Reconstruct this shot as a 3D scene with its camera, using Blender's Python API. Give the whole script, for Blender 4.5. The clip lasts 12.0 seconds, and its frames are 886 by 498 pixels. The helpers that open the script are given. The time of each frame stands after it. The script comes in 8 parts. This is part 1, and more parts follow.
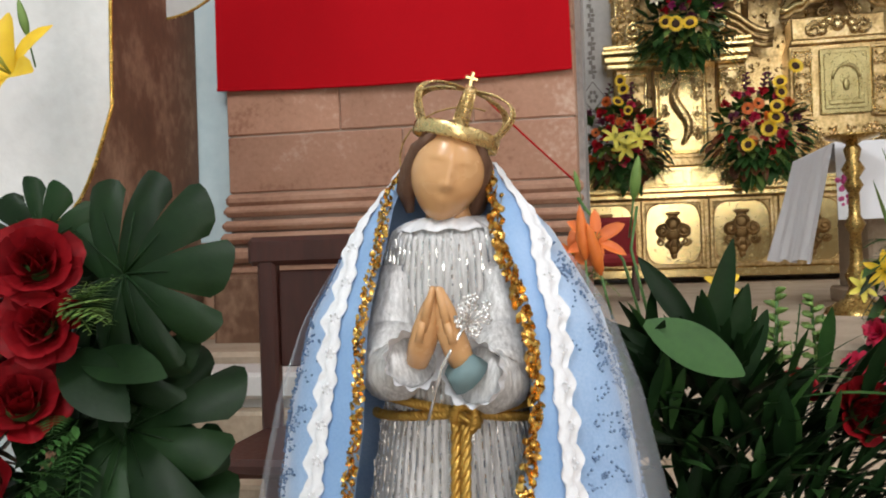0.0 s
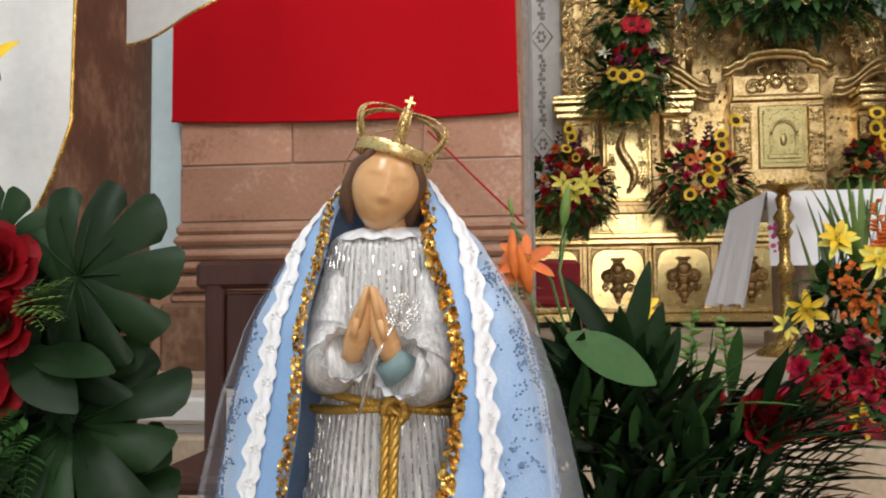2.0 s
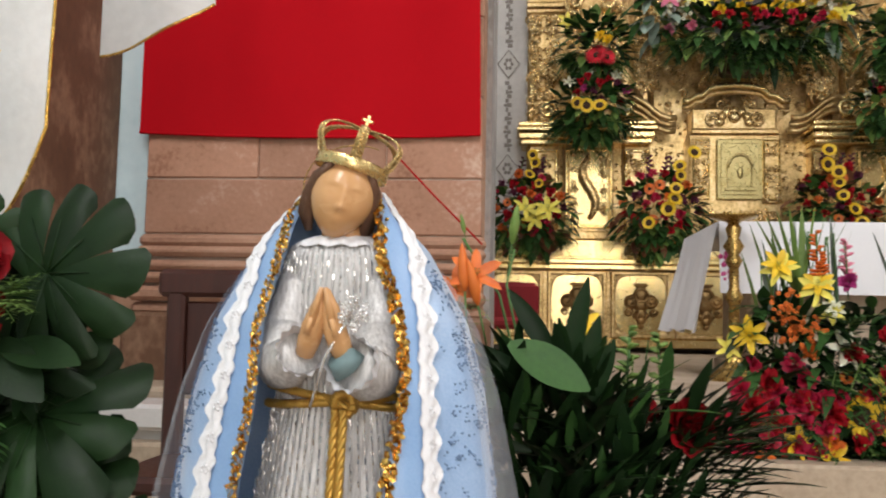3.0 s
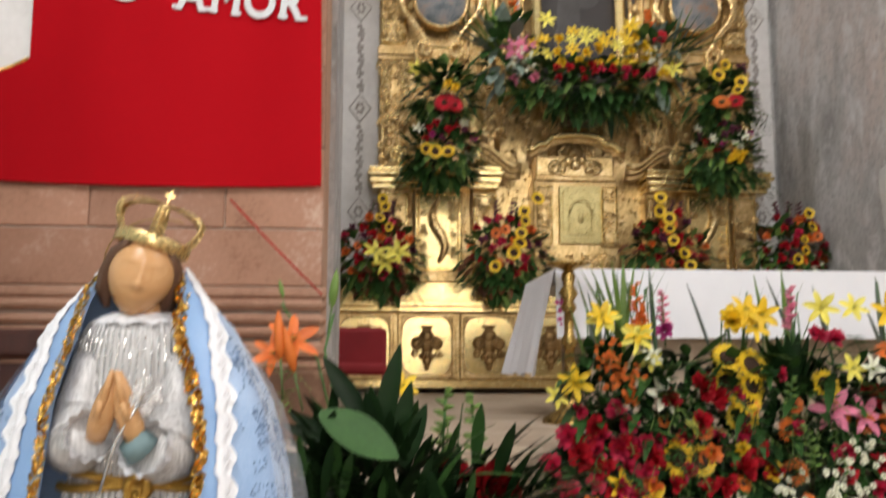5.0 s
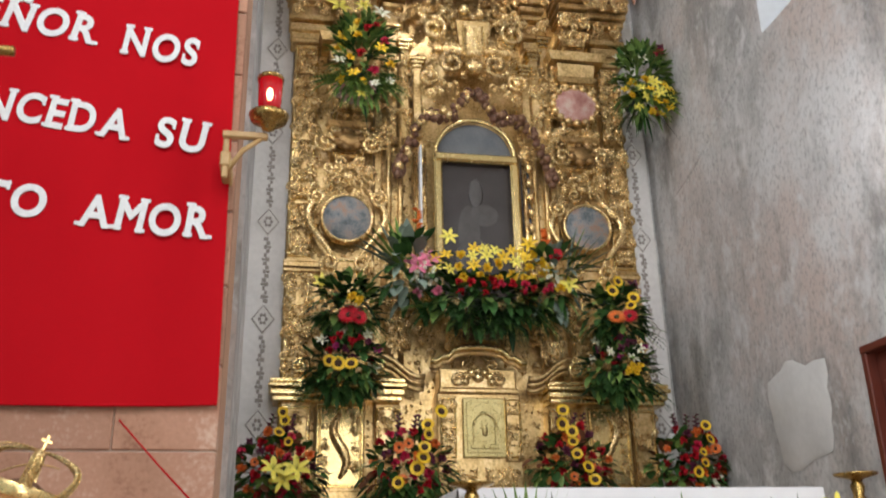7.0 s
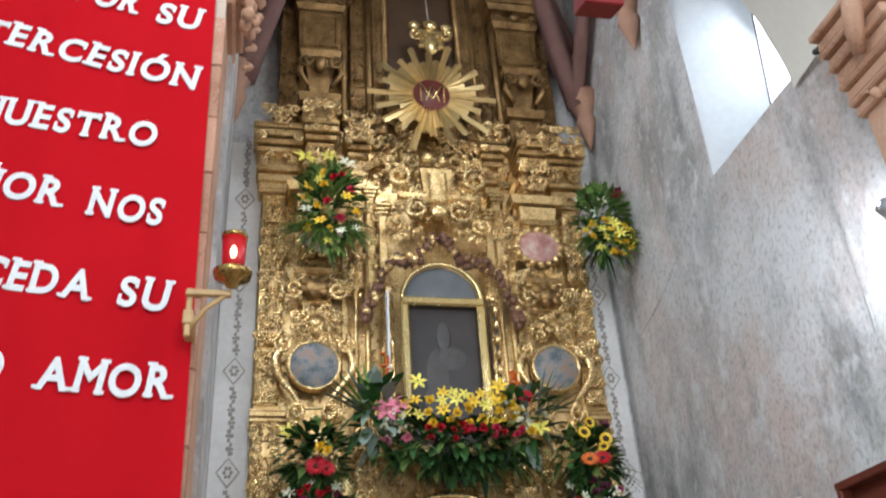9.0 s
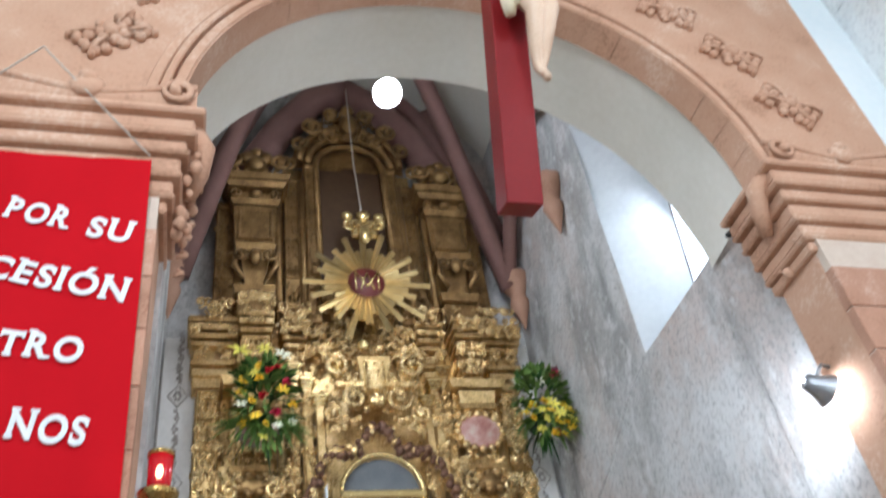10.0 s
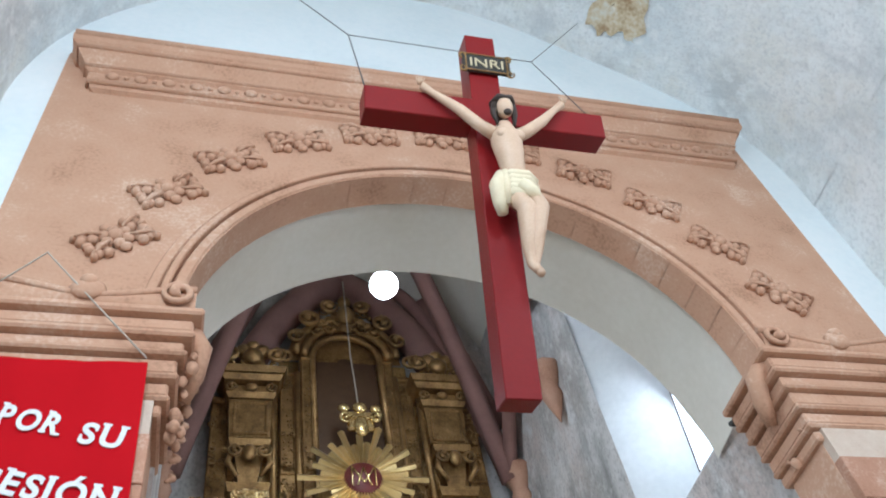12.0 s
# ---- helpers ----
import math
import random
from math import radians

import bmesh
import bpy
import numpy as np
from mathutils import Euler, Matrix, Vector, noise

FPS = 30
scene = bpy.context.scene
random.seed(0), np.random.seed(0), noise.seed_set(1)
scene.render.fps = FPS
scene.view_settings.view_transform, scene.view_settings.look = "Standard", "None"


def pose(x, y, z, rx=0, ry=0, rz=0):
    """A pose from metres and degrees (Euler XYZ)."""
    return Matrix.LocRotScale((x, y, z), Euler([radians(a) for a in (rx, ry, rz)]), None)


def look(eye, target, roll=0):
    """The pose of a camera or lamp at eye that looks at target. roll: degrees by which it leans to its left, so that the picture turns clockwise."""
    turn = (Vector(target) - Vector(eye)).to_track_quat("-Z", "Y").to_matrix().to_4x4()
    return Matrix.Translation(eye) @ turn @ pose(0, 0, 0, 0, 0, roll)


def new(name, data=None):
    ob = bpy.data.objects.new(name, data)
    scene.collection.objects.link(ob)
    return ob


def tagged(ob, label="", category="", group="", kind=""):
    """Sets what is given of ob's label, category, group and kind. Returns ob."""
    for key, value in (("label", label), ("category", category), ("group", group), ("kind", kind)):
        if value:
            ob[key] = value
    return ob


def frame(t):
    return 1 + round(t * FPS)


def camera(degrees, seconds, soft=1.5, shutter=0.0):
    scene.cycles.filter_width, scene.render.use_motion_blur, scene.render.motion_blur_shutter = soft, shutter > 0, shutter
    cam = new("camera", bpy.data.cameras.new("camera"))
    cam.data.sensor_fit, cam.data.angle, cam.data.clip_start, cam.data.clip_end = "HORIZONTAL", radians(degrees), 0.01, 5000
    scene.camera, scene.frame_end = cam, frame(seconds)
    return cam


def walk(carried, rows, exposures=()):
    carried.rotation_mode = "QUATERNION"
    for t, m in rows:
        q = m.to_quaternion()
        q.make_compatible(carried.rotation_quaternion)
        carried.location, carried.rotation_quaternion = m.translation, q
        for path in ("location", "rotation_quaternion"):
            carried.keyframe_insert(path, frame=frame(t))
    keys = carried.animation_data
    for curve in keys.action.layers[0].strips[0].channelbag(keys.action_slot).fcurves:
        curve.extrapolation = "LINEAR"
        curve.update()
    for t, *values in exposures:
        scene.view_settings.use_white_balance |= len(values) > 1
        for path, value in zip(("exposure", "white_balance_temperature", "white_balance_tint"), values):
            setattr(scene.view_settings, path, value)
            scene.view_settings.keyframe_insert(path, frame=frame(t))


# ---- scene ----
cam = camera(53.6, 12.0, soft=1.9, shutter=0.5)
PATH = [
    (0, (-0.004, 0.036, 1.1), (-0.377, 2.001, 1.114), -1.9),
    (0.5, (0.003, 0.029, 1.09), (-0.351, 1.997, 1.126), -1.2),
    (1, (0.006, 0.012, 1.083), (-0.324, 1.983, 1.141), -0.9),
    (1.5, (0.02, -0.011, 1.065), (-0.276, 1.966, 1.142), -0.9),
    (2, (0.035, -0.059, 1.047), (-0.227, 1.92, 1.161), -0.5),
    (2.5, (0.048, -0.113, 1.035), (-0.176, 1.869, 1.182), 0.4),
    (3, (0.069, -0.155, 1.021), (-0.113, 1.829, 1.186), 1.1),
    (3.2, (0.078, -0.16, 1.005), (-0.069, 1.827, 1.179), 1.2),
    (4.8, (0.15, -0.2, 1.052), (0.249, 1.788, 1.251), 0.6),
    (5, (0.154, -0.192, 1.077), (0.293, 1.787, 1.331), 0.1),
    (5.5, (0.162, -0.206, 1.092), (0.396, 1.716, 1.596), -0.9),
    (6, (0.168, -0.213, 1.107), (0.488, 1.668, 1.707), -0.6),
    (6.5, (0.167, -0.217, 1.114), (0.525, 1.646, 1.747), -1.4),
    (7, (0.167, -0.215, 1.127), (0.508, 1.624, 1.834), -1.2),
    (7.5, (0.162, -0.224, 1.153), (0.507, 1.573, 1.962), -1.1),
    (7.7, (0.17, -0.234, 1.153), (0.517, 1.54, 2.01), -2.3),
    (9.3, (0.203, -0.295, 1.199), (0.622, 1.348, 2.26), -5.0),
    (9.5, (0.218, -0.361, 1.219), (0.666, 1.227, 2.349), -6.5),
    (10, (0.224, -0.395, 1.274), (0.731, 1.039, 2.572), -9.9),
    (10.5, (0.226, -0.432, 1.296), (0.765, 0.876, 2.71), -12.5),
    (11, (0.216, -0.461, 1.334), (0.743, 0.725, 2.856), -13.6),
    (11.5, (0.215, -0.462, 1.33), (0.709, 0.64, 2.924), -15.4),
    (12, (0.214, -0.463, 1.328), (0.7, 0.664, 2.907), -13.8),
]
walk(cam, [(t, look(eye, target, roll)) for t, eye, target, roll in PATH],
     exposures=[(0.0, -0.38, 6700, 14), (2.5, -0.36, 6900, 16), (5.0, -0.34, 7000, 17), (6.5, -0.36, 6800, 16), (7.7, -0.27, 6500, 14), (9.5, -0.12, 5950, 11), (10.5, -0.18, 5850, 10), (12.0, -0.3, 5800, 9)])

# ---- world, sun and lamps ----
world = bpy.data.worlds.new("sky")
scene.world = world
world.use_nodes = True
wn = world.node_tree.nodes
sky = wn.new("ShaderNodeTexSky")
sky.sky_type, sky.sun_disc, sky.sun_elevation, sky.sun_rotation = "NISHITA", False, radians(50), radians(110)
world.node_tree.links.new(sky.outputs[0], wn["Background"].inputs[0])
wn["Background"].inputs[1].default_value = 0.15


def area(name, m, sx, sy, power, color=(1, 1, 1)):
    d = bpy.data.lights.new(name, "AREA")
    d.shape, d.size, d.size_y, d.energy, d.color = "RECTANGLE", sx, sy, power, color
    ob = new(name, d)
    ob.matrix_world = m
    return ob


sun = bpy.data.lights.new("sun", "SUN")
sun.energy, sun.angle, sun.color = 2.5, radians(0.6), (1.0, 0.95, 0.88)
new("sun", sun).matrix_world = look((20, 5, 30), (0, 0, 0))

NAVE_L, NAVE_R, NAVE_BACK = -2.05, 7.08, -9.0
VX, VZ, VR = 2.53, 9.7, 4.55           # nave vault
AX, AZ, AR = 2.42, 6.45, 2.5           # chancel arch
FACE = 4.1                            # face of the arch wall
CH_L, CH_R, CH_BACK = -0.48, 5.1, 10.3  # chancel
DAIS = 0.72

# daylight in the nave's assumed, unseen windows and its open west door
area("daylight_east_window", look((6.95, -1.2, 7.6), (1.0, 0.5, 3.0)), 1.5, 2.6, 210, (0.93, 0.97, 1.0))
# added fill from the left; the west wall has no window
area("daylight_west_window", look((-1.5, -3.2, 7.6), (2.0, 3.0, 4.5)), 1.5, 2.6, 420, (0.95, 0.98, 1.0))
area("daylight_west_door", look((2.4, -8.7, 2.2), (2.4, 4, 2.6)), 3.0, 3.6, 330, (1.0, 0.97, 0.92))
area("daylight_choir_window", look((2.4, -8.7, 8.2), (2.4, 8, 6.0)), 2.6, 2.6, 420, (0.96, 0.98, 1.0))
area("daylight_chancel_window", look((CH_R + 0.7, 6.2, 8.4), (1.5, 6.9, 6.6)), 0.5, 1.3, 40, (0.9, 0.96, 1.0))
# added fill for the altar's left side; no window is known here
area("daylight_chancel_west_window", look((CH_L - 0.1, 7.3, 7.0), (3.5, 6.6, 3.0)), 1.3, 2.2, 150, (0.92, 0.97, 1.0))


# ---- materials ----
def mat(name, cols, scale=3.0, rough=0.7, metal=0.0, bump=0.2, fine=60.0, detail=6.0, spread=0.25, island=0.0, coat=0.0, sheen=0.0,
        alpha=1.0, trans=0.0, emit=None, stretch=(1, 1, 1), rough_var=0.12, obj_random=0.0, fine_amount=0.35, dist=0.01, spec=0.5):
    m = bpy.data.materials.new(name)
    m.use_nodes = True
    nt = m.node_tree
    n, l = nt.nodes, nt.links
    b = n["Principled BSDF"]
    tc = n.new("ShaderNodeTexCoord")
    mp = n.new("ShaderNodeMapping")
    mp.inputs["Scale"].default_value = stretch
    geo = n.new("ShaderNodeNewGeometry")
    l.new(geo.outputs["Position"], mp.inputs[0])
    big = n.new("ShaderNodeTexNoise")
    big.inputs["Scale"].default_value, big.inputs["Detail"].default_value = scale, detail
    small = n.new("ShaderNodeTexNoise")
    small.inputs["Scale"].default_value, small.inputs["Detail"].default_value = fine, 3.0
    l.new(mp.outputs[0], big.inputs[0])
    l.new(mp.outputs[0], small.inputs[0])
    mix = n.new("ShaderNodeMix")
    mix.data_type = "FLOAT"
    mix.inputs[0].default_value = fine_amount
    l.new(big.outputs[0], mix.inputs[2])
    l.new(small.outputs[0], mix.inputs[3])
    ramp = n.new("ShaderNodeValToRGB")
    els = ramp.color_ramp.elements
    while len(els) < len(cols):
        els.new(0.5)
    for i, c in enumerate(cols):
        els[i].position = 0.5 - spread + 2 * spread * i / max(1, len(cols) - 1)
        els[i].color = (*c, 1)
    l.new(mix.outputs[0], ramp.inputs[0])
    out = ramp.outputs[0]
    if island or obj_random:
        hsv = n.new("ShaderNodeHueSaturation")
        mr = n.new("ShaderNodeMapRange")
        amt = island or obj_random
        mr.inputs[3].default_value, mr.inputs[4].default_value = 1 - amt, 1 + amt
        if island:
            l.new(geo.outputs["Random Per Island"], mr.inputs[0])
        else:
            oi = n.new("ShaderNodeObjectInfo")
            l.new(oi.outputs["Random"], mr.inputs[0])
        l.new(mr.outputs[0], hsv.inputs["Value"])
        l.new(out, hsv.inputs["Color"])
        out = hsv.outputs[0]
    l.new(out, b.inputs["Base Color"])
    mr2 = n.new("ShaderNodeMapRange")
    mr2.inputs[3].default_value, mr2.inputs[4].default_value = max(0.02, rough - rough_var), min(1, rough + rough_var)
    l.new(small.outputs[0], mr2.inputs[0])
    l.new(mr2.outputs[0], b.inputs["Roughness"])
    b.inputs["Metallic"].default_value = metal
    b.inputs["Specular IOR Level"].default_value = spec
    b.inputs["Coat Weight"].default_value = coat
    b.inputs["Sheen Weight"].default_value = sheen
    b.inputs["Alpha"].default_value = alpha
    b.inputs["Transmission Weight"].default_value = trans
    if emit:
        b.inputs["Emission Color"].default_value = (*emit[0], 1)
        b.inputs["Emission Strength"].default_value = emit[1]
    if bump:
        bp = n.new("ShaderNodeBump")
        bp.inputs["Strength"].default_value, bp.inputs["Distance"].default_value = bump, dist
        l.new(mix.outputs[0], bp.inputs["Height"])
        l.new(bp.outputs[0], b.inputs["Normal"])
    return m


def plaster(name, pale, mid, rosy, dark):
    """Old lime plaster: broad tones, rosy blotches, dark water streaks, a rough grain."""
    m = bpy.data.materials.new(name)
    m.use_nodes = True
    n, l = m.node_tree.nodes, m.node_tree.links
    b = n["Principled BSDF"]
    geo = n.new("ShaderNodeNewGeometry")

    def layer(scale, detail, stretch, lo, hi, offset):
        mp = n.new("ShaderNodeMapping")
        mp.inputs["Scale"].default_value, mp.inputs["Location"].default_value = stretch, offset
        l.new(geo.outputs["Position"], mp.inputs[0])
        t = n.new("ShaderNodeTexNoise")
        t.inputs["Scale"].default_value, t.inputs["Detail"].default_value, t.inputs["Roughness"].default_value = scale, detail, 0.62
        l.new(mp.outputs[0], t.inputs[0])
        r = n.new("ShaderNodeMapRange")
        r.inputs[1].default_value, r.inputs[2].default_value = lo, hi
        l.new(t.outputs[0], r.inputs[0])
        return r.outputs[0]

    def over(fac, below, above):
        x = n.new("ShaderNodeMix")
        x.data_type = "RGBA"
        l.new(fac, x.inputs[0])
        for q, i in ((below, 6), (above, 7)):
            if isinstance(q, tuple):
                x.inputs[i].default_value = (*q, 1)
            else:
                l.new(q, x.inputs[i])
        return x.outputs[2]

    c = over(layer(0.7, 8, (1, 1, 0.8), 0.4, 0.6, (0, 3, 1)), mid, pale)
    c = over(layer(0.55, 7, (1, 1, 0.7), 0.46, 0.66, (4, 1, 7)), c, rosy)
    c = over(layer(1.5, 9, (1, 1, 0.3), 0.5, 0.74, (9, 2, 4)), c, dark)
    c = over(layer(22, 8, (1, 1, 0.7), 0.48, 0.85, (2, 8, 1)), c, dark)
    c = over(layer(5, 9, (1, 1, 0.7), 0.52, 0.7, (6, 1, 2)), c, pale)
    l.new(c, b.inputs["Base Color"])
    b.inputs["Roughness"].default_value = 0.93
    grain = layer(7, 9, (1, 1, 0.8), 0.25, 0.75, (1, 5, 3))
    bp = n.new("ShaderNodeBump")
    bp.inputs["Strength"].default_value, bp.inputs["Distance"].default_value = 0.7, 0.02
    l.new(grain, bp.inputs["Height"])
    l.new(bp.outputs[0], b.inputs["Normal"])
    return m


SAND = mat("rose sandstone", [(0.27, 0.13, 0.08), (0.42, 0.235, 0.155), (0.5, 0.31, 0.22)], 2.2, 0.85, bump=0.5, fine=40, spread=0.22)
SAND_ARCH = mat("tan sandstone", [(0.35, 0.185, 0.11), (0.49, 0.28, 0.18), (0.52, 0.31, 0.205), (0.62, 0.43, 0.32)], 1.6, 0.85, bump=0.45, fine=30, spread=0.17, detail=9)
BLOCK = mat("sandstone block", [(0.26, 0.11, 0.065), (0.42, 0.22, 0.14), (0.47, 0.25, 0.165), (0.6, 0.41, 0.31)], 3.2, 0.85, bump=0.5, fine=45, spread=0.19, detail=9, obj_random=0.16)
MORTAR = mat("pale lime mortar", [(0.5, 0.38, 0.3), (0.62, 0.52, 0.43)], 8, 0.9, bump=0.4)
BROWN_STONE = mat("dark worn stone", [(0.1, 0.045, 0.025), (0.16, 0.08, 0.045), (0.36, 0.22, 0.14)], 3.5, 0.85, bump=0.5, fine=25, spread=0.2, stretch=(1, 1, 0.7))
BLUE = mat("pale blue limewash", [(0.48, 0.64, 0.68), (0.6, 0.75, 0.78), (0.68, 0.8, 0.82)], 1.0, 0.9, bump=0.15, fine=20)
VAULT = plaster("stained vault plaster", (0.8, 0.82, 0.82), (0.66, 0.71, 0.73), (0.72, 0.7, 0.64), (0.5, 0.52, 0.53))
LUNETTE = mat("white limewash", [(0.66, 0.74, 0.77), (0.74, 0.8, 0.82), (0.8, 0.84, 0.85)], 0.8, 0.9, bump=0.2, fine=12)
CREAM = mat("cream soffit plaster", [(0.58, 0.54, 0.46), (0.7, 0.67, 0.6)], 0.9, 0.9, bump=0.15, fine=14)
GREY_WALL = plaster("stained grey plaster", (0.6, 0.595, 0.585), (0.38, 0.37, 0.355), (0.52, 0.43, 0.385), (0.19, 0.19, 0.18))
PATCH = mat("fresh cement patch", [(0.5, 0.49, 0.47), (0.66, 0.65, 0.63)], 2.0, 0.9, bump=0.3, fine=18)
REVEAL = mat("white window reveal", [(0.5, 0.52, 0.54), (0.64, 0.66, 0.67)], 1.5, 0.9, bump=0.2, fine=12)
STRIP = mat("pale painted border", [(0.58, 0.57, 0.545), (0.7, 0.69, 0.67), (0.8, 0.79, 0.77)], 2.0, 0.9, bump=0.3, fine=16)
STRIP_DARK = mat("dark painted ornament", [(0.26, 0.235, 0.215), (0.38, 0.35, 0.325)], 10, 0.9, bump=0.2)
RIB = mat("mauve painted rib", [(0.17, 0.085, 0.07), (0.26, 0.14, 0.12)], 2.0, 0.85, bump=0.2, fine=20)
FLOOR = mat("worn floor stone", [(0.25, 0.17, 0.12), (0.4, 0.3, 0.22)], 2.0, 0.6, bump=0.2)
STEP = mat("beige step stone", [(0.3, 0.22, 0.15), (0.46, 0.36, 0.26), (0.56, 0.46, 0.36)], 2.5, 0.75, bump=0.3, fine=40)
GOLD = mat("gold leaf", [(0.34, 0.21, 0.085), (0.66, 0.46, 0.2), (0.86, 0.66, 0.36)], 5.0, 0.34, metal=0.9, bump=0.35, fine=32, spread=0.16, dist=0.012, rough_var=0.14, fine_amount=0.5)
GOLD_ORN = mat("burnished gold ornament", [(0.42, 0.26, 0.1), (0.78, 0.56, 0.26), (0.92, 0.74, 0.42)], 9.0, 0.27, metal=0.92, bump=0.4, fine=60, spread=0.2, dist=0.01, island=0.25)
GOLD_BRIGHT = mat("bright gilt panel", [(0.7, 0.51, 0.21), (0.87, 0.69, 0.34)], 4.0, 0.24, metal=0.93, bump=0.2, fine=30, dist=0.008)
# browner, darker copy of the gold; the upper stage's shade is in its colour
GOLD_SHADED = mat("dark old gilding", [(0.12, 0.07, 0.03), (0.3, 0.18, 0.07), (0.5, 0.32, 0.13)], 4.0, 0.45, metal=0.75, bump=0.5, fine=28, spread=0.2, dist=0.02, island=0.2)
BRONZE_ORN = mat("brown gilt relief", [(0.14, 0.08, 0.03), (0.3, 0.18, 0.07), (0.42, 0.27, 0.11)], 12.0, 0.4, metal=0.8, bump=0.4, dist=0.01, island=0.25)
CLOTH_RED = mat("red satin banner", [(0.4, 0.004, 0.009), (0.5, 0.007, 0.013)], 2.0, 0.9, bump=0.12, fine=220, spec=0.08, stretch=(1, 1, 0.4))
LETTER = mat("white glitter foam", [(0.6, 0.62, 0.62), (0.82, 0.83, 0.83)], 40, 0.7, bump=0.3, fine=300)
WOOD = mat("dark red-brown wood", [(0.045, 0.014, 0.01), (0.1, 0.03, 0.02)], 6, 0.42, bump=0.15, stretch=(1, 1, 0.15))
CROSS_RED = mat("red painted wood", [(0.16, 0.005, 0.007), (0.22, 0.008, 0.009)], 2, 0.4, bump=0.06, fine=40, spec=0.3)
SKIN = mat("painted pale flesh", [(0.6, 0.31, 0.13), (0.68, 0.39, 0.18)], 6, 0.25, bump=0.02, fine=30)
CORPUS = mat("ivory painted flesh", [(0.5, 0.33, 0.22), (0.64, 0.47, 0.34)], 7, 0.5, bump=0.1)
LOIN = mat("cream carved cloth", [(0.62, 0.52, 0.34), (0.76, 0.68, 0.5)], 6, 0.6, bump=0.15)
HAIR = mat("brown hair", [(0.07, 0.03, 0.016), (0.17, 0.08, 0.04)], 20, 0.6, bump=0.5, fine=120, stretch=(3, 3, 0.6))
DARK_HAIR = mat("black carved hair", [(0.015, 0.01, 0.008), (0.05, 0.03, 0.02)], 20, 0.6, bump=0.4)
TEAL = mat("grey teal sleeve", [(0.12, 0.2, 0.21), (0.18, 0.27, 0.28)], 10, 0.6)
MANTLE = mat("light blue satin", [(0.22, 0.37, 0.6), (0.32, 0.47, 0.69), (0.42, 0.56, 0.75)], 7, 0.36, bump=0.12, fine=260, sheen=0.4, spread=0.2)
LAPEL = mat("mid blue satin", [(0.17, 0.33, 0.6), (0.3, 0.47, 0.71)], 9, 0.33, bump=0.08, fine=260, sheen=0.3)
LACE = mat("white cotton lace", [(0.7, 0.71, 0.74), (0.86, 0.86, 0.87)], 60, 0.85, bump=0.35, fine=260, dist=0.003)
DRESS = mat("silver white lame", [(0.32, 0.31, 0.3), (0.56, 0.55, 0.54), (0.8, 0.79, 0.78)], 70, 0.38, metal=0.25, bump=0.5, fine=300, spread=0.2, stretch=(3, 3, 0.12), dist=0.004)
SILVER = mat("silver sequin", [(0.7, 0.69, 0.67), (0.92, 0.91, 0.89)], 20, 0.24, metal=0.75, bump=0, island=0.3)
SEQUIN = mat("gold sequin trim", [(0.5, 0.26, 0.05), (0.82, 0.52, 0.14)], 60, 0.25, metal=0.92, bump=0.1, island=0.4)
BEAD = mat("dark blue bead", [(0.1, 0.17, 0.3), (0.2, 0.3, 0.45)], 20, 0.3, metal=0.3, bump=0)
ROPE = mat("gold rope", [(0.42, 0.22, 0.04), (0.72, 0.45, 0.1)], 60, 0.35, metal=0.6, bump=0.3, fine=300)
CROWN = mat("pale gilt brass", [(0.62, 0.42, 0.16), (0.82, 0.62, 0.3)], 30, 0.28, metal=0.92, bump=0.25, fine=200, dist=0.002)
BRASS = mat("aged brass", [(0.28, 0.17, 0.05), (0.5, 0.33, 0.11)], 14, 0.28, metal=0.95, bump=0.15)
WHITE_CLOTH = mat("white linen", [(0.76, 0.77, 0.8), (0.86, 0.86, 0.88)], 3, 0.85, bump=0.35, fine=120)
WHITE_SATIN = mat("white satin drape", [(0.55, 0.54, 0.52), (0.76, 0.75, 0.73)], 4, 0.5, bump=0.3, fine=40, sheen=0.3)
VEIL = mat("sheer white tulle", [(0.75, 0.77, 0.8), (0.85, 0.86, 0.88)], 5, 0.9, alpha=0.16, bump=0)
PINK_THREAD = mat("pink embroidery", [(0.5, 0.05, 0.2), (0.65, 0.12, 0.3)], 30, 0.8, bump=0.3)
MARBLE = mat("white marble", [(0.6, 0.58, 0.55), (0.74, 0.72, 0.7)], 3, 0.4, bump=0.05)
GLASS_DARK = mat("dusty niche glass", [(0.09, 0.1, 0.11), (0.17, 0.18, 0.19)], 3, 0.12, bump=0.02, rough_var=0.05)
PAINTING = mat("dark varnished canvas", [(0.025, 0.02, 0.018), (0.05, 0.042, 0.04)], 3, 0.35, bump=0.05)
PAINT_LIGHT = mat("dim pale paint", [(0.04, 0.036, 0.033), (0.075, 0.068, 0.063)], 9, 0.4, bump=0.05)
MEDAL = mat("grey-blue painted panel", [(0.07, 0.09, 0.1), (0.15, 0.17, 0.18), (0.24, 0.23, 0.22), (0.3, 0.18, 0.12)], 6, 0.5, bump=0.1, spread=0.1)
MEDAL_PINK = mat("faded pink panel", [(0.3, 0.11, 0.09), (0.46, 0.24, 0.2), (0.55, 0.45, 0.38)], 7, 0.5, bump=0.15, spread=0.16)
GARLAND = mat("dark red carved garland", [(0.06, 0.028, 0.018), (0.15, 0.07, 0.04), (0.3, 0.17, 0.08)], 12, 0.45, metal=0.3, bump=0.4)
RED_GLASS = mat("glowing red glass", [(0.38, 0.004, 0.008), (0.48, 0.008, 0.014)], 10, 0.1, bump=0, emit=((1.0, 0.01, 0.03), 0.08))
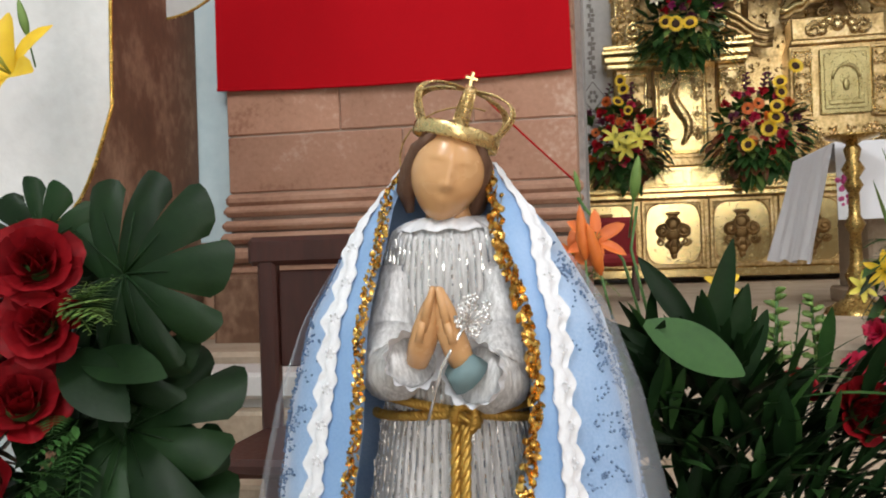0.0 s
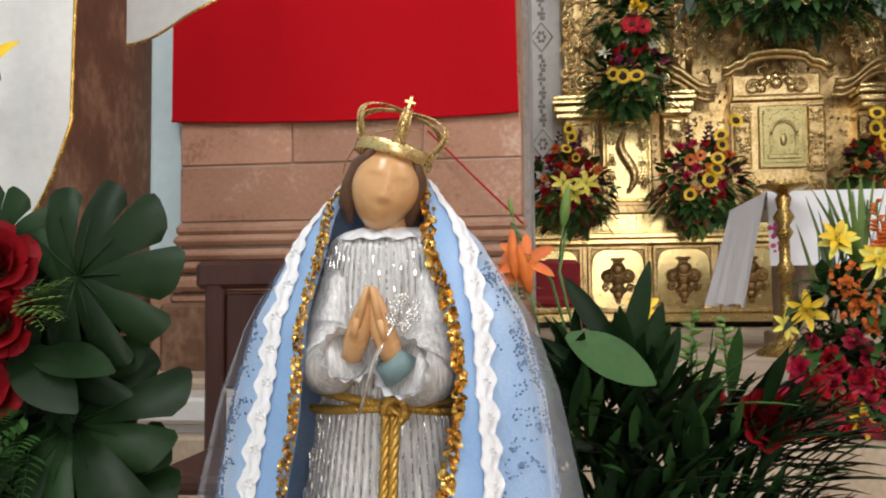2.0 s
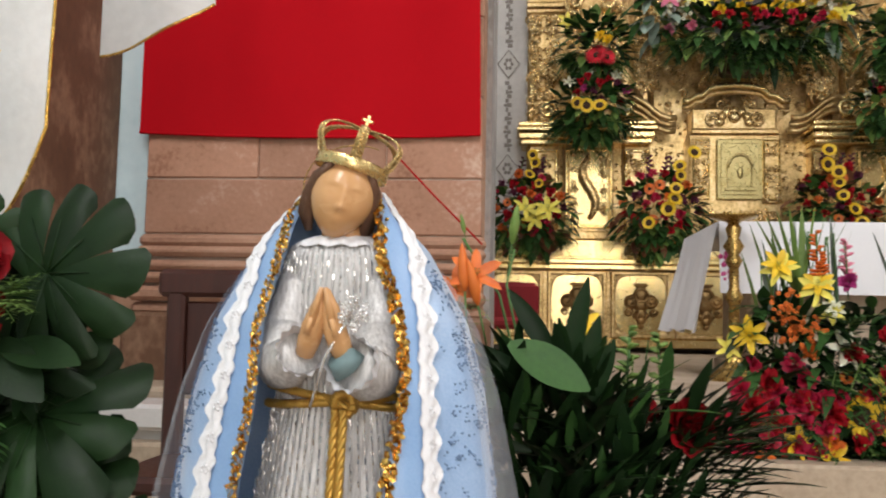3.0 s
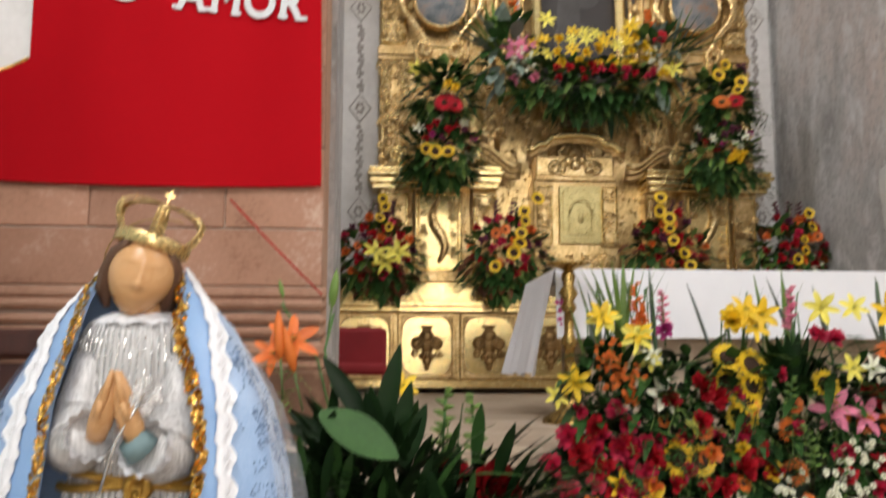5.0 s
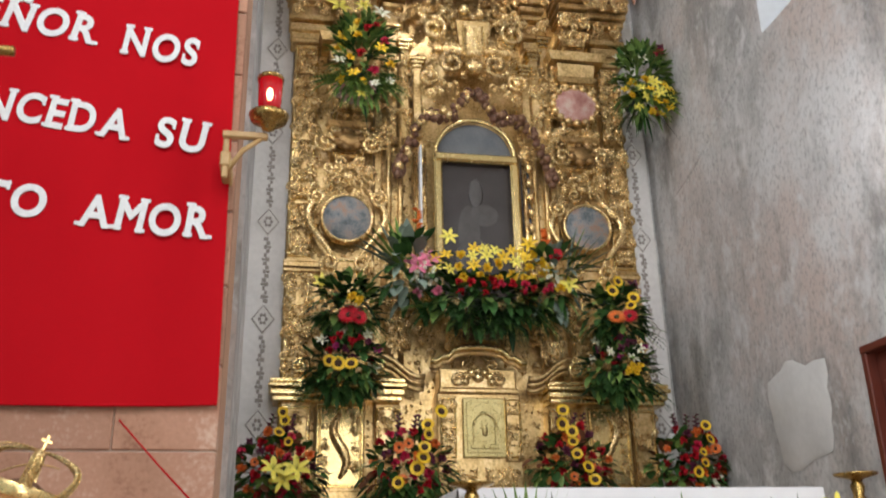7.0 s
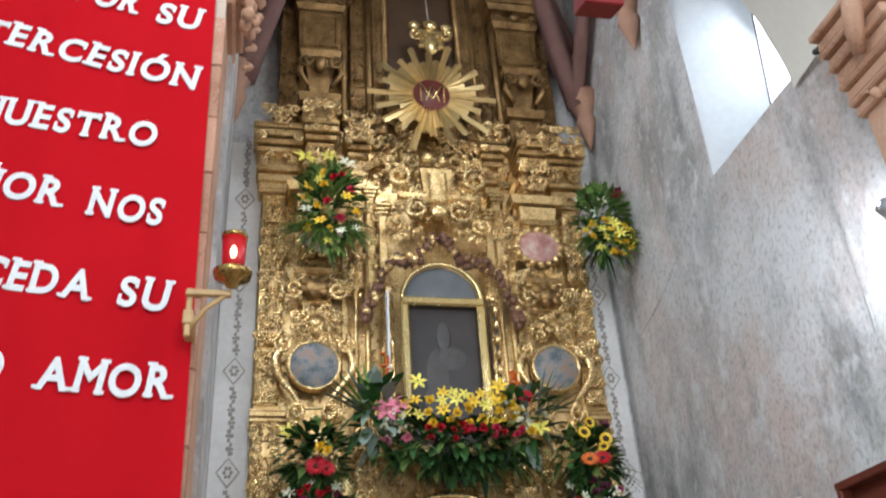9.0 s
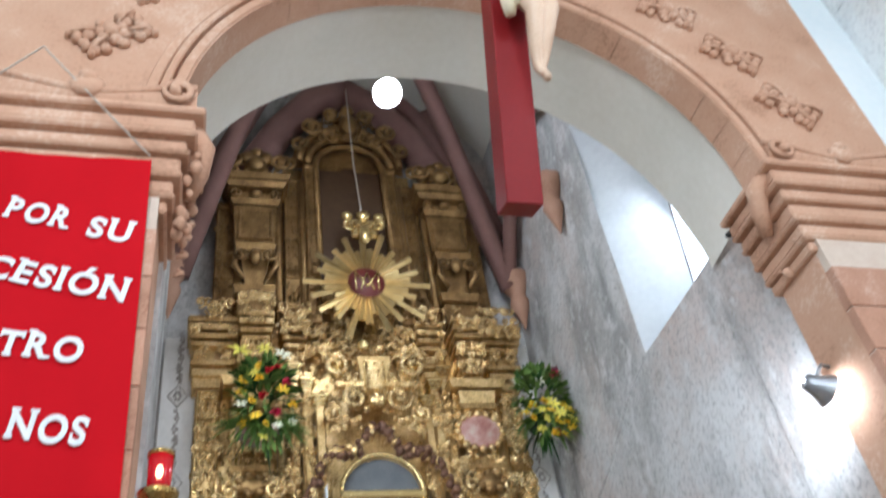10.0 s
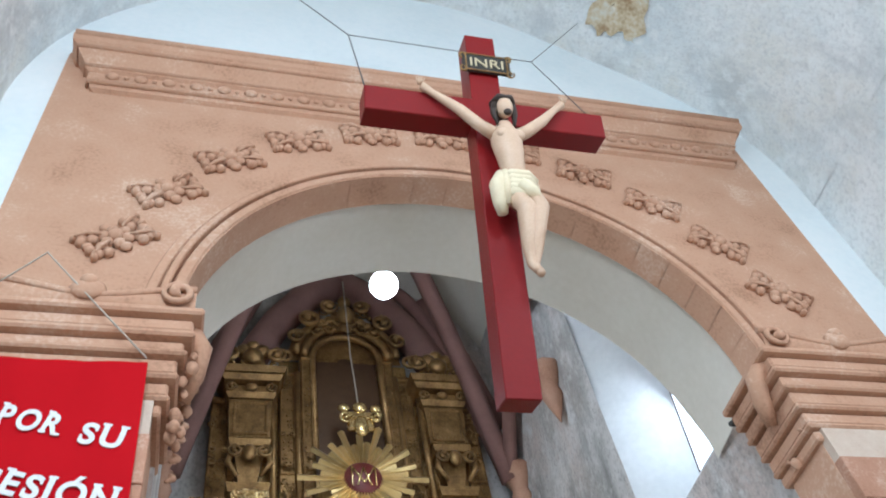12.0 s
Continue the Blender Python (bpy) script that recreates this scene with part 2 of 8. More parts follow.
FLAME = mat("candle glow", [(1, 0.5, 0.3), (1, 0.6, 0.4)], 10, 0.5, bump=0, emit=((1.0, 0.35, 0.2), 6.0))
BULB = mat("lit lamp lens", [(1, 1, 1), (1, 1, 1)], 1, 0.3, bump=0, emit=((0.85, 0.93, 1.0), 40.0))
METAL = mat("grey lamp metal", [(0.3, 0.31, 0.33), (0.45, 0.46, 0.48)], 10, 0.35, metal=0.8, bump=0.05)
BLACK = mat("black plaque", [(0.015, 0.014, 0.012), (0.04, 0.036, 0.03)], 8, 0.5, bump=0.1)
CORD = mat("pale cord", [(0.4, 0.36, 0.3), (0.55, 0.5, 0.43)], 30, 0.9, bump=0.1)
WIRE = mat("dark wire", [(0.05, 0.05, 0.05), (0.1, 0.1, 0.1)], 30, 0.6, bump=0)
DOOR_WOOD = mat("varnished mahogany door", [(0.1, 0.02, 0.012), (0.17, 0.036, 0.02)], 4, 0.4, bump=0.1, stretch=(1, 1, 0.2))
SKY_GLOW = mat("bright sky beyond", [(0.8, 0.9, 1.0), (0.85, 0.93, 1.0)], 1, 0.9, bump=0, emit=((0.8, 0.9, 1.0), 4.0))
RED_UPH = mat("dark red upholstery", [(0.2, 0.008, 0.012), (0.3, 0.015, 0.02)], 5, 0.8, bump=0.2, fine=150)
VASE = mat("dark green plastic", [(0.015, 0.03, 0.015), (0.03, 0.05, 0.03)], 10, 0.5, bump=0)


# ---- mesh tools ----
class Geo:
    """Collects faces and turns them into one mesh."""

    def __init__(self):
        self.v, self.f, self.m, self.s = [], [], [], []

    def add(self, verts, faces, m=0, smooth=True, mx=None):
        o = len(self.v)
        self.v.extend([tuple(mx @ Vector(p)) for p in verts] if mx is not None else [tuple(p) for p in verts])
        for f in faces:
            self.f.append([i + o for i in f])
            self.m.append(m)
            self.s.append(smooth)
        return self

    def box(self, c, s, m=0, bevel=0.0, mx=None):
        """A box of full sizes s round c, with chamfered edges."""
        hx, hy, hz = (q / 2 for q in s)
        if bevel <= 0:
            vs = [(c[0] + i * hx, c[1] + j * hy, c[2] + k * hz) for i in (-1, 1) for j in (-1, 1) for k in (-1, 1)]
            fs = [(0, 1, 3, 2), (4, 6, 7, 5), (0, 4, 5, 1), (2, 3, 7, 6), (0, 2, 6, 4), (1, 5, 7, 3)]
            return self.add(vs, fs, m, False, mx)
        b = min(bevel, hx * 0.9, hy * 0.9, hz * 0.9)
        vs, ix = [], {}
        for i in (-1, 1):
            for j in (-1, 1):
                for k in (-1, 1):
                    for a in range(3):
                        h = [hx - b, hy - b, hz - b]
                        h[a] += b
                        ix[i, j, k, a] = len(vs)
                        vs.append((c[0] + i * h[0], c[1] + j * h[1], c[2] + k * h[2]))
        fs = []
        r = (-1, 1)
        for i in r:
            fs.append([ix[i, -1, -1, 0], ix[i, 1, -1, 0], ix[i, 1, 1, 0], ix[i, -1, 1, 0]][::i])
            fs.append([ix[-1, i, -1, 1], ix[-1, i, 1, 1], ix[1, i, 1, 1], ix[1, i, -1, 1]][::i])
            fs.append([ix[-1, -1, i, 2], ix[1, -1, i, 2], ix[1, 1, i, 2], ix[-1, 1, i, 2]][::i])
            for j in r:
                fs.append([ix[i, j, -1, 0], ix[i, j, -1, 1], ix[i, j, 1, 1], ix[i, j, 1, 0]][::i * j])
                fs.append([ix[-1, i, j, 1], ix[-1, i, j, 2], ix[1, i, j, 2], ix[1, i, j, 1]][::i * j])
                fs.append([ix[i, -1, j, 0], ix[i, 1, j, 0], ix[i, 1, j, 2], ix[i, -1, j, 2]][::i * j])
                for k in r:
                    fs.append([ix[i, j, k, 0], ix[i, j, k, 1], ix[i, j, k, 2]][::i * j * k])
        return self.add(vs, fs, m, False, mx)

    def grid(self, fn, nu, nv, m=0, smooth=True, wrap=False, mx=None):
        """A sheet of nu x nv quads; fn(u, v) gives the places, u and v from 0 to 1."""
        cu = nu if wrap else nu + 1
        vs = [fn(i / nu, j / nv) for j in range(nv + 1) for i in range(cu)]
        fs = [(j * cu + i, j * cu + (i + 1) % cu, (j + 1) * cu + (i + 1) % cu, (j + 1) * cu + i) for j in range(nv) for i in range(nu)]
        return self.add(vs, fs, m, smooth, mx)

    def lathe(self, prof, seg=16, m=0, mx=None, smooth=True):
        return self.grid(lambda u, v: (prof[round(v * (len(prof) - 1))][0] * math.cos(u * math.tau), prof[round(v * (len(prof) - 1))][0] * math.sin(u * math.tau),
                                       prof[round(v * (len(prof) - 1))][1]), seg, len(prof) - 1, m, smooth, True, mx)

    def tube(self, pts, r, seg=6, m=0, smooth=True, mx=None):
        pts = [Vector(p) for p in pts]
        n = len(pts)
        rs = r if isinstance(r, (list, tuple)) else [r] * n
        vs = []
        side = None
        for i, p in enumerate(pts):
            t = (pts[min(i + 1, n - 1)] - pts[max(i - 1, 0)]).normalized()
            if side is None:
                side = t.cross(Vector((0, 0, 1)) if abs(t.z) < 0.9 else Vector((1, 0, 0))).normalized()
            side = (side - t * side.dot(t)).normalized()
            up = t.cross(side)
            vs += [p + rs[i] * (side * math.cos(k * math.tau / seg) + up * math.sin(k * math.tau / seg)) for k in range(seg)]
        fs = [(i * seg + k, i * seg + (k + 1) % seg, (i + 1) * seg + (k + 1) % seg, (i + 1) * seg + k) for i in range(n - 1) for k in range(seg)]
        fs += [tuple(range(seg))[::-1], tuple((n - 1) * seg + k for k in range(seg))]
        return self.add(vs, fs, m, smooth, mx)

    def blob(self, c, r, m=0, nu=10, nv=6, mx=None):
        return self.grid(lambda u, v: (c[0] + r[0] * math.cos(u * math.tau) * math.sin(v * math.pi), c[1] + r[1] * math.sin(u * math.tau) * math.sin(v * math.pi),
                                       c[2] - r[2] * math.cos(v * math.pi)), nu, nv, m, True, True, mx)

    def scroll(self, c, r, turns=1.5, a0=0.0, hand=1, w=0.014, m=0, proud=0.02):
        """A flat spiral of carved gilt moulding in the x-z plane."""
        n = max(8, int(turns * 11))
        pts = []
        for i in range(n + 1):
            f = i / n
            a = a0 + hand * f * turns * math.tau
            q = r * (1 - 0.82 * f)
            pts.append((c[0] + q * math.cos(a), c[1] - proud * (0.4 + 0.6 * f), c[2] + q * math.sin(a)))
        return self.tube(pts, [w * (0.55 + 0.7 * i / n) for i in range(n + 1)], 5, m)

    def mesh(self, name, mats):
        me = bpy.data.meshes.new(name)
        me.from_pydata(self.v, [], self.f)
        for q in (mats if isinstance(mats, (list, tuple)) else [mats]):
            me.materials.append(q)
        me.polygons.foreach_set("material_index", self.m)
        me.polygons.foreach_set("use_smooth", self.s)
        me.update()
        return me


def part(name, g, mats, parent=None, label="", m=None, kind=""):
    ob = new(name, g if isinstance(g, bpy.types.Mesh) else g.mesh(name, mats))
    if parent is not None:
        ob.parent = parent
    if m is not None:
        ob.matrix_basis = m
    return tagged(ob, label, kind=kind)


def thing(name, label, category, group="", at=None, kind=""):
    ob = new(name)
    ob.empty_display_size = 0.1
    if at is not None:
        ob.matrix_basis = at
    return tagged(ob, label, category, group, kind)


def structure(name, g, mats, label="", category=""):
    return tagged(part(name, g, mats), label, category, kind="structure")


rng = random.Random(4)

# ---- setting: nave ----
g = Geo().box((2.5, -2.85, -0.1), (10.2, 13.0, 0.2))
structure("floor", g, FLOOR, "worn brown stone floor of the nave", "floor")
g = Geo()
g.box((NAVE_L - 0.2, -2.36, 4.95), (0.4, 13.34, 9.9))
structure("wall_west", g, BLUE, "pale blue limewashed nave wall", "wall")
g = Geo()
# east wall with a window opening near the camera
g.box((7.28, -2.36, 3.0), (0.4, 13.34, 6.0))
g.box((7.28, -5.6, 7.9), (0.4, 6.9, 3.8))
g.box((7.28, 1.97, 7.9), (0.4, 4.74, 3.8))
g.box((7.28, -1.25, 9.3), (0.4, 1.9, 1.0))
structure("wall_east", g, VAULT, "stained pale plaster nave wall", "wall")
g = Geo()
g.box((-0.95, -9.2, 7.2), (3.1, 0.4, 14.6)).box((5.85, -9.2, 7.2), (3.3, 0.4, 14.6)).box((2.4, -9.2, 5.2), (3.6, 0.4, 2.6)).box((2.4, -9.2, 12.1), (3.6, 0.4, 5.0))
structure("wall_south", g, BLUE, "pale limewashed end wall with doorway and choir window", "wall")
g = Geo()


def vault_at(a, y, lift=0.0):
    """A place on the uneven hand-built vault; a is the turn from the left springing."""
    d = math.degrees(a)
    r = VR - 0.4 * math.exp(-((d - 130) / 24) ** 2) + 0.03 * noise.noise(Vector((a * 3, y * 0.9, 3))) + lift
    return (VX - r * math.cos(a), y, VZ + r * math.sin(a))


g.grid(lambda u, v: vault_at(math.pi * (u * 1.05 - 0.025), NAVE_BACK - 0.4 + (FACE + 0.06 - NAVE_BACK + 0.4) * v), 56, 44)
g.grid(lambda u, v: (VX - (VR + 0.3) * math.cos(math.pi * u), NAVE_BACK - 0.4 + 13.6 * v, VZ + (VR + 0.3) * math.sin(math.pi * u)), 24, 2)
structure("ceiling", g, VAULT, "pale blue stained plaster barrel vault", "ceiling")

# arch wall between nave and chancel
def arch_z(x, r=AR):
    d = abs(x - AX)
    return AZ + math.sqrt(max(0, r * r - d * d)) if d < r else 0.0


def arch_wall(x0, x1, ztop, y0, y1, n, bottom):
    g = Geo()
    xs = [x0 + (x1 - x0) * i / n for i in range(n + 1)]
    sheet = []
    for a in xs:
        za, ta = bottom(a), ztop(a)
        sheet.append(((a, y0, za), (a, y0, ta), (a, y1, ta), (a, y1, za)))
    vs = [p for q in sheet for p in q]
    fs = [(4 * i + k, 4 * i + 4 + k, 4 * i + 4 + (k + 1) % 4, 4 * i + (k + 1) % 4) for i in range(n) for k in range(4)]
    g.add(vs, fs, 0, False)
    return g


JL, JR = AX - AR - 0.06, AX + AR + 0.06   # jambs of the opening
g = arch_wall(JL, JR, lambda x: 10.8, FACE, 4.4, 72, lambda x: arch_z(x) if arch_z(x) > 0 else AZ)
for x0, x1, x2 in ((NAVE_L - 0.3, JL, -1.58), (NAVE_R + 0.3, JR, 6.5)):
    g.box(((x0 + x1) / 2, 4.36, 2.95), (abs(x1 - x0), 0.52, 5.9))
    g.box(((x2 + x1) / 2, 4.36, 8.35), (abs(x1 - x2), 0.52, 4.9))
wall_arch = structure("wall_arch", g, SAND_ARCH, "tan sandstone wall with round chancel arch", "arch wall")
g = arch_wall(VX - VR - 0.4, VX + VR + 0.4, lambda x: VZ + 0.3 + math.sqrt(max(0.0, (VR + 0.3) ** 2 - (x - VX) ** 2)) + 0.05, 4.14, 4.5, 48, lambda x: 10.78)
for x0, x1 in ((NAVE_L - 0.4, -1.584), (6.504, NAVE_R + 0.4)):
    g.box(((x0 + x1) / 2, 4.32, 8.34), (x1 - x0, 0.36, 4.88))
structure("wall_lunette", g, LUNETTE, "whitewashed pale blue lunette wall above the arch cornice", "wall")
# painted blue band beside the left pier
g = Geo().box((-1.95, 4.085, 3.2), (0.26, 0.03, 4.0))
structure("trim_blue_band", g, BLUE, "pale blue painted band beside the pier", "paint band")
g = Geo()
g.box((NAVE_L + 0.02, 3.48, 3.0), (0.1, 1.2, 6.0), 0, 0.02)
structure("trim_side_pilaster", g, BROWN_STONE, "dark brown worn stone pilaster on the side wall", "pilaster")


# mouldings of the arch
def ring(g, r0, r1, y0, y1, m=0, a0=0.0, a1=math.pi, n=60):
    """An arched moulding of rectangular section, its edges rounded."""
    prof = [(r0, y1), (r0, y0 + 0.012), (r0 + 0.012, y0), (r1 - 0.012, y0), (r1, y0 + 0.012), (r1, y1)]
    for (ra, ya), (rb, yb) in zip(prof, prof[1:]):
        g.grid(lambda u, v: (AX - (ra + (rb - ra) * v) * math.cos(a0 + (a1 - a0) * u), ya + (yb - ya) * v, AZ + (ra + (rb - ra) * v) * math.sin(a0 + (a1 - a0) * u)), n, 1, m)


g = Geo()
ring(g, AR - 0.0, AR + 0.09, FACE - 0.05, FACE + 0.01)
ring(g, AR + 0.11, AR + 0.17, FACE - 0.075, FACE + 0.01)
ring(g, AR + 0.19, AR + 0.28, FACE - 0.04, FACE + 0.01)
structure("trim_archivolt", g, SAND_ARCH, "stepped sandstone archivolt moulding", "moulding")
voussoir_parent = thing("arch_soffit", "tan sandstone voussoirs lining the chancel arch", "arch lining", kind="structure")
g = Geo()
for k in range(22):
    a, b = math.pi * k / 22 + 0.0015, math.pi * (k + 1) / 22 - 0.0015
    g = Geo()
    g.grid(lambda u, v: (AX - (AR - 0.012) * math.cos(a + (b - a) * u), FACE - 0.03 + 0.34 * v, AZ + (AR - 0.012) * math.sin(a + (b - a) * u)), 3, 1)
    g.grid(lambda u, v: (AX - (AR - 0.012 + 0.05 * v) * math.cos(a + (b - a) * u), FACE - 0.03, AZ + (AR - 0.012 + 0.05 * v) * math.sin(a + (b - a) * u)), 3, 1)
    g.grid(lambda u, v: (AX - (AR - 0.012 + 0.05 * v) * math.cos(a + (b - a) * u), FACE + 0.31, AZ + (AR - 0.012 + 0.05 * v) * math.sin(a + (b - a) * u)), 3, 1)
    part("voussoir", g, SAND_ARCH, voussoir_parent)

# rosettes along the arch
def rosette_mesh():
    g = Geo()
    r = random.Random(2)
    g.blob((0, -0.02, 0), (0.06, 0.05, 0.05))
    for k in range(6):
        a = k * math.tau / 6 + 0.3
        g.blob((0.09 * math.cos(a), 0, 0.075 * math.sin(a)), (0.05, 0.045, 0.042), nu=8, nv=5)
    for sx in (-1, 1):
        for sz in (-1, 1):
            # a three-lobed leaf towards each corner
            for dx, dz, q in ((0.15, 0.06, 0.05), (0.2, 0.1, 0.048), (0.235, 0.055, 0.042), (0.14, 0.125, 0.045), (0.25, 0.13, 0.03)):
                g.blob((sx * dx + r.uniform(-0.008, 0.008), 0, sz * dz + r.uniform(-0.008, 0.008)), (q, 0.045, q * 0.8), nu=7, nv=5)
            g.tube([(sx * 0.08, -0.035, sz * 0.05), (sx * 0.17, -0.05, sz * 0.09), (sx * 0.25, -0.03, sz * 0.12)], [0.012, 0.018, 0.008], 5)
        g.blob((sx * 0.22, 0, 0), (0.045, 0.035, 0.035), nu=7, nv=4)
        g.blob((0, 0, sx * 0.13), (0.05, 0.035, 0.04), nu=7, nv=4)
    return g.mesh("rosette", SAND_ARCH)


rme = rosette_mesh()
for k in range(11):
    a = math.radians(16.5 + (163.5 - 16.5) * k / 10)
    p = (AX + 0.05 - 3.24 * math.cos(a), FACE - 0.03, AZ + 0.06 + 3.28 * math.sin(a))
    part("carved_rosette", rme, None, wall_arch, m=pose(*p, 0, -(90 - math.degrees(a)) * 0.55, 0) @ Matrix.Scale(1.15, 4))

# cornice
g = Geo()
prof = [(0.0, 10.06), (0.05, 10.08), (0.06, 10.16), (0.09, 10.2), (0.09, 10.34), (0.13, 10.36), (0.15, 10.44), (0.24, 10.6), (0.3, 10.66), (0.31, 10.78), (0.3, 10.84), (0.0, 10.95)]
X0, X1 = -1.2, 6.2
prof = [(p, z - 0.12) for p, z in prof]
g.grid(lambda u, v: (lambda p: (X0 - p[0] + (X1 - X0 + 2 * p[0]) * u, FACE - p[0], p[1]))(prof[round(v * (len(prof) - 1))]), 1, len(prof) - 1, 0, False)
for sx, X in ((-1, X0), (1, X1)):
    g.grid(lambda u, v: (lambda p: (X + sx * p[0], FACE - p[0] + (p[0] + 0.05) * u, p[1]))(prof[round(v * (len(prof) - 1))]), 1, len(prof) - 1, 0, False)
for k in range(26):
    x = X0 + 0.15 + (X1 - X0 - 0.3) * k / 25
    g.blob((x, FACE - 0.1, 10.15), (0.075, 0.045, 0.06), nu=8, nv=5)
    g.blob((x + 0.14, FACE - 0.1, 10.15), (0.03, 0.02, 0.03), nu=6, nv=4)
for z, rr, pr in ((10.68, 0.055, 0.29), (10.5, 0.03, 0.25), (10.28, 0.025, 0.14), (10.04, 0.028, 0.08)):
    g.tube([(X0 - pr, FACE, z), (X0 - pr, FACE - pr, z), (X1 + pr, FACE - pr, z), (X1 + pr, FACE, z)], rr, 8)
structure("trim_cornice", g, SAND_ARCH, "long carved sandstone cornice above the arch", "cornice")


# imposts with volutes
def impost(sx):
    """sx -1: on the left pier; it wraps the face and the jamb."""
    g = Geo()
    jx = AX + sx * (AR + 0.06)
    ox = -2.05 if sx < 0 else 7.05
    z = 5.5
    for h, p in ((0.1, 0.05), (0.05, 0.1), (0.12, 0.08), (0.05, 0.14), (0.14, 0.12), (0.05, 0.18), (0.1, 0.15), (0.06, 0.22), (0.12, 0.2), (0.07, 0.27)):
        xa, xb = sorted((ox, jx - sx * p))
        g.box(((xa + xb) / 2, (FACE - p + 4.68) / 2, z + h / 2), (xb - xa, 4.68 - FACE + p, h), 0, 0.018)
        z += h
    # a festoon between volutes along the top
    e = jx - sx * 0.2
    g.scroll((e + sx * 0.12, FACE - 0.27, z + 0.1), 0.13, 1.6, 1.2, -sx, 0.035, proud=0.05)
    def wave(u):
        return 0.09 + 0.06 * math.cos(u * math.tau * 1.0)
    L = 1.45
    g.grid(lambda u, v: (e + sx * L * u, FACE - 0.25 - 0.03 * math.sin(v * math.pi), z + (0.02 + wave(u) + 0.02) * v), 24, 3)
    g.tube([(e + sx * L * i / 24, FACE - 0.27, z + wave(i / 24) + 0.03) for i in range(25)], 0.03, 6)
    g.blob((e + sx * 0.75, FACE - 0.28, z + 0.1), (0.13, 0.06, 0.1))
    g.blob((e + sx * 0.75, FACE - 0.3, z + 0.16), (0.07, 0.06, 0.06))
    # carved bust and leaves under the inner corner
    inner = jx - sx * 0.17
    r = random.Random(5 + sx)
    for k in range(24 if sx < 0 else 7):
        z = r.uniform(5.3, 6.15)
        q = r.uniform(0.025, 0.05)
        w = 0.05 + 0.1 * (z - 5.2) if sx < 0 else 0.0
        y = FACE + r.uniform(-0.08, 0.42)
        if r.random() < 0.5:
            g.blob((inner + sx * (0.1 - w) + r.uniform(-0.03, 0.03), y, z), (q, q, q * 1.3), nu=7, nv=5)
        else:
            g.tube([(inner + sx * (0.12 - w), y, z - q), (inner + sx * (0.07 - w), y + q * 0.5, z), (inner + sx * (0.1 - w), y + q, z + q * 1.3)], [q * 0.3, q * 0.6, q * 0.2], 6)
    g.tube([(inner, FACE - 0.1, 6.35), (inner - sx * 0.09, FACE, 6.2), (inner - sx * 0.06, FACE + 0.1, 6.02), (inner, FACE + 0.2, 5.86)], [0.06, 0.09, 0.08, 0.05], 8)
    return structure("trim_impost", g, SAND_ARCH, "carved sandstone impost with volutes and festoon", "impost")


impost(-1)
impost(1)

# left pier of dressed blocks, and its twin
def pier(x0, x1, name):
    g = Geo()
    g.box(((x0 + x1) / 2, FACE - 0.02, 3.0), (x1 - x0 - 0.02, 0.12, 5.2))
    base = structure(name, g, MORTAR, "pier of pink sandstone blocks with pale mortar joints", "pier")
    rows = [(0.40, 0.74), (0.75, 1.03), (1.43, 1.70), (1.707, 2.1)] + [(2.107 + 0.4 * k, 2.5 + 0.4 * k) for k in range(8)]
    r = random.Random(6)
    for i, (za, zb) in enumerate(rows):
        cuts = [x0] + ([x0 + (x1 - x0) * q for q in ((0.34, 0.72) if i % 2 else (0.52,))]) + [x1]
        for a, b in zip(cuts, cuts[1:]):
            bg = Geo().box((0, 0, 0), (b - a - 0.004, 0.1, zb - za - 0.002), 0, 0.006)
            part("block", bg, BLOCK, base, m=pose((a + b) / 2, FACE - 0.045 + r.uniform(-0.004, 0.004), (za + zb) / 2))
    g = Geo()
    for z, h, p in ((1.06, 0.06, 0.16), (1.13, 0.07, 0.2), (1.21, 0.05, 0.17), (1.27, 0.05, 0.15), (1.34, 0.05, 0.13), (1.395, 0.06, 0.1)):
        g.box(((x0 + x1) / 2, FACE - p / 2, z), (x1 - x0 + 0.04, p + 0.02, h), 0, min(0.02, h * 0.45))
    part("base_moulding", g, SAND, base, "rounded sandstone base mouldings")
    g = Geo().box(((x0 + x1) / 2, FACE - 0.1, 0.55), (x1 - x0 + 0.1, 0.22, 0.98), 0, 0.02)
    part("plinth", g, BROWN_STONE, base, "worn dark stone plinth")


pier(-1.8, -0.13, "pier_left")
pier(4.98, 6.55, "pier_right")

# ---- setting: chancel ----
g = Geo()
g.grid(lambda u, v: (AX - (AR + 0.03 + 0.09 * v) * math.cos(math.pi * u), 4.38 + 1.02 * v, AZ + (AR + 0.03 + 0.09 * v) * math.sin(math.pi * u)), 48, 4)
structure("wall_soffit", g, CREAM, "cream plastered soffit behind the arch", "soffit")
g = Geo().box((CH_R + 0.04, 5.0, 3.3), (0.12, 0.84, 6.5)).box((AX - AR - 0.13, 4.99, 3.3), (0.2, 0.84, 6.5))
structure("wall_jambs", g, GREY_WALL, "stained plaster jambs behind the chancel arch", "wall")
ridge = [(CH_R + 0.012, 7.15 + 2.5 * t, 6.6 - 0.85 * t + 0.05 * math.sin(t * 7)) for t in [i / 12 for i in range(13)]]
structure("trim_plaster_ridge", Geo().tube(ridge, [0.01 + 0.03 * math.sin(math.pi * (i + 0.5) / 13) for i in range(13)], 7), GREY_WALL, "slanting ridge of old plaster below the window", "plaster ridge")
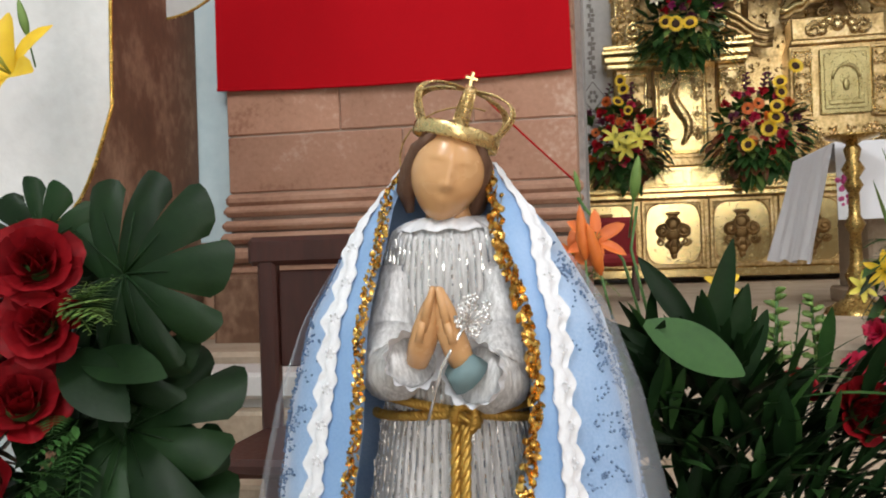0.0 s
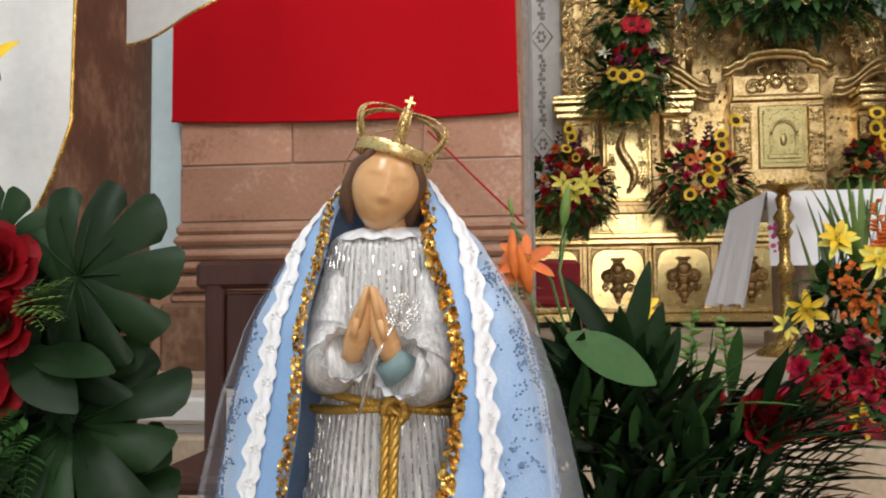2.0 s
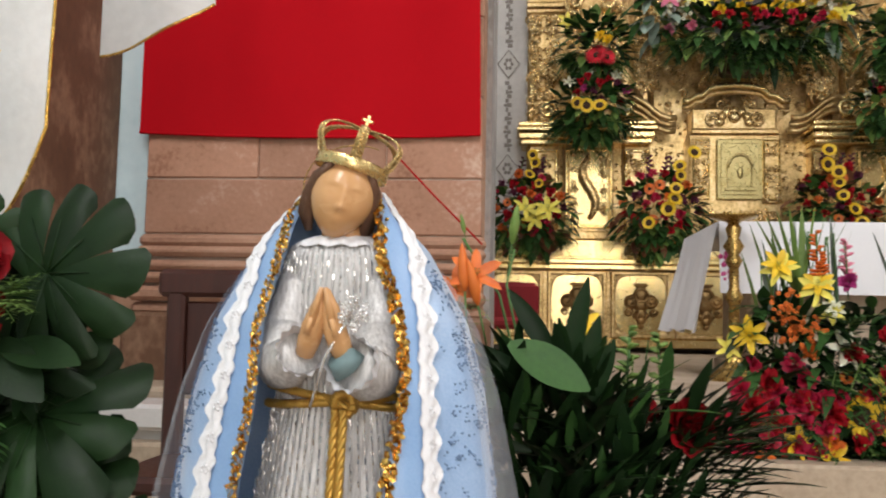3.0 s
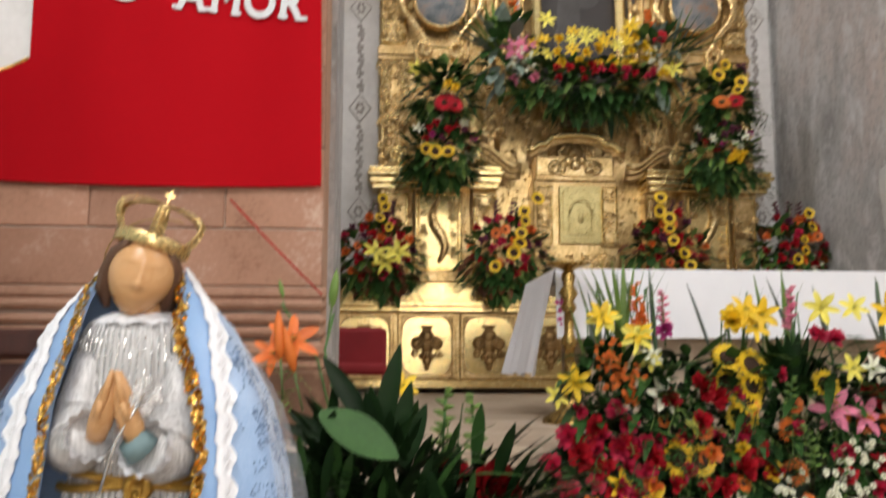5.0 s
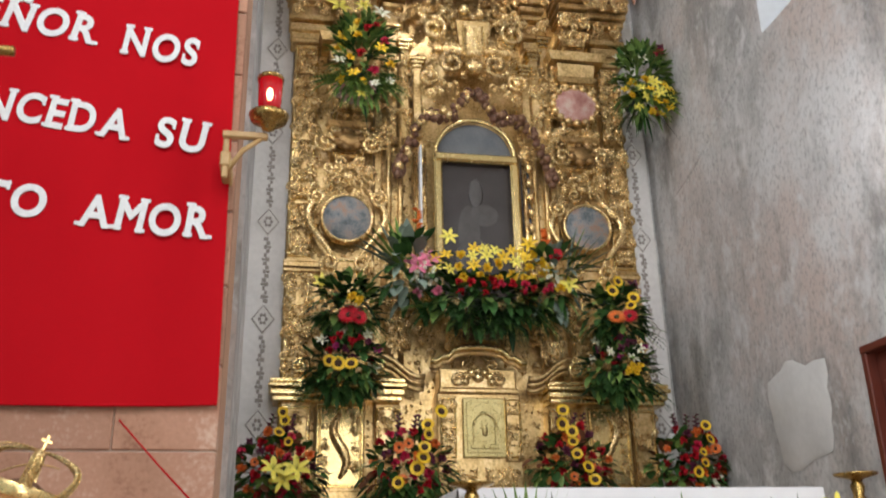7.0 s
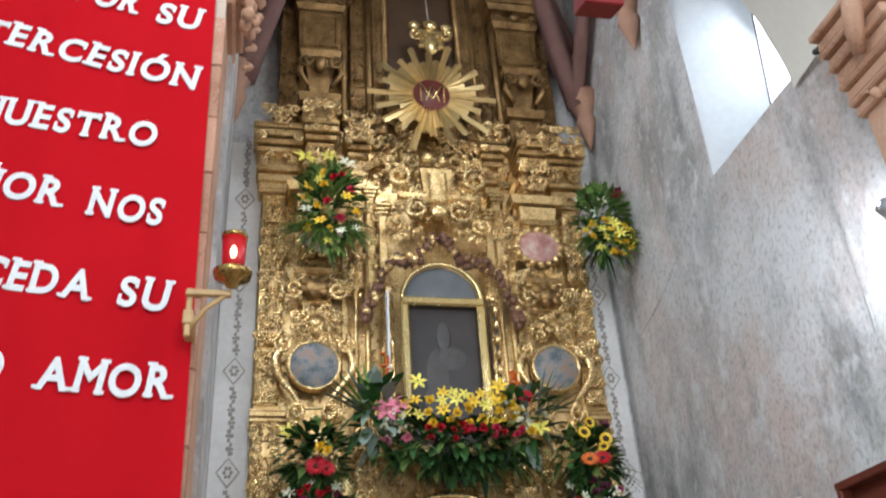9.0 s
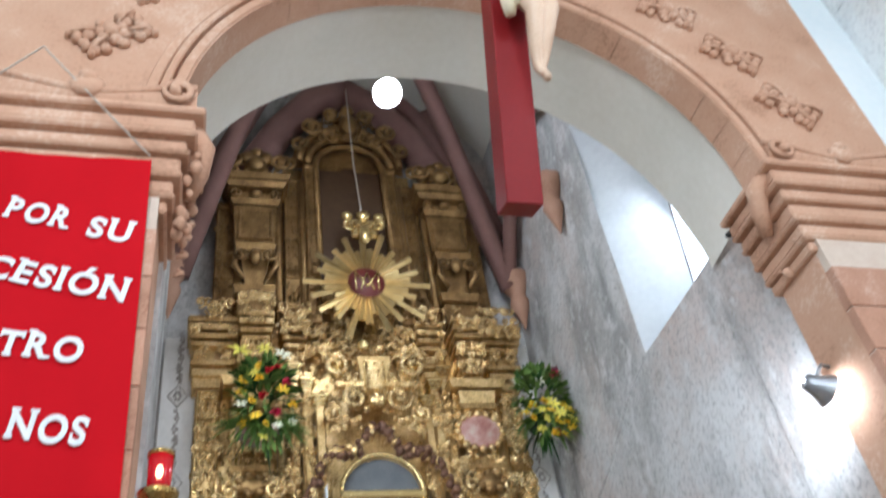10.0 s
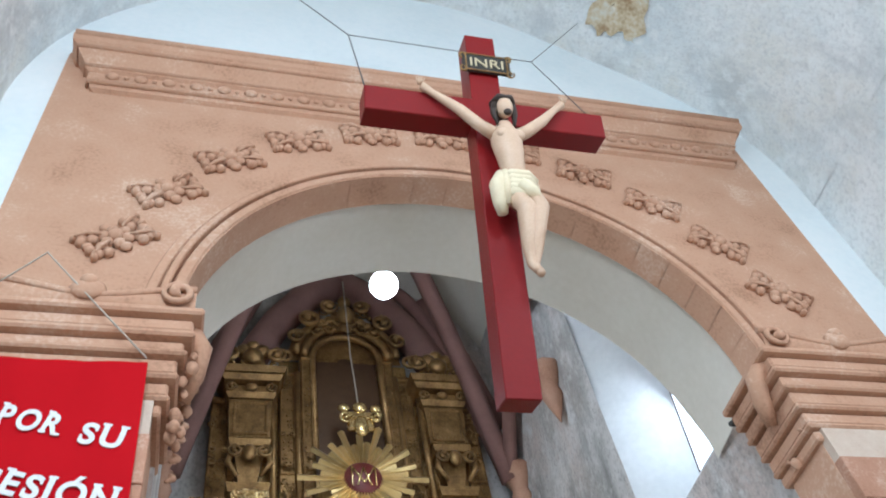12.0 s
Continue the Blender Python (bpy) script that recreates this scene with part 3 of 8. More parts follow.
g = arch_wall(CH_L - 0.2, CH_R + 0.2, lambda x: 15.4, 5.38, 5.42, 60, lambda x: arch_z(x, AR + 0.12) if arch_z(x, AR + 0.12) > 0 else AZ if x > AX else DAIS)
structure("wall_arch_back", g, CREAM, "plain plaster wall above the chancel arch", "wall")
g = Geo().box((2.3, 6.95, DAIS / 2), (9.0, 6.9, DAIS), 0, 0.02)
structure("floor_dais", g, STEP, "beige stone floor of the raised chancel", "floor")
g = Geo()
for k in range(3):
    g.box((2.3, 3.44 - 0.16 - 0.34 * k, (0.54 - 0.18 * k) / 2), (8.6, 0.36, 0.54 - 0.18 * k), 0, 0.012)
structure("stairs_dais", g, STEP, "beige stone steps up to the chancel", "steps")
# unseen opening left in this wall for the added fill lamp
g = Geo().box((CH_L - 0.2, 7.85, 2.9), (0.4, 5.0, 5.8)).box((CH_L - 0.2, 7.85, 11.7), (0.4, 5.0, 7.0))
g.box((CH_L - 0.2, 6.0, 7.0), (0.4, 1.3, 2.4)).box((CH_L - 0.2, 9.15, 7.0), (0.4, 2.4, 2.4))
structure("wall_chancel_west", g, GREY_WALL, "rough grey stained plaster wall", "wall")
g = Geo().box(((CH_L + CH_R) / 2, CH_BACK + 0.2, 7.6), (CH_R - CH_L + 0.8, 0.4, 15.2))
structure("wall_chancel_back", g, GREY_WALL, "plaster wall behind the gilded altarpiece", "wall")

# east chancel wall with a door and a splayed window
WY1, WZ0, WZ1 = 7.12, 6.62, 10.6    # inner mouth of the window splay
DY0, DY1, DZ1 = 5.45, 6.5, 2.96                # door opening


def wall_y(g, y0, y1, z0, z1):
    n, k = max(1, int((y1 - y0) / 0.25)), max(1, int((z1 - z0) / 0.25))
    def f(u, v):
        y, z = y0 + (y1 - y0) * u, z0 + (z1 - z0) * v
        return (CH_R + 0.01 * noise.noise(Vector((y * 0.9, z * 0.9, 1.7))), y, z)
    g.grid(f, n, k)
    g.box((CH_R + 0.55, (y0 + y1) / 2, (z0 + z1) / 2), (0.9, y1 - y0, z1 - z0))


g = Geo()
wall_y(g, WY1, 10.4, DAIS - 0.02, 15.2)
wall_y(g, DY1, WY1, DAIS - 0.02, WZ0)
wall_y(g, DY0, DY1, DZ1, WZ0)
wall_y(g, 5.38, DY0, DAIS - 0.02, WZ0)
wall_y(g, 5.38, WY1, WZ1, 15.2)
structure("wall_chancel_east", g, GREY_WALL, "rough grey stained plaster wall with water streaks", "wall")
# window: splay from the wide mouth to a narrow light
window = thing("window_1", "deep splayed chancel window with bright daylight behind", "window", kind="structure")
g = Geo()
mouth = [(7.12, WZ0), (7.2, 8.4), (7.16, 10.6), (5.42, 10.6), (5.42, WZ0)]
light = [(6.8, 7.45), (6.62, 8.92), (6.4, 9.3), (5.62, 9.3), (5.62, 7.45)]
for i in range(5):
    a, b, c, d = mouth[i], mouth[(i + 1) % 5], light[(i + 1) % 5], light[i]
    g.grid(lambda u, v: (CH_R + 0.75 * v, (a[0] + (b[0] - a[0]) * u) * (1 - v) + (d[0] + (c[0] - d[0]) * u) * v, (a[1] + (b[1] - a[1]) * u) * (1 - v) + (d[1] + (c[1] - d[1]) * u) * v), 8, 6)
part("window_reveal", g, REVEAL, window, "white splayed plaster reveal")
g = Geo()
for (a, b) in zip(light, light[1:] + light[:1]):
    g.tube([(CH_R + 0.76, a[0], a[1]), (CH_R + 0.76, b[0], b[1])], 0.012, 5)
part("window_frame", g, WOOD, window, "thin dark window frame")
pane = part("pane", Geo().box((CH_R + 0.78, 6.2, 8.4), (0.01, 1.2, 1.9)), mat("clear glass", [(1, 1, 1), (1, 1, 1)], rough=0.02, bump=0, trans=1.0, rough_var=0.0), window)
pane.visible_shadow = False
structure("backdrop_sky", Geo().box((CH_R + 1.6, 6.2, 8.4), (0.02, 4.0, 5.0)), SKY_GLOW, "bright overcast sky outside the window", "sky")
# door
door = thing("door_1", "red-brown mahogany door in a plastered opening", "door", kind="structure")
g = Geo().box((CH_R + 0.12, (DY0 + DY1) / 2, (DAIS + DZ1) / 2), (0.06, DY1 - DY0 - 0.04, DZ1 - DAIS - 0.03), 0, 0.006)
for zc, h in ((1.25, 0.7), (2.2, 0.9)):
    for yc in (DY0 + 0.26, DY1 - 0.26):
        g.box((CH_R + 0.09, yc, zc), (0.03, 0.3, h), 0, 0.012)
part("door_leaf", g, DOOR_WOOD, door)
g = Geo()
g.box((CH_R + 0.06, DY1 - 0.03, (DAIS + DZ1) / 2), (0.14, 0.07, DZ1 - DAIS), 0, 0.01).box((CH_R + 0.06, (DY0 + DY1) / 2, DZ1 - 0.03), (0.16, DY1 - DY0, 0.07), 0, 0.01)
part("door_frame", g, DOOR_WOOD, door)
part("door_handle", Geo().blob((CH_R + 0.06, DY0 + 0.12, 1.7), (0.03, 0.03, 0.03)), BRASS, door)
# cement patches, each a thin skim with an uneven edge
def patch(yc, zc, ry, rz, seed):
    r = random.Random(seed)
    n = 28
    rad = [0.85 + 0.3 * noise.noise(Vector((math.cos(k * math.tau / n) * 1.6, math.sin(k * math.tau / n) * 1.6, seed))) for k in range(n)]
    vs = [(0.0, 0.0, 0.0)]
    for q, x in ((0.93, 0.0), (1.0, 0.03)):
        for k in range(n):
            a = k * math.tau / n
            c, s = math.cos(a), math.sin(a)
            sq = 1 / max(abs(c), abs(s)) ** 0.55
            vs.append((x, ry * rad[k] * q * c * sq, rz * rad[k] * q * s * sq))
    fs = [(0, 1 + k, 1 + (k + 1) % n) for k in range(n)] + [(1 + k, 1 + n + k, 1 + n + (k + 1) % n, 1 + (k + 1) % n) for k in range(n)]
    g = Geo().add([(CH_R - 0.02 + a * 0.5, yc + b, zc + c) for a, b, c in vs], fs)
    return structure("trim_cement_patch", g, PATCH, "pale smooth cement patch on the plaster wall", "patch")


patch(7.55, 2.62, 0.62, 0.55, 3)

# chancel vault with painted ribs
def chancel_vault(u, v):
    a = math.pi * u
    return (AX - 0.1 - 2.95 * math.cos(a), 5.3 + 5.2 * v, 12.0 + 3.1 * math.sin(a) ** 0.8)


g = Geo().grid(chancel_vault, 32, 12)
g.grid(lambda u, v: (AX - 0.1 - 3.3 * math.cos(math.pi * u), 5.2 + 5.5 * v, 12.0 + 3.5 * math.sin(math.pi * u)), 16, 1)
structure("ceiling_chancel", g, CREAM, "pale chancel vault between painted ribs", "ceiling")
g = Geo()
def rib(p, q, rise, r=0.16, n=20):
    pts = []
    for i in range(n + 1):
        f = i / n
        b = Vector(p).lerp(Vector(q), f)
        pts.append((b.x, b.y, p[2] + (q[2] - p[2]) * math.sin(f * math.pi / 2) + rise * math.sin(f * math.pi)))
    g.tube(pts, r, 6)
for sx in (-1, 1):
    x = AX - 0.1 + sx * 2.55
    rib((x, 9.9, 9.8), (AX - 0.1, 7.6, 14.6), 0.5)
    rib((x, 9.9, 9.8), (AX - 0.1 + sx * 0.9, 9.9, 14.3), 0.2, 0.14)
    rib((x, 6.2, 9.8), (AX - 0.1, 7.6, 14.6), 0.5)
    rib((x, 9.9, 9.8), (x, 6.2, 9.8), 1.9, 0.12)
g.tube([(AX - 0.1 - 2.8 * math.cos(math.pi * k / 30), 5.9, 11.9 + 2.7 * math.sin(math.pi * k / 30)) for k in range(31)], 0.22, 6)
for sx in (-1, 1):
    g.tube([(2.42 + sx * 2.45, 9.95, 11.0), (2.42 + sx * 2.1, 9.95, 12.5), (2.42 + sx * 1.55, 9.95, 14.0)], 0.19, 8)
    g.tube([(2.42 + sx * 1.75, 10.0, 12.0), (2.42 + sx * 1.2, 10.0, 13.2), (2.42 + sx * 0.6, 10.0, 14.1), (2.42, 10.0, 14.5)], 0.3, 8)
structure("trim_vault_ribs", g, RIB, "mauve-brown painted ribs of the chancel vault", "vault ribs")
# an ochre patch where the vault paint has peeled
g = Geo()
def peeled(u, v):
    ragged = 2.5 * noise.noise(Vector((v * 5, u * 3, 2))) * (1 if u in (0, 1) else 0.3)
    return vault_at(math.radians(127 + 11 * u + ragged), 2.75 + 0.9 * v + 0.25 * noise.noise(Vector((u * 5, v * 2, 7))), -0.03)
g.grid(peeled, 14, 14)
structure("trim_peeled_patch", g, mat("peeled ochre plaster", [(0.36, 0.24, 0.13), (0.6, 0.5, 0.34), (0.68, 0.68, 0.64)], 4.0, 0.9, bump=0.4, fine=20, spread=0.15), "ochre patch of peeled paint on the vault", "peeled paint")
g = Geo()
for sx in (-1, 1):
    for y, zc in ((9.9, 9.9), (8.0, 10.2)):
        x = AX - 0.1 + sx * 2.66
        g.lathe([(0.01, -0.9), (0.1, -0.6), (0.16, -0.4), (0.12, -0.25), (0.24, -0.05), (0.28, 0.1), (0.2, 0.2)], 10, 0, pose(x, y, zc))
structure("trim_vault_corbels", g, SAND, "pointed carved stone corbels under the vault ribs", "corbels")

# white marble ledge beside the steps
g = Geo().box((-1.55, 3.3, 0.63), (0.95, 0.3, 0.1), 0, 0.015).box((-1.55, 3.32, 0.29), (0.85, 0.22, 0.58), 0, 0.01)
tagged(part("marble_ledge", g, MARBLE), "low white marble ledge beside the steps", "ledge")

# ---- gilded altarpiece ----
RX = 2.38
altarpiece = thing("altarpiece", "tall carved and gilded baroque altarpiece with central niche", "altarpiece")


def prism(g, x0, x1, y, z0, z1, m=0, bevel=0.02, back=10.2):
    g.box(((x0 + x1) / 2, (y + back) / 2, (z0 + z1) / 2), (x1 - x0, back - y, z1 - z0), m, bevel)


def relief(g, x0, x1, z0, z1, y, n, seed, rmin=0.05, rmax=0.11, m=0):
    """Carved scrolls, leaves and bosses over a field, each with its mirrored twin."""
    r = random.Random(seed)
    xm = (x0 + x1) / 2
    for k in range(int(n * 1.15)):
        dx, z = r.uniform(0.1, 1.0) * (x1 - x0) / 2, r.uniform(z0, z1)
        q = r.uniform(rmin, rmax)
        kind, turns, a0, hd = r.random(), r.uniform(1.0, 1.7), r.uniform(0, 6.28), r.choice((-1, 1))
        for s in (-1, 1):
            x = xm + s * dx
            a = a0 if s > 0 else math.pi - a0
            if kind < 0.5:
                g.scroll((x, y, z), q, turns, a, hd * s, q * 0.27, m, proud=q * 0.7)
            elif kind < 0.82:
                pts = [(x + s * (q * 1.4 * (t - 0.5) * math.cos(a0) - q * 0.5 * math.sin(t * 3) * math.sin(a0)), y - q * 0.4 * math.sin(t * math.pi), z + q * 1.4 * (t - 0.5) * math.sin(a0) + q * 0.5 * math.sin(t * 3) * math.cos(a0)) for t in (0, 0.2, 0.4, 0.6, 0.8, 1)]
                g.tube(pts, [q * 0.06, q * 0.24, q * 0.34, q * 0.28, q * 0.16, q * 0.04], 6, m)
            else:
                g.blob((x, y, z), (q * 0.42, q * 0.42, q * 0.42), m, 8, 5)


def field_frame(x0, x1, z0, z1, y, w=0.035):
    """A raised rectangular border round a carved field."""
    g = Geo()
    for x, z, a, b in (((x0 + x1) / 2, z0, x1 - x0 + w, w), ((x0 + x1) / 2, z1, x1 - x0 + w, w), (x0, (z0 + z1) / 2, w, z1 - z0 - w), (x1, (z0 + z1) / 2, w, z1 - z0 - w)):
        g.box((x, y, z), (a, 0.05, b), 0, 0.012)
    return g


def taper(g, c, y, z0, z1, w0, w1, d0, d1, m=0):
    """A block that widens or narrows on its way up; its back stays against the board."""
    vs = [(c + i * w / 2, yy, z) for z, w, d in ((z0, w0, d0), (z1, w1, d1)) for i, yy in ((-1, 10.05), (1, 10.05), (1, y - d), (-1, y - d))]
    g.add(vs, [(0, 1, 2, 3), (7, 6, 5, 4), (0, 4, 5, 1), (1, 5, 6, 2), (2, 6, 7, 3), (3, 7, 4, 0)], m, False)


# back board in three steps
g = Geo()
prism(g, 0.1, 4.62, 10.06, 0.8, 9.0)
prism(g, 0.25, 4.52, 10.06, 9.0, 11.5)
prism(g, 1.3, 3.5, 10.06, 11.5, 12.4)
part("back_board", g, GOLD, altarpiece)
# predella with square panels
g = Geo()
prism(g, -0.42, 5.05, 9.62, 0.8, 1.62)
predella = part("predella", g, GOLD, altarpiece)
for x0, x1, y, z0, z1 in ((-0.44, 5.07, 9.54, 1.62, 1.68), (-0.44, 5.07, 9.5, 1.68, 1.74), (-0.42, 5.05, 9.58, 0.78, 0.88)):
    pg = Geo()
    prism(pg, x0, x1, y, z0, z1, 0, 0.012)
    part("moulding", pg, GOLD_BRIGHT, predella)
g = Geo()
prism(g, -0.35, 5.0, 9.75, 1.74, 1.97, 0, 0.012)
for k in range(9):
    x = -0.35 + 5.35 * (k + 0.5) / 9
    g.box((x, 9.745, 1.85), (0.52, 0.02, 0.15), 0, 0.008)
part("gradine", g, GOLD_BRIGHT, altarpiece, "plain bright gilt step above the panels")


def panel_mesh():
    g = Geo()
    w, h = 0.6, 0.68
    for x, z, sx, sz in ((0, h / 2, w, 0.05), (0, -h / 2, w, 0.05), (-w / 2, 0, 0.05, h + 0.05), (w / 2, 0, 0.05, h + 0.05)):
        g.box((x, -0.02, z), (sx, 0.05, sz), 0, 0.012)
    g.box((0, 0.0, 0), (w, 0.03, h), 1, 0.004)
    # cartouche: a small crown, three lobes, curled ears and a pendant drop
    g.box((0, -0.03, 0.215), (0.15, 0.04, 0.035), 2, 0.01).box((0, -0.03, 0.18), (0.1, 0.04, 0.04), 2, 0.01)
    for x, z, r in ((0, 0.1, 0.085), (-0.105, 0.03, 0.08), (0.105, 0.03, 0.08), (0, 0.0, 0.09), (0, -0.1, 0.07), (0, -0.17, 0.055), (0, -0.235, 0.035), (-0.06, -0.12, 0.035), (0.06, -0.12, 0.035)):
        g.blob((x, -0.02, z), (r, 0.04, r), 2, 10, 5)
    g.tube([(0.075 * math.cos(a), -0.055, 0.1 + 0.075 * math.sin(a)) for a in [k * math.tau / 12 for k in range(13)]], 0.012, 5, 2)
    for sx in (-1, 1):
        g.scroll((sx * 0.11, -0.045, 0.035), 0.075, 1.5, 1.5, sx, 0.014, 2, 0.025)
        g.scroll((sx * 0.13, -0.03, -0.085), 0.05, 1.5, 0.4, -sx, 0.014, 2, 0.02)
        g.tube([(sx * 0.03, -0.055, -0.08), (sx * 0.05, -0.05, -0.14), (sx * 0.03, -0.045, -0.2)], [0.012, 0.016, 0.006], 5, 2)
        for sz in (-1, 1):
            # corner spandrels with a hollow edge
            arc = [(sx * (0.275 - 0.12 * (1 - math.sin(t))), sz * (0.315 - 0.15 * (1 - math.cos(t)))) for t in [math.pi / 2 * i / 6 for i in range(7)]]
            vs = [(sx * 0.275, -0.03, sz * 0.315)] + [(x, -0.026, z) for x, z in arc]
            g.add(vs, [tuple(q if sx * sz > 0 else q[::-1]) for q in [(0, i + 1, i + 2) for i in range(6)]], 0, False)
            g.tube([(x, -0.03, z) for x, z in arc], 0.009, 5, 0)
    return g.mesh("square_panel", [GOLD, GOLD_BRIGHT, BRONZE_ORN])


pm = panel_mesh()
for k in range(8):
    part("square_panel", pm, None, predella, "square gilt panel with carved flower" if k == 0 else "", m=pose(-0.03 + 0.692 * k, 9.6, 1.245))

# first stage
g = Geo()
for c, w, y in ((0.3, 0.34, 9.86), (0.8, 0.56, 9.8), (1.35, 0.3, 9.88), (3.42, 0.3, 9.88), (3.98, 0.56, 9.8), (4.46, 0.32, 9.86)):
    pg = Geo()
    prism(pg, c - w / 2, c + w / 2, y, 1.97, 3.06, 0, 0.015)
    prism(pg, c - w / 2 - 0.02, c + w / 2 + 0.02, y - 0.03, 1.97, 2.07, 0, 0.015)
    stage = part("pedestal", pg, GOLD, altarpiece)
    part("frame_moulding", field_frame(c - w / 2 + 0.03, c + w / 2 - 0.03, 2.12, 3.0, y), GOLD_BRIGHT, stage)
for c in (0.8, 3.98):
    g = Geo()
    g.box((c, 9.79, 2.56), (0.44, 0.03, 0.86), 0, 0.008)
    part("bright_panel", g, GOLD_BRIGHT, stage, "bright gilt panel with an S-shaped scroll")
    g = Geo()
    pts = [(c + 0.075 * math.sin(t * math.tau * 1.0) * (1 if c < 2 else -1), 9.75, 2.2 + 0.72 * t) for t in [i / 16 for i in range(17)]]
    g.tube(pts, [0.025 + 0.034 * math.sin(i / 16 * math.pi) for i in range(17)], 9)
    relief(g, c - 0.2, c - 0.14, 2.18, 2.95, 9.775, 14, 5, 0.025, 0.045)
    relief(g, c + 0.14, c + 0.2, 2.18, 2.95, 9.775, 14, 6, 0.025, 0.045)
    part("scroll_relief", g, GOLD_ORN, stage, kind="stuff")
g = Geo()
for x0, x1, n in ((0.16, 0.44, 22), (1.2, 1.5, 22), (3.3, 3.56, 22), (4.3, 4.6, 22)):
    relief(g, x0, x1, 2.1, 3.02, 9.84, n, int(x0 * 100), 0.03, 0.06)
part("carved_relief", g, GOLD_ORN, altarpiece, kind="stuff")
# broken cornice over the first stage
g = Geo()
for c, w, y in ((0.33, 0.62, 9.68), (1.2, 0.62, 9.62), (3.56, 0.62, 9.62), (4.43, 0.62, 9.68), (0.78, 0.5, 9.8), (4.0, 0.5, 9.8)):
    for z, h, p in ((3.06, 0.06, 0.1), (3.12, 0.07, 0.05), (3.2, 0.05, 0.0), (3.26, 0.05, 0.03)):
        prism(g, c - w / 2 - 0.04 + p / 2, c + w / 2 + 0.04 - p / 2, y + p, z, z + h, 0, 0.012)
    if y < 9.7:
        g.scroll((c, y - 0.01, 3.42), 0.11, 1.5, 0, 1, 0.03, 0, 0.05)
    part("cornice_block", g, GOLD_BRIGHT, altarpiece)
    g = Geo()
g = Geo()
for sx in (-1, 1):
    g = Geo()
    for k in range(3):
        g.tube([(RX + sx * (0.62 + 0.09 * i), 9.8 - 0.06 * k, 3.22 + 0.06 * k + 0.035 * i - 0.05 * math.sin(i)) for i in range(7)], 0.035, 6)
    part("sweeping_moulding", g, GOLD, altarpiece)

# tabernacle
g = Geo()
prism(g, RX - 0.48, RX + 0.52, 9.72, 1.97, 3.16, 0, 0.015)
prism(g, RX - 0.46, RX + 0.5, 9.7, 3.16, 3.22, 0, 0.015)
prism(g, RX - 0.44, RX + 0.48, 9.74, 3.22, 3.46, 0, 0.015)
n = 16
pts = []
for i in range(n + 1):
    f = i / n * 2 - 1
    z = 3.5 + 0.2 * math.cos(f * 1.25) if abs(f) < 0.62 else 3.5 + (0.02 if abs(f) > 0.8 else 0.08)
    pts.append((RX + 0.02 + 0.58 * f, 9.66, z))
tabernacle = part("tabernacle", g, GOLD, altarpiece, "gilt tabernacle with arched pediment")
part("pediment", Geo().tube(pts, 0.04, 6), GOLD_BRIGHT, tabernacle)
part("pediment", Geo().tube([(x, y + 0.04, z - 0.06) for x, y, z in pts], 0.03, 6), GOLD, tabernacle)
for sx in (-1, 1):
    part("side_panel", Geo().box((RX + 0.02 + sx * 0.38, 9.69, 2.75), (0.19, 0.05, 0.74), 0, 0.012), GOLD, tabernacle)
    part("frame_moulding", field_frame(RX + 0.02 + sx * 0.38 - 0.08, RX + 0.02 + sx * 0.38 + 0.08, 2.42, 3.08, 9.665, 0.02), GOLD_BRIGHT, tabernacle)
g = Geo().box((RX + 0.06, 9.69, 2.76), (0.5, 0.04, 0.68), 0, 0.012)
g.box((RX + 0.06, 9.67, 2.76), (0.42, 0.02, 0.58), 0, 0.008)
g.tube([(RX + 0.06 - 0.13 * math.cos(math.pi * k / 12), 9.655, 2.78 + 0.14 * math.sin(math.pi * k / 12)) for k in range(13)], 0.018, 6)
for sx in (-1, 1):
    g.box((RX + 0.06 + sx * 0.13, 9.655, 2.66), (0.03, 0.03, 0.24), 0, 0.006)
g.box((RX + 0.06, 9.655, 2.54), (0.34, 0.03, 0.05), 0, 0.008)
g.blob((RX + 0.06, 9.655, 2.72), (0.035, 0.02, 0.07))
part("tabernacle_door", g, mat("pale brass door", [(0.42, 0.33, 0.13), (0.6, 0.5, 0.24)], 9, 0.3, metal=0.9, bump=0.2), tabernacle, "pale brass door with raised arch")
g = Geo()
for sx in (-1, 1):
    relief(g, RX + 0.02 + sx * 0.38 - 0.07, RX + 0.02 + sx * 0.38 + 0.07, 2.42, 3.08, 9.665, 20, 31 + sx, 0.03, 0.05)
relief(g, RX - 0.38, RX + 0.42, 2.06, 2.3, 9.71, 24, 77, 0.03, 0.06)
for k in range(7):
    a = math.pi * (k / 6)
    g.blob((RX + 0.02 + 0.16 * math.cos(a), 9.72, 3.3 + 0.13 * math.sin(a)), (0.055, 0.03, 0.05), 0, 8, 5)
g.scroll((RX - 0.22, 9.73, 3.32), 0.1, 1.5, 0, 1, 0.02, 0, 0.03).scroll((RX + 0.26, 9.73, 3.32), 0.1, 1.5, 3.1, -1, 0.02, 0, 0.03)
g.blob((RX + 0.02, 9.72, 3.36), (0.07, 0.04, 0.07))
part("carved_relief", g, GOLD_ORN, tabernacle, kind="stuff")

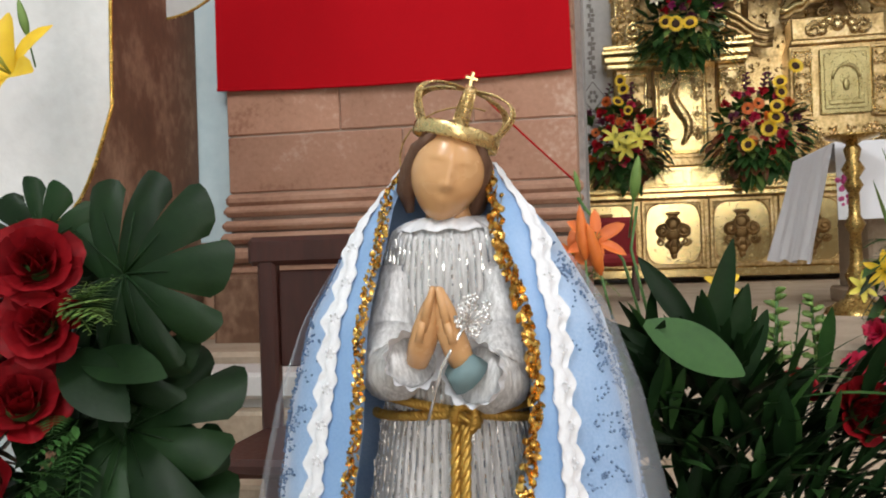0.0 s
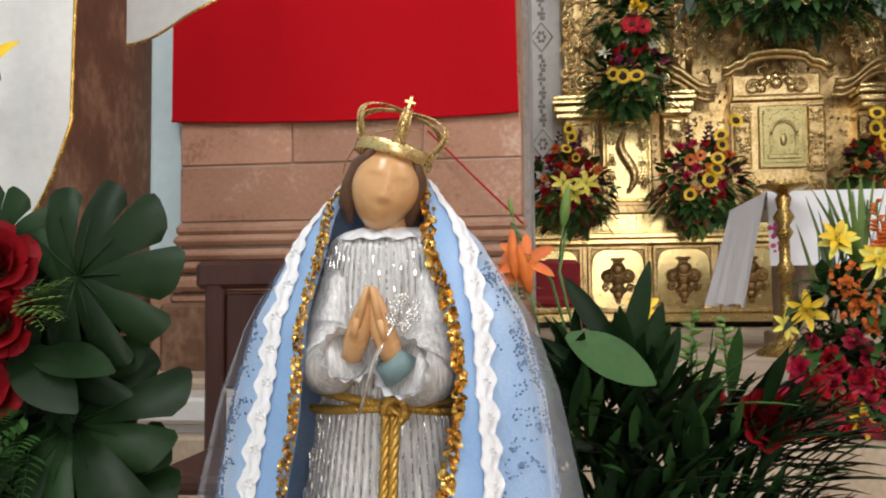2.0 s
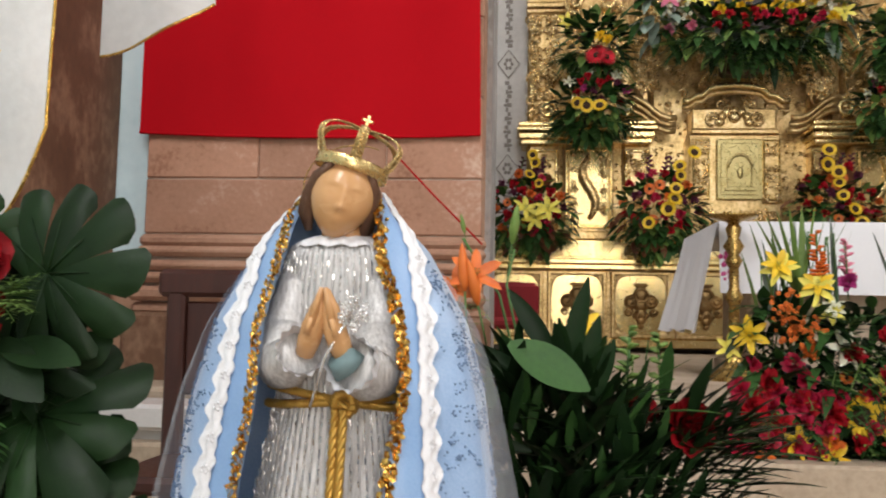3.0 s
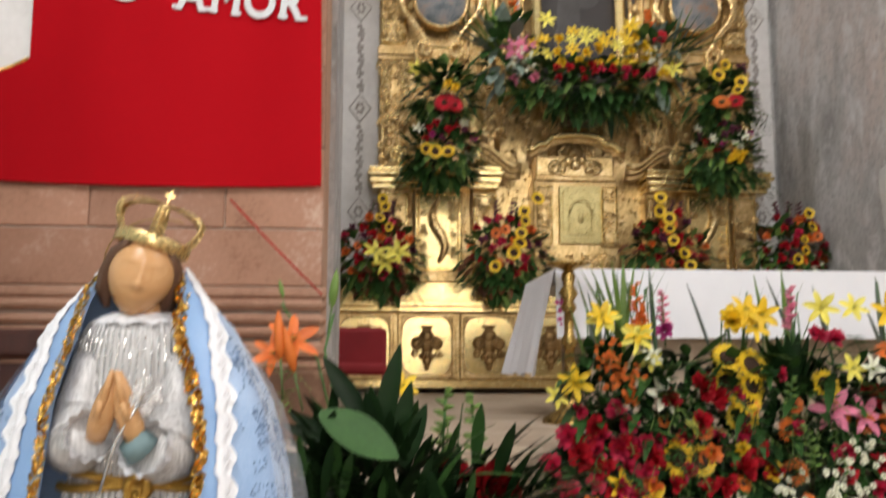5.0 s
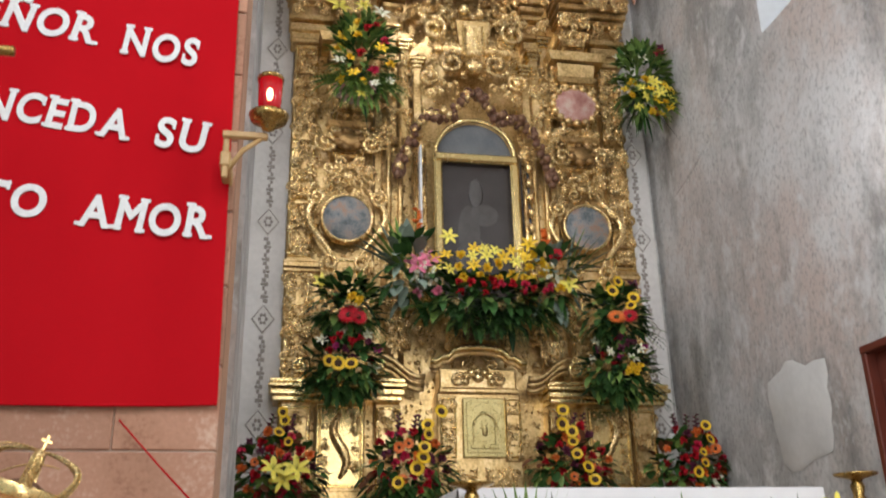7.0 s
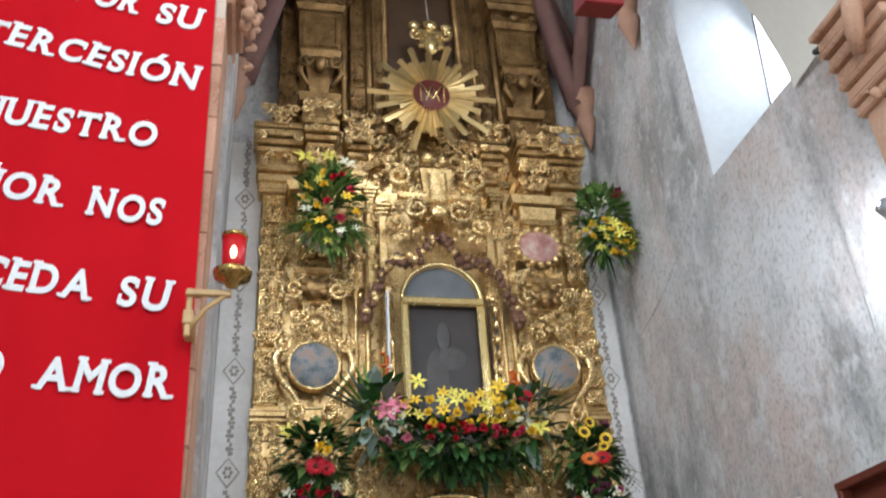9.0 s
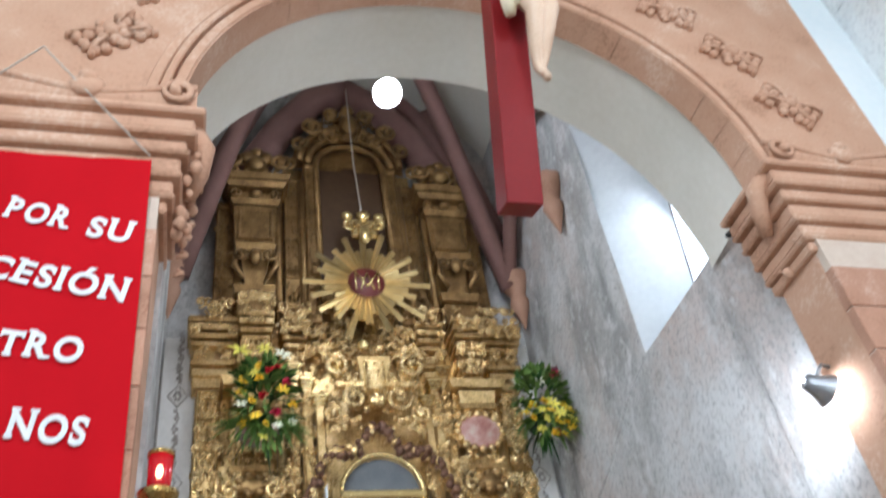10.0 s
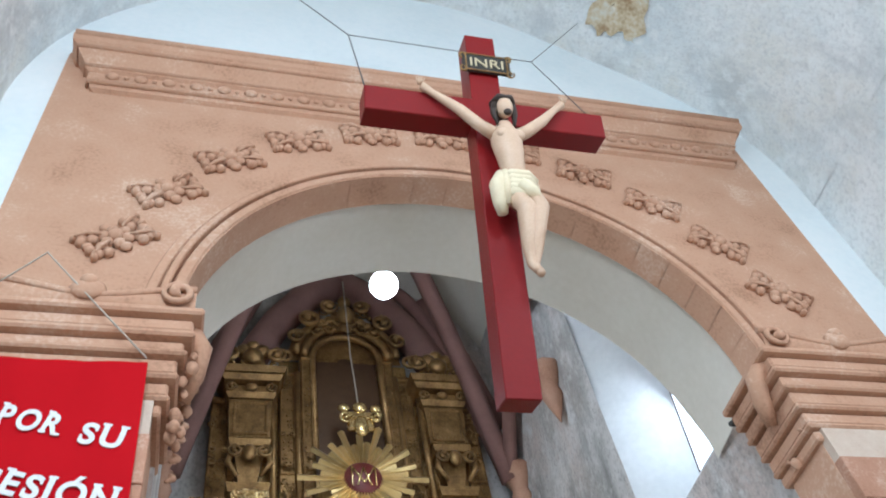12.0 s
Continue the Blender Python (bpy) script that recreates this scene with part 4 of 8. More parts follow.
# second stage: outer pilasters, estipites, medallions
g = Geo()
for c, w, y, z0, z1 in ((0.27, 0.3, 9.98, 3.3, 4.68), (4.47, 0.3, 9.98, 3.3, 4.68), (0.27, 0.32, 9.97, 4.82, 7.9), (4.47, 0.32, 9.97, 4.82, 7.9),
                        (0.83, 0.6, 9.92, 3.35, 4.0), (3.95, 0.6, 9.92, 3.35, 4.0), (1.42, 0.16, 9.9, 3.3, 6.0), (3.36, 0.16, 9.9, 3.3, 6.0),
                        (0.83, 0.34, 9.88, 4.0, 4.85), (3.95, 0.34, 9.88, 4.0, 4.85), (0.83, 0.44, 9.9, 6.2, 7.9), (3.95, 0.44, 9.9, 6.2, 7.9),
                        (1.22, 0.1, 9.94, 3.3, 7.9), (3.56, 0.1, 9.94, 3.3, 7.9)):
    pg = Geo()
    prism(pg, c - w / 2, c + w / 2, y, z0, z1, 0, 0.015)
    pil = part("pilaster", pg, GOLD, altarpiece)
    if w > 0.25:
        n = max(1, round((z1 - z0) / 0.8))
        for k in range(n):
            za, zb = z0 + (z1 - z0) * k / n + 0.05, z0 + (z1 - z0) * (k + 1) / n - 0.05
            part("frame_moulding", field_frame(c - w / 2 + 0.03, c + w / 2 - 0.03, za, zb, y), GOLD_BRIGHT, pil)
for x0, x1 in ((0.08, 0.56), (4.18, 4.64)):
    for z, h, p in ((4.66, 0.05, 0.04), (4.71, 0.06, 0.0), (4.78, 0.04, 0.03)):
        prism(g, x0, x1, 9.9 + p, z, z + h, 0, 0.01)
for x in (1.35, 1.5, 3.28, 3.43):
    g.tube([(x, 9.86, 3.5), (x, 9.86, 7.6)], 0.035, 7)
part("shaft_mouldings", g, GOLD, altarpiece, kind="stuff")
g = Geo()
for x0, x1, z0, z1, y, n in ((0.14, 0.42, 3.36, 4.62, 9.96, 42), (4.34, 4.6, 3.36, 4.62, 9.96, 42), (0.14, 0.42, 4.9, 7.85, 9.95, 90), (4.34, 4.6, 4.9, 7.85, 9.95, 90),
                             (0.56, 1.2, 3.4, 4.7, 9.88, 50), (3.66, 4.24, 3.4, 4.7, 9.88, 50), (0.55, 1.15, 5.7, 7.85, 9.88, 85), (3.6, 4.2, 5.7, 7.85, 9.88, 85),
                             (1.3, 1.62, 3.6, 4.7, 9.85, 24), (3.2, 3.5, 3.6, 4.7, 9.85, 24), (1.25, 1.75, 6.3, 7.8, 9.86, 48), (3.1, 3.55, 6.3, 7.8, 9.86, 48),
                             (1.7, 3.2, 3.5, 4.3, 9.9, 40)):
    relief(g, x0, x1, z0, z1, y, n, int(x0 * 100 + z0 * 10), 0.04, 0.09)
part("carved_relief", g, GOLD_ORN, altarpiece, kind="stuff")
g = Geo()
for c in (0.83, 3.93):
    for sx in (-1, 1):
        g.tube([(c + sx * (0.2 + 0.02 * i + 0.22 * math.sin(i * 0.5)), 9.82, 5.75 - 0.11 * i) for i in range(10)], [0.02, 0.035, 0.045, 0.05, 0.05, 0.05, 0.045, 0.04, 0.03, 0.02], 7)
        g.scroll((c + sx * 0.38, 9.82, 5.6), 0.13, 1.5, 1.57, -sx, 0.03, 0, 0.05)
        g.scroll((c + sx * 0.14, 9.84, 5.82), 0.1, 1.4, 0, sx, 0.02, 0, 0.04)
        g.scroll((c + sx * 0.28, 9.8, 6.35), 0.16, 1.6, 2.0, -sx, 0.032, 0, 0.06)
        g.scroll((c + sx * 0.2, 9.8, 4.72), 0.14, 1.5, -1.0, sx, 0.03, 0, 0.05)
    g.blob((c, 9.82, 6.4), (0.2, 0.12, 0.16), 1, 12, 7)
    for k in range(7):
        a = math.tau * k / 7
        g.blob((c + 0.16 * math.cos(a), 9.76, 6.4 + 0.12 * math.sin(a)), (0.07, 0.05, 0.05), 1, 7, 5)
    g.blob((c, 9.84, 5.92), (0.09, 0.05, 0.07))
part("scroll_frames", g, [GOLD_ORN, BRONZE_ORN], altarpiece, kind="stuff")
for c, z, mt, lab in ((0.83, 5.33, MEDAL, "round painted medallion, grey-blue, in a gilt ring"), (3.93, 5.36, MEDAL, "round painted medallion, grey-blue, in a gilt ring")):
    g = Geo().lathe([(0.0, 0.06), (0.28, 0.05), (0.31, 0.02)], 32, 0, pose(c, 9.84, z, 90))
    md = part("medallion", g, mt, altarpiece, lab)
    part("ring", Geo().lathe([(0.29, 0.02), (0.295, 0.06), (0.31, 0.075), (0.33, 0.05), (0.33, -0.05)], 32, 0, pose(c, 9.84, z, 90)), GOLD_ORN, md)
for c in (0.9, 3.9):
    g = Geo().lathe([(0.0, 0.07), (0.2, 0.06), (0.27, 0.02)], 12, 0, pose(c, 9.8, 7.15, 90) @ Matrix.Diagonal((1.15, 0.95, 1, 1)))
    md = part("medallion", g, MEDAL_PINK, altarpiece, "scalloped faded pink painted medallion")
    g = Geo()
    for k in range(16):
        a = math.tau * k / 16
        g.blob((c + 0.32 * math.cos(a), 9.78, 7.15 + 0.27 * math.sin(a)), (0.06, 0.05, 0.05), 0, 7, 5)
    part("ring", g, GOLD_ORN, md, kind="stuff")

# central niche with arched glazed front
NX, NZ0, NZ1 = 2.46, 4.3, 6.24
g = Geo()
def arch_tube(w, y, r, z0=NZ0, z1=NZ1):
    pts = [(NX - w, y, z0), (NX - w, y, z1)] + [(NX - w * math.cos(math.pi * k / 14), y, z1 + w * math.sin(math.pi * k / 14)) for k in range(1, 14)] + [(NX + w, y, z1), (NX + w, y, z0)]
    g.tube(pts, r, 6)
arch_tube(0.53, 9.72, 0.03)
for x, z, a, b in ((NX - 0.5, 5.22, 0.11, 1.9), (NX + 0.5, 5.22, 0.11, 1.9), (NX, 6.2, 1.11, 0.12), (NX, 4.25, 1.11, 0.12)):
    g.box((x, 9.7, z), (a, 0.09, b - (0.04 if a < 1 else 0)), 0, 0.025)
g.box((NX, 9.7, NZ0 - 0.14), (1.3, 0.1, 0.1), 0, 0.015)
niche = part("niche_frame", g, GOLD_BRIGHT, altarpiece, "gilt arched frame of the niche")
g = Geo().box((NX, 9.8, (NZ0 + NZ1) / 2), (0.96, 0.03, NZ1 - NZ0), 0, 0.004)
canvas = part("dark_canvas", g, PAINTING, niche, "dark varnished canvas behind glass")
g = Geo().blob((NX - 0.1, 9.79, 5.2), (0.16, 0.012, 0.42), 0, 12, 8).blob((NX + 0.1, 9.788, 5.45), (0.2, 0.012, 0.16), 0, 12, 8).blob((NX - 0.06, 9.786, 4.85), (0.24, 0.012, 0.3), 0, 12, 8).blob((NX + 0.0, 9.785, 5.75), (0.1, 0.012, 0.2), 0, 10, 6)
part("pale_shape", g, PAINT_LIGHT, canvas)
g = Geo()
g.grid(lambda u, v: (NX + 0.5 * (1 - v) * math.cos(math.pi * u), 9.78 - 0.02 * v, NZ1 + 0.5 * (1 - v) * math.sin(math.pi * u)), 16, 3)
part("lunette_pane", g, GLASS_DARK, niche, "dusty glass lunette of the niche")
g = Geo()
for sx in (-1, 1):
    part("side_pane", Geo().box((NX + sx * 0.68, 9.83, 5.3), (0.12, 0.02, 1.9), 0, 0.004), GLASS_DARK, niche, "narrow side glass of the niche")
for sx in (-1, 1):
    cg = Geo()
    for dx in (0.0, 0.1):
        cg.tube([(NX + sx * (0.66 + dx), 9.8 + dx * 0.3, 4.3), (NX + sx * (0.66 + dx), 9.8 + dx * 0.3, 6.3)], 0.035, 8)
    for k in range(9):
        cg.blob((NX + sx * 0.71, 9.74, 4.45 + 0.21 * k), (0.05, 0.05, 0.07), 0, 8, 5)
    part("niche_column", cg, GOLD_ORN, niche, "slender carved gilt shafts")
part("glass_door", Geo().box((NX - 0.74, 9.62, 5.35), (0.025, 0.16, 1.85), 0, 0.006), mat("pale glass edge", [(0.55, 0.58, 0.6), (0.72, 0.74, 0.75)], 4, 0.15, bump=0.02), niche, "narrow pale glass door standing open")
# garland over the niche and carved crest
g = Geo()
r = random.Random(9)
for k in range(70):
    f = k / 69 * 2 - 1
    x = NX + f * 1.02
    z = 7.0 - 0.95 * abs(f) ** 2.2 + 0.12 * math.cos(f * 9)
    for q in range(3):
        g.blob((x + r.uniform(-0.04, 0.04), 9.66 + r.uniform(-0.05, 0.05), z + r.uniform(-0.07, 0.07)), (r.uniform(0.03, 0.065),) * 3, r.choice((0, 0, 0, 1)), 7, 5)
g.blob((NX - 1.0, 9.7, 6.0), (0.1, 0.07, 0.14)).blob((NX + 1.0, 9.7, 6.0), (0.1, 0.07, 0.14))
part("garland", g, [GARLAND, GOLD_ORN], altarpiece, "dark carved garland over the niche", kind="stuff")
g = Geo()
for sx in (-1, 1):
    g.scroll((NX + sx * 0.55, 9.6, 8.05), 0.2, 1.4, 1.57 - sx * 0.5, sx, 0.05, 0, 0.06)
    g.scroll((NX + sx * 0.3, 9.62, 7.55), 0.2, 1.5, 0.5, -sx, 0.045, 0, 0.06)
    g.scroll((NX + sx * 0.62, 9.68, 7.35), 0.15, 1.5, 2.0, sx, 0.035, 0, 0.05)
    g.blob((NX + sx * 0.52, 9.64, 8.05), (0.13, 0.06, 0.17), 1, 10, 6)
    g.box((NX + sx * 0.34, 9.66, 7.78), (0.42, 0.12, 0.09), 0, 0.02)
g.box((NX, 9.62, 7.9), (0.26, 0.16, 0.5), 0, 0.03)
g.blob((NX, 9.56, 7.5), (0.14, 0.09, 0.12), 0, 10, 6)
g.blob((NX - 0.12, 9.58, 8.4), (0.09, 0.07, 0.09), 1)
g.blob((NX + 0.1, 9.58, 8.36), (0.08, 0.07, 0.09), 0)
relief(g, NX - 0.6, NX + 0.6, 7.1, 8.3, 9.7, 60, 15, 0.04, 0.09)
part("crest", g, [GOLD_ORN, GOLD_BRIGHT], altarpiece, "carved crest of scrolls above the niche")

# stacked blocks of the flanking pillars, and stepped jambs beside the crest
for c in (0.83, 3.93):
    for z0, z1, w0, w1, d in ((6.62, 6.68, 0.5, 0.56, 0.06), (7.5, 7.56, 0.52, 0.6, 0.14), (7.58, 7.76, 0.5, 0.54, 0.14), (7.78, 7.88, 0.76, 0.84, 0.26)):
        pg = Geo()
        taper(pg, c, 9.9, z0, z1, w0, w1, d, d + 0.05)
        part("pillar_block", pg, GOLD, altarpiece)
for sx in (-1, 1):
    for dx, y, z1 in ((0.74, 9.78, 7.55), (0.9, 9.84, 7.85), (1.06, 9.88, 8.1)):
        pg = Geo()
        prism(pg, NX + sx * dx - 0.06, NX + sx * dx + 0.06, y, 6.5, z1, 0, 0.015)
        jb = part("stepped_jamb", pg, GOLD, altarpiece)
        for k in range(3):
            cg = Geo()
            prism(cg, NX + sx * dx - 0.075 - 0.02 * k, NX + sx * dx + 0.075 + 0.02 * k, y - 0.02 - 0.025 * k, z1 + 0.05 * k, z1 + 0.05 * k + 0.042, 0, 0.01)
            part("cap_moulding", cg, GOLD_BRIGHT, jb)
pg = Geo()
taper(pg, NX, 9.7, 7.62, 8.22, 0.3, 0.46, 0.06, 0.12)
cart = part("cartouche", pg, GOLD, altarpiece)
part("frame_moulding", field_frame(NX - 0.13, NX + 0.13, 7.7, 8.14, 9.6, 0.04), GOLD_BRIGHT, cart)

# great broken entablature
g = Geo()
for c, w, y in ((0.3, 0.72, 9.66), (0.86, 0.5, 9.5), (1.4, 0.42, 9.66), (3.36, 0.42, 9.66), (3.92, 0.5, 9.5), (4.46, 0.66, 9.66)):
    pg = Geo()
    prism(pg, c - w / 2 + 0.1, c + w / 2 - 0.1, y + 0.27, 7.9, 8.95, 0, 0.014)
    ent = part("entablature_block", pg, GOLD, altarpiece)
    for z, h, p in ((7.95, 0.1, 0.26), (8.06, 0.12, 0.22), (8.2, 0.08, 0.16), (8.3, 0.16, 0.24), (8.5, 0.08, 0.14), (8.6, 0.08, 0.08), (8.7, 0.1, 0.02), (8.82, 0.07, 0.0), (8.9, 0.05, 0.05)):
        pg = Geo()
        prism(pg, c - w / 2 + p * 0.4, c + w / 2 - p * 0.4, y + p, z, z + h, 0, 0.014)
        part("moulding", pg, GOLD, ent)
g = Geo()
prism(g, 1.5, 3.3, 9.92, 8.5, 8.95, 0, 0.02)
part("entablature_beam", g, GOLD, altarpiece)
g = Geo()
for c, y in ((0.86, 9.66), (3.92, 9.66)):
    relief(g, c - 0.2, c + 0.2, 8.0, 8.5, y, 16, int(c * 10), 0.05, 0.09)
for c in (0.3, 1.4, 3.36, 4.46):
    relief(g, c - 0.2, c + 0.2, 8.28, 8.5, 9.82, 8, int(c * 10), 0.04, 0.07)
relief(g, 1.6, 3.25, 8.35, 9.3, 9.9, 60, 91, 0.06, 0.13)
for c in (0.3, 0.86, 1.4, 3.36, 3.92, 4.46):
    relief(g, c - 0.25, c + 0.25, 8.62, 9.15, 9.5 if c in (0.86, 3.92) else 9.64, 10, int(c * 30), 0.05, 0.1)
part("entablature_relief", g, GOLD_ORN, altarpiece, kind="stuff")
# upper stage, its shade put into a darker gold: two tapering pillars and an arched centre
def pillar(c):
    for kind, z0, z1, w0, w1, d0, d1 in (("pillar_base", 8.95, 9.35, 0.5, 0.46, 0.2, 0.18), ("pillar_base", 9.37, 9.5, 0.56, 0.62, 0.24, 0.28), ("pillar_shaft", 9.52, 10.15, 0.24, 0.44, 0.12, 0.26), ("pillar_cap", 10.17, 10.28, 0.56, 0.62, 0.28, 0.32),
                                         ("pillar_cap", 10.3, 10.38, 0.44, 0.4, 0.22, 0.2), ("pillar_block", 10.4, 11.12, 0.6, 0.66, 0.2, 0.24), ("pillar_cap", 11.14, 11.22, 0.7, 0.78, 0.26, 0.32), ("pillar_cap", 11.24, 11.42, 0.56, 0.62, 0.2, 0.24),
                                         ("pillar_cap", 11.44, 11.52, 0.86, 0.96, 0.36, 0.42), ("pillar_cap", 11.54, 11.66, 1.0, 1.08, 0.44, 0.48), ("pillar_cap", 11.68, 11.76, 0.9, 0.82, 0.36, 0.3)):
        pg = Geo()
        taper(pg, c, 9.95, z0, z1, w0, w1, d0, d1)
        ob = part(kind, pg, GOLD_SHADED, altarpiece)
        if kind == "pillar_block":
            part("frame_moulding", field_frame(c - 0.24, c + 0.24, z0 + 0.06, z1 - 0.06, 9.73, 0.05), GOLD_SHADED, ob)
    pg = Geo()
    for sx in (-1, 1):
        pg.scroll((c + sx * 0.36, 9.56, 11.95), 0.17, 1.6, 1.57, -sx, 0.05, 0, 0.08)
        pg.scroll((c + sx * 0.2, 9.6, 9.98), 0.12, 1.5, 1.57, -sx, 0.035, 0, 0.06)
        pg.scroll((c + sx * 0.3, 9.66, 11.32), 0.1, 1.5, 1.57, -sx, 0.03, 0, 0.05)
        pg.tube([(c + sx * 0.16, 9.66, 9.6), (c + sx * 0.3, 9.62, 9.8), (c + sx * 0.26, 9.6, 10.05)], [0.03, 0.05, 0.03], 6)
        pg.blob((c + sx * 0.15, 9.6, 12.1), (0.13, 0.1, 0.13))
    pg.blob((c, 9.58, 11.95), (0.17, 0.12, 0.16)).blob((c, 9.6, 12.22), (0.12, 0.08, 0.1)).blob((c, 9.62, 10.0), (0.1, 0.08, 0.14)).blob((c, 9.64, 11.33), (0.1, 0.06, 0.07))
    part("pillar_carving", pg, GOLD_SHADED, altarpiece, kind="stuff")


for c in (0.84, 3.93):
    pillar(c)
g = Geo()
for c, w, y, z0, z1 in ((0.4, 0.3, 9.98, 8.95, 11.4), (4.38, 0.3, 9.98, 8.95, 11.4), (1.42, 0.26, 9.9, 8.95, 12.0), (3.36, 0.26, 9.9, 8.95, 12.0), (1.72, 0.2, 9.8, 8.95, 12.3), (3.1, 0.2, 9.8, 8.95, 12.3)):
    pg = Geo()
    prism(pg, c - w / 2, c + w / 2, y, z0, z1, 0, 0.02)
    up = part("upper_pilaster", pg, GOLD_SHADED, altarpiece)
    part("frame_moulding", field_frame(c - w / 2 + 0.03, c + w / 2 - 0.03, z0 + 0.9, z1 - 0.1, y), GOLD_SHADED, up)
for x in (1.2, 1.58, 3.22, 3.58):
    part("round_shaft", Geo().tube([(x, 9.86, 9.0), (x, 9.86, 11.9)], 0.055, 9), GOLD_SHADED, altarpiece)
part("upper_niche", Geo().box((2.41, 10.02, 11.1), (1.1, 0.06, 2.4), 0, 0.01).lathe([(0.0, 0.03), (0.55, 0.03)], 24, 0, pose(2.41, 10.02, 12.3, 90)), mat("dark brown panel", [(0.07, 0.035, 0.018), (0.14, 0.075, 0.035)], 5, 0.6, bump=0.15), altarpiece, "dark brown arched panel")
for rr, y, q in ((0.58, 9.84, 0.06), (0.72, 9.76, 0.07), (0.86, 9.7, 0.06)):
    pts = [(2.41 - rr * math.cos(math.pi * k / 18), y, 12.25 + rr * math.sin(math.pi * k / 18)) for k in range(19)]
    part("arch_moulding", Geo().tube([(2.41 - rr, y, 10.2)] + pts + [(2.41 + rr, y, 10.2)] if rr < 0.6 else pts, q, 8), GOLD_SHADED, altarpiece)
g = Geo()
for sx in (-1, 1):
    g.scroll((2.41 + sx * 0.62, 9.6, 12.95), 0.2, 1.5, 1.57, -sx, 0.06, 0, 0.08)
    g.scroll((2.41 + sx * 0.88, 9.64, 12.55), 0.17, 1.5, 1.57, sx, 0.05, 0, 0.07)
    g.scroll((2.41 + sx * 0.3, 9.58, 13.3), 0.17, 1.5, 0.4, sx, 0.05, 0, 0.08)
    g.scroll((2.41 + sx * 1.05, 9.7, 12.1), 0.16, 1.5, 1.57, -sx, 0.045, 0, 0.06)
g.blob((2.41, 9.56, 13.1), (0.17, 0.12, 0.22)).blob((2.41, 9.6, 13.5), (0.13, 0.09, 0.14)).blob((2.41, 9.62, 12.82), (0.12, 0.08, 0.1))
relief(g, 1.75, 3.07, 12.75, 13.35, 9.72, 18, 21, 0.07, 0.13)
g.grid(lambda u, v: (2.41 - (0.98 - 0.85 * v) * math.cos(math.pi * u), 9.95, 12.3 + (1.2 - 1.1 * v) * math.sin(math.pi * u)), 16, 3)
part("crest", g, GOLD_SHADED, altarpiece, "gilt crest of scrolls, its brown gold darkened for shade")
g = Geo()
relief(g, 1.33, 1.5, 9.3, 11.8, 9.87, 12, 22, 0.04, 0.08)
relief(g, 3.28, 3.45, 9.3, 11.8, 9.87, 12, 23, 0.04, 0.08)
relief(g, 0.28, 0.52, 9.1, 11.3, 9.95, 12, 24, 0.04, 0.08)
relief(g, 4.26, 4.5, 9.1, 11.3, 9.95, 12, 25, 0.04, 0.08)
for c in (0.84, 3.93):
    relief(g, c - 0.42, c + 0.42, 11.78, 12.2, 9.66, 12, int(c * 7), 0.06, 0.11)
part("crowning_relief", g, GOLD_SHADED, altarpiece, kind="stuff")

# painted borders with diamonds on the wall
for cx, w in ((-0.13, 0.46), (4.83, 0.4)):
    side = "left" if cx < 0 else "right"
    g = Geo().box((cx, 10.25, 4.8), (w, 0.1, 8.2), 0, 0.01)
    st = structure("trim_border_" + side, g, STRIP, "pale painted wall border with grey diamonds", "painted border")
    for k in range(6):
        z = 1.58 + 1.27 * k
        q, h = 0.15, 0.2
        rim = [(cx, h), (cx + q, 0.0), (cx, -h), (cx - q, 0.0)]
        dg = Geo()
        inner = [(cx + (x - cx) * 0.86, 10.186, z + dz * 0.86) for x, dz in rim]
        dg.add([(x, 10.196, z + dz) for x, dz in rim] + inner, [(i, (i + 1) % 4, 4 + (i + 1) % 4, 4 + i) for i in range(4)] + [(4, 5, 6, 7)], 0, False)
        dia = part("diamond_panel", dg, mat("white diamond paint", [(0.6, 0.58, 0.55), (0.74, 0.73, 0.7)], 6, 0.9, bump=0.2) if k == 0 else dm, st)
        dm = dia.data.materials[0]
        g = Geo()
        for a, b in zip(inner, inner[1:] + inner[:1]):
            g.tube([a, b], 0.006, 4)
        for i in range(6):
            a = math.tau * i / 6
            g.blob((cx + 0.04 * math.cos(a), 10.184, z + 0.055 * math.sin(a)), (0.02, 0.006, 0.025), 0, 6, 4)
        part("diamond_ornament", g, STRIP_DARK, dia)
        g = Geo()
        r = random.Random(k)
        for i in range(16):
            zz = z + h + 0.03 + (1.27 - 2 * h - 0.06) * i / 15
            g.box((cx + 0.014 * (-1) ** i, 10.197, zz), (r.uniform(0.03, 0.06), 0.008, 0.05), 0, 0.003)
            if i % 3 == 1:
                g.blob((cx - 0.03 * (-1) ** i, 10.197, zz), (0.025, 0.005, 0.02), 0, 6, 4)
        part("chain_ornament", g, STRIP_DARK, st)

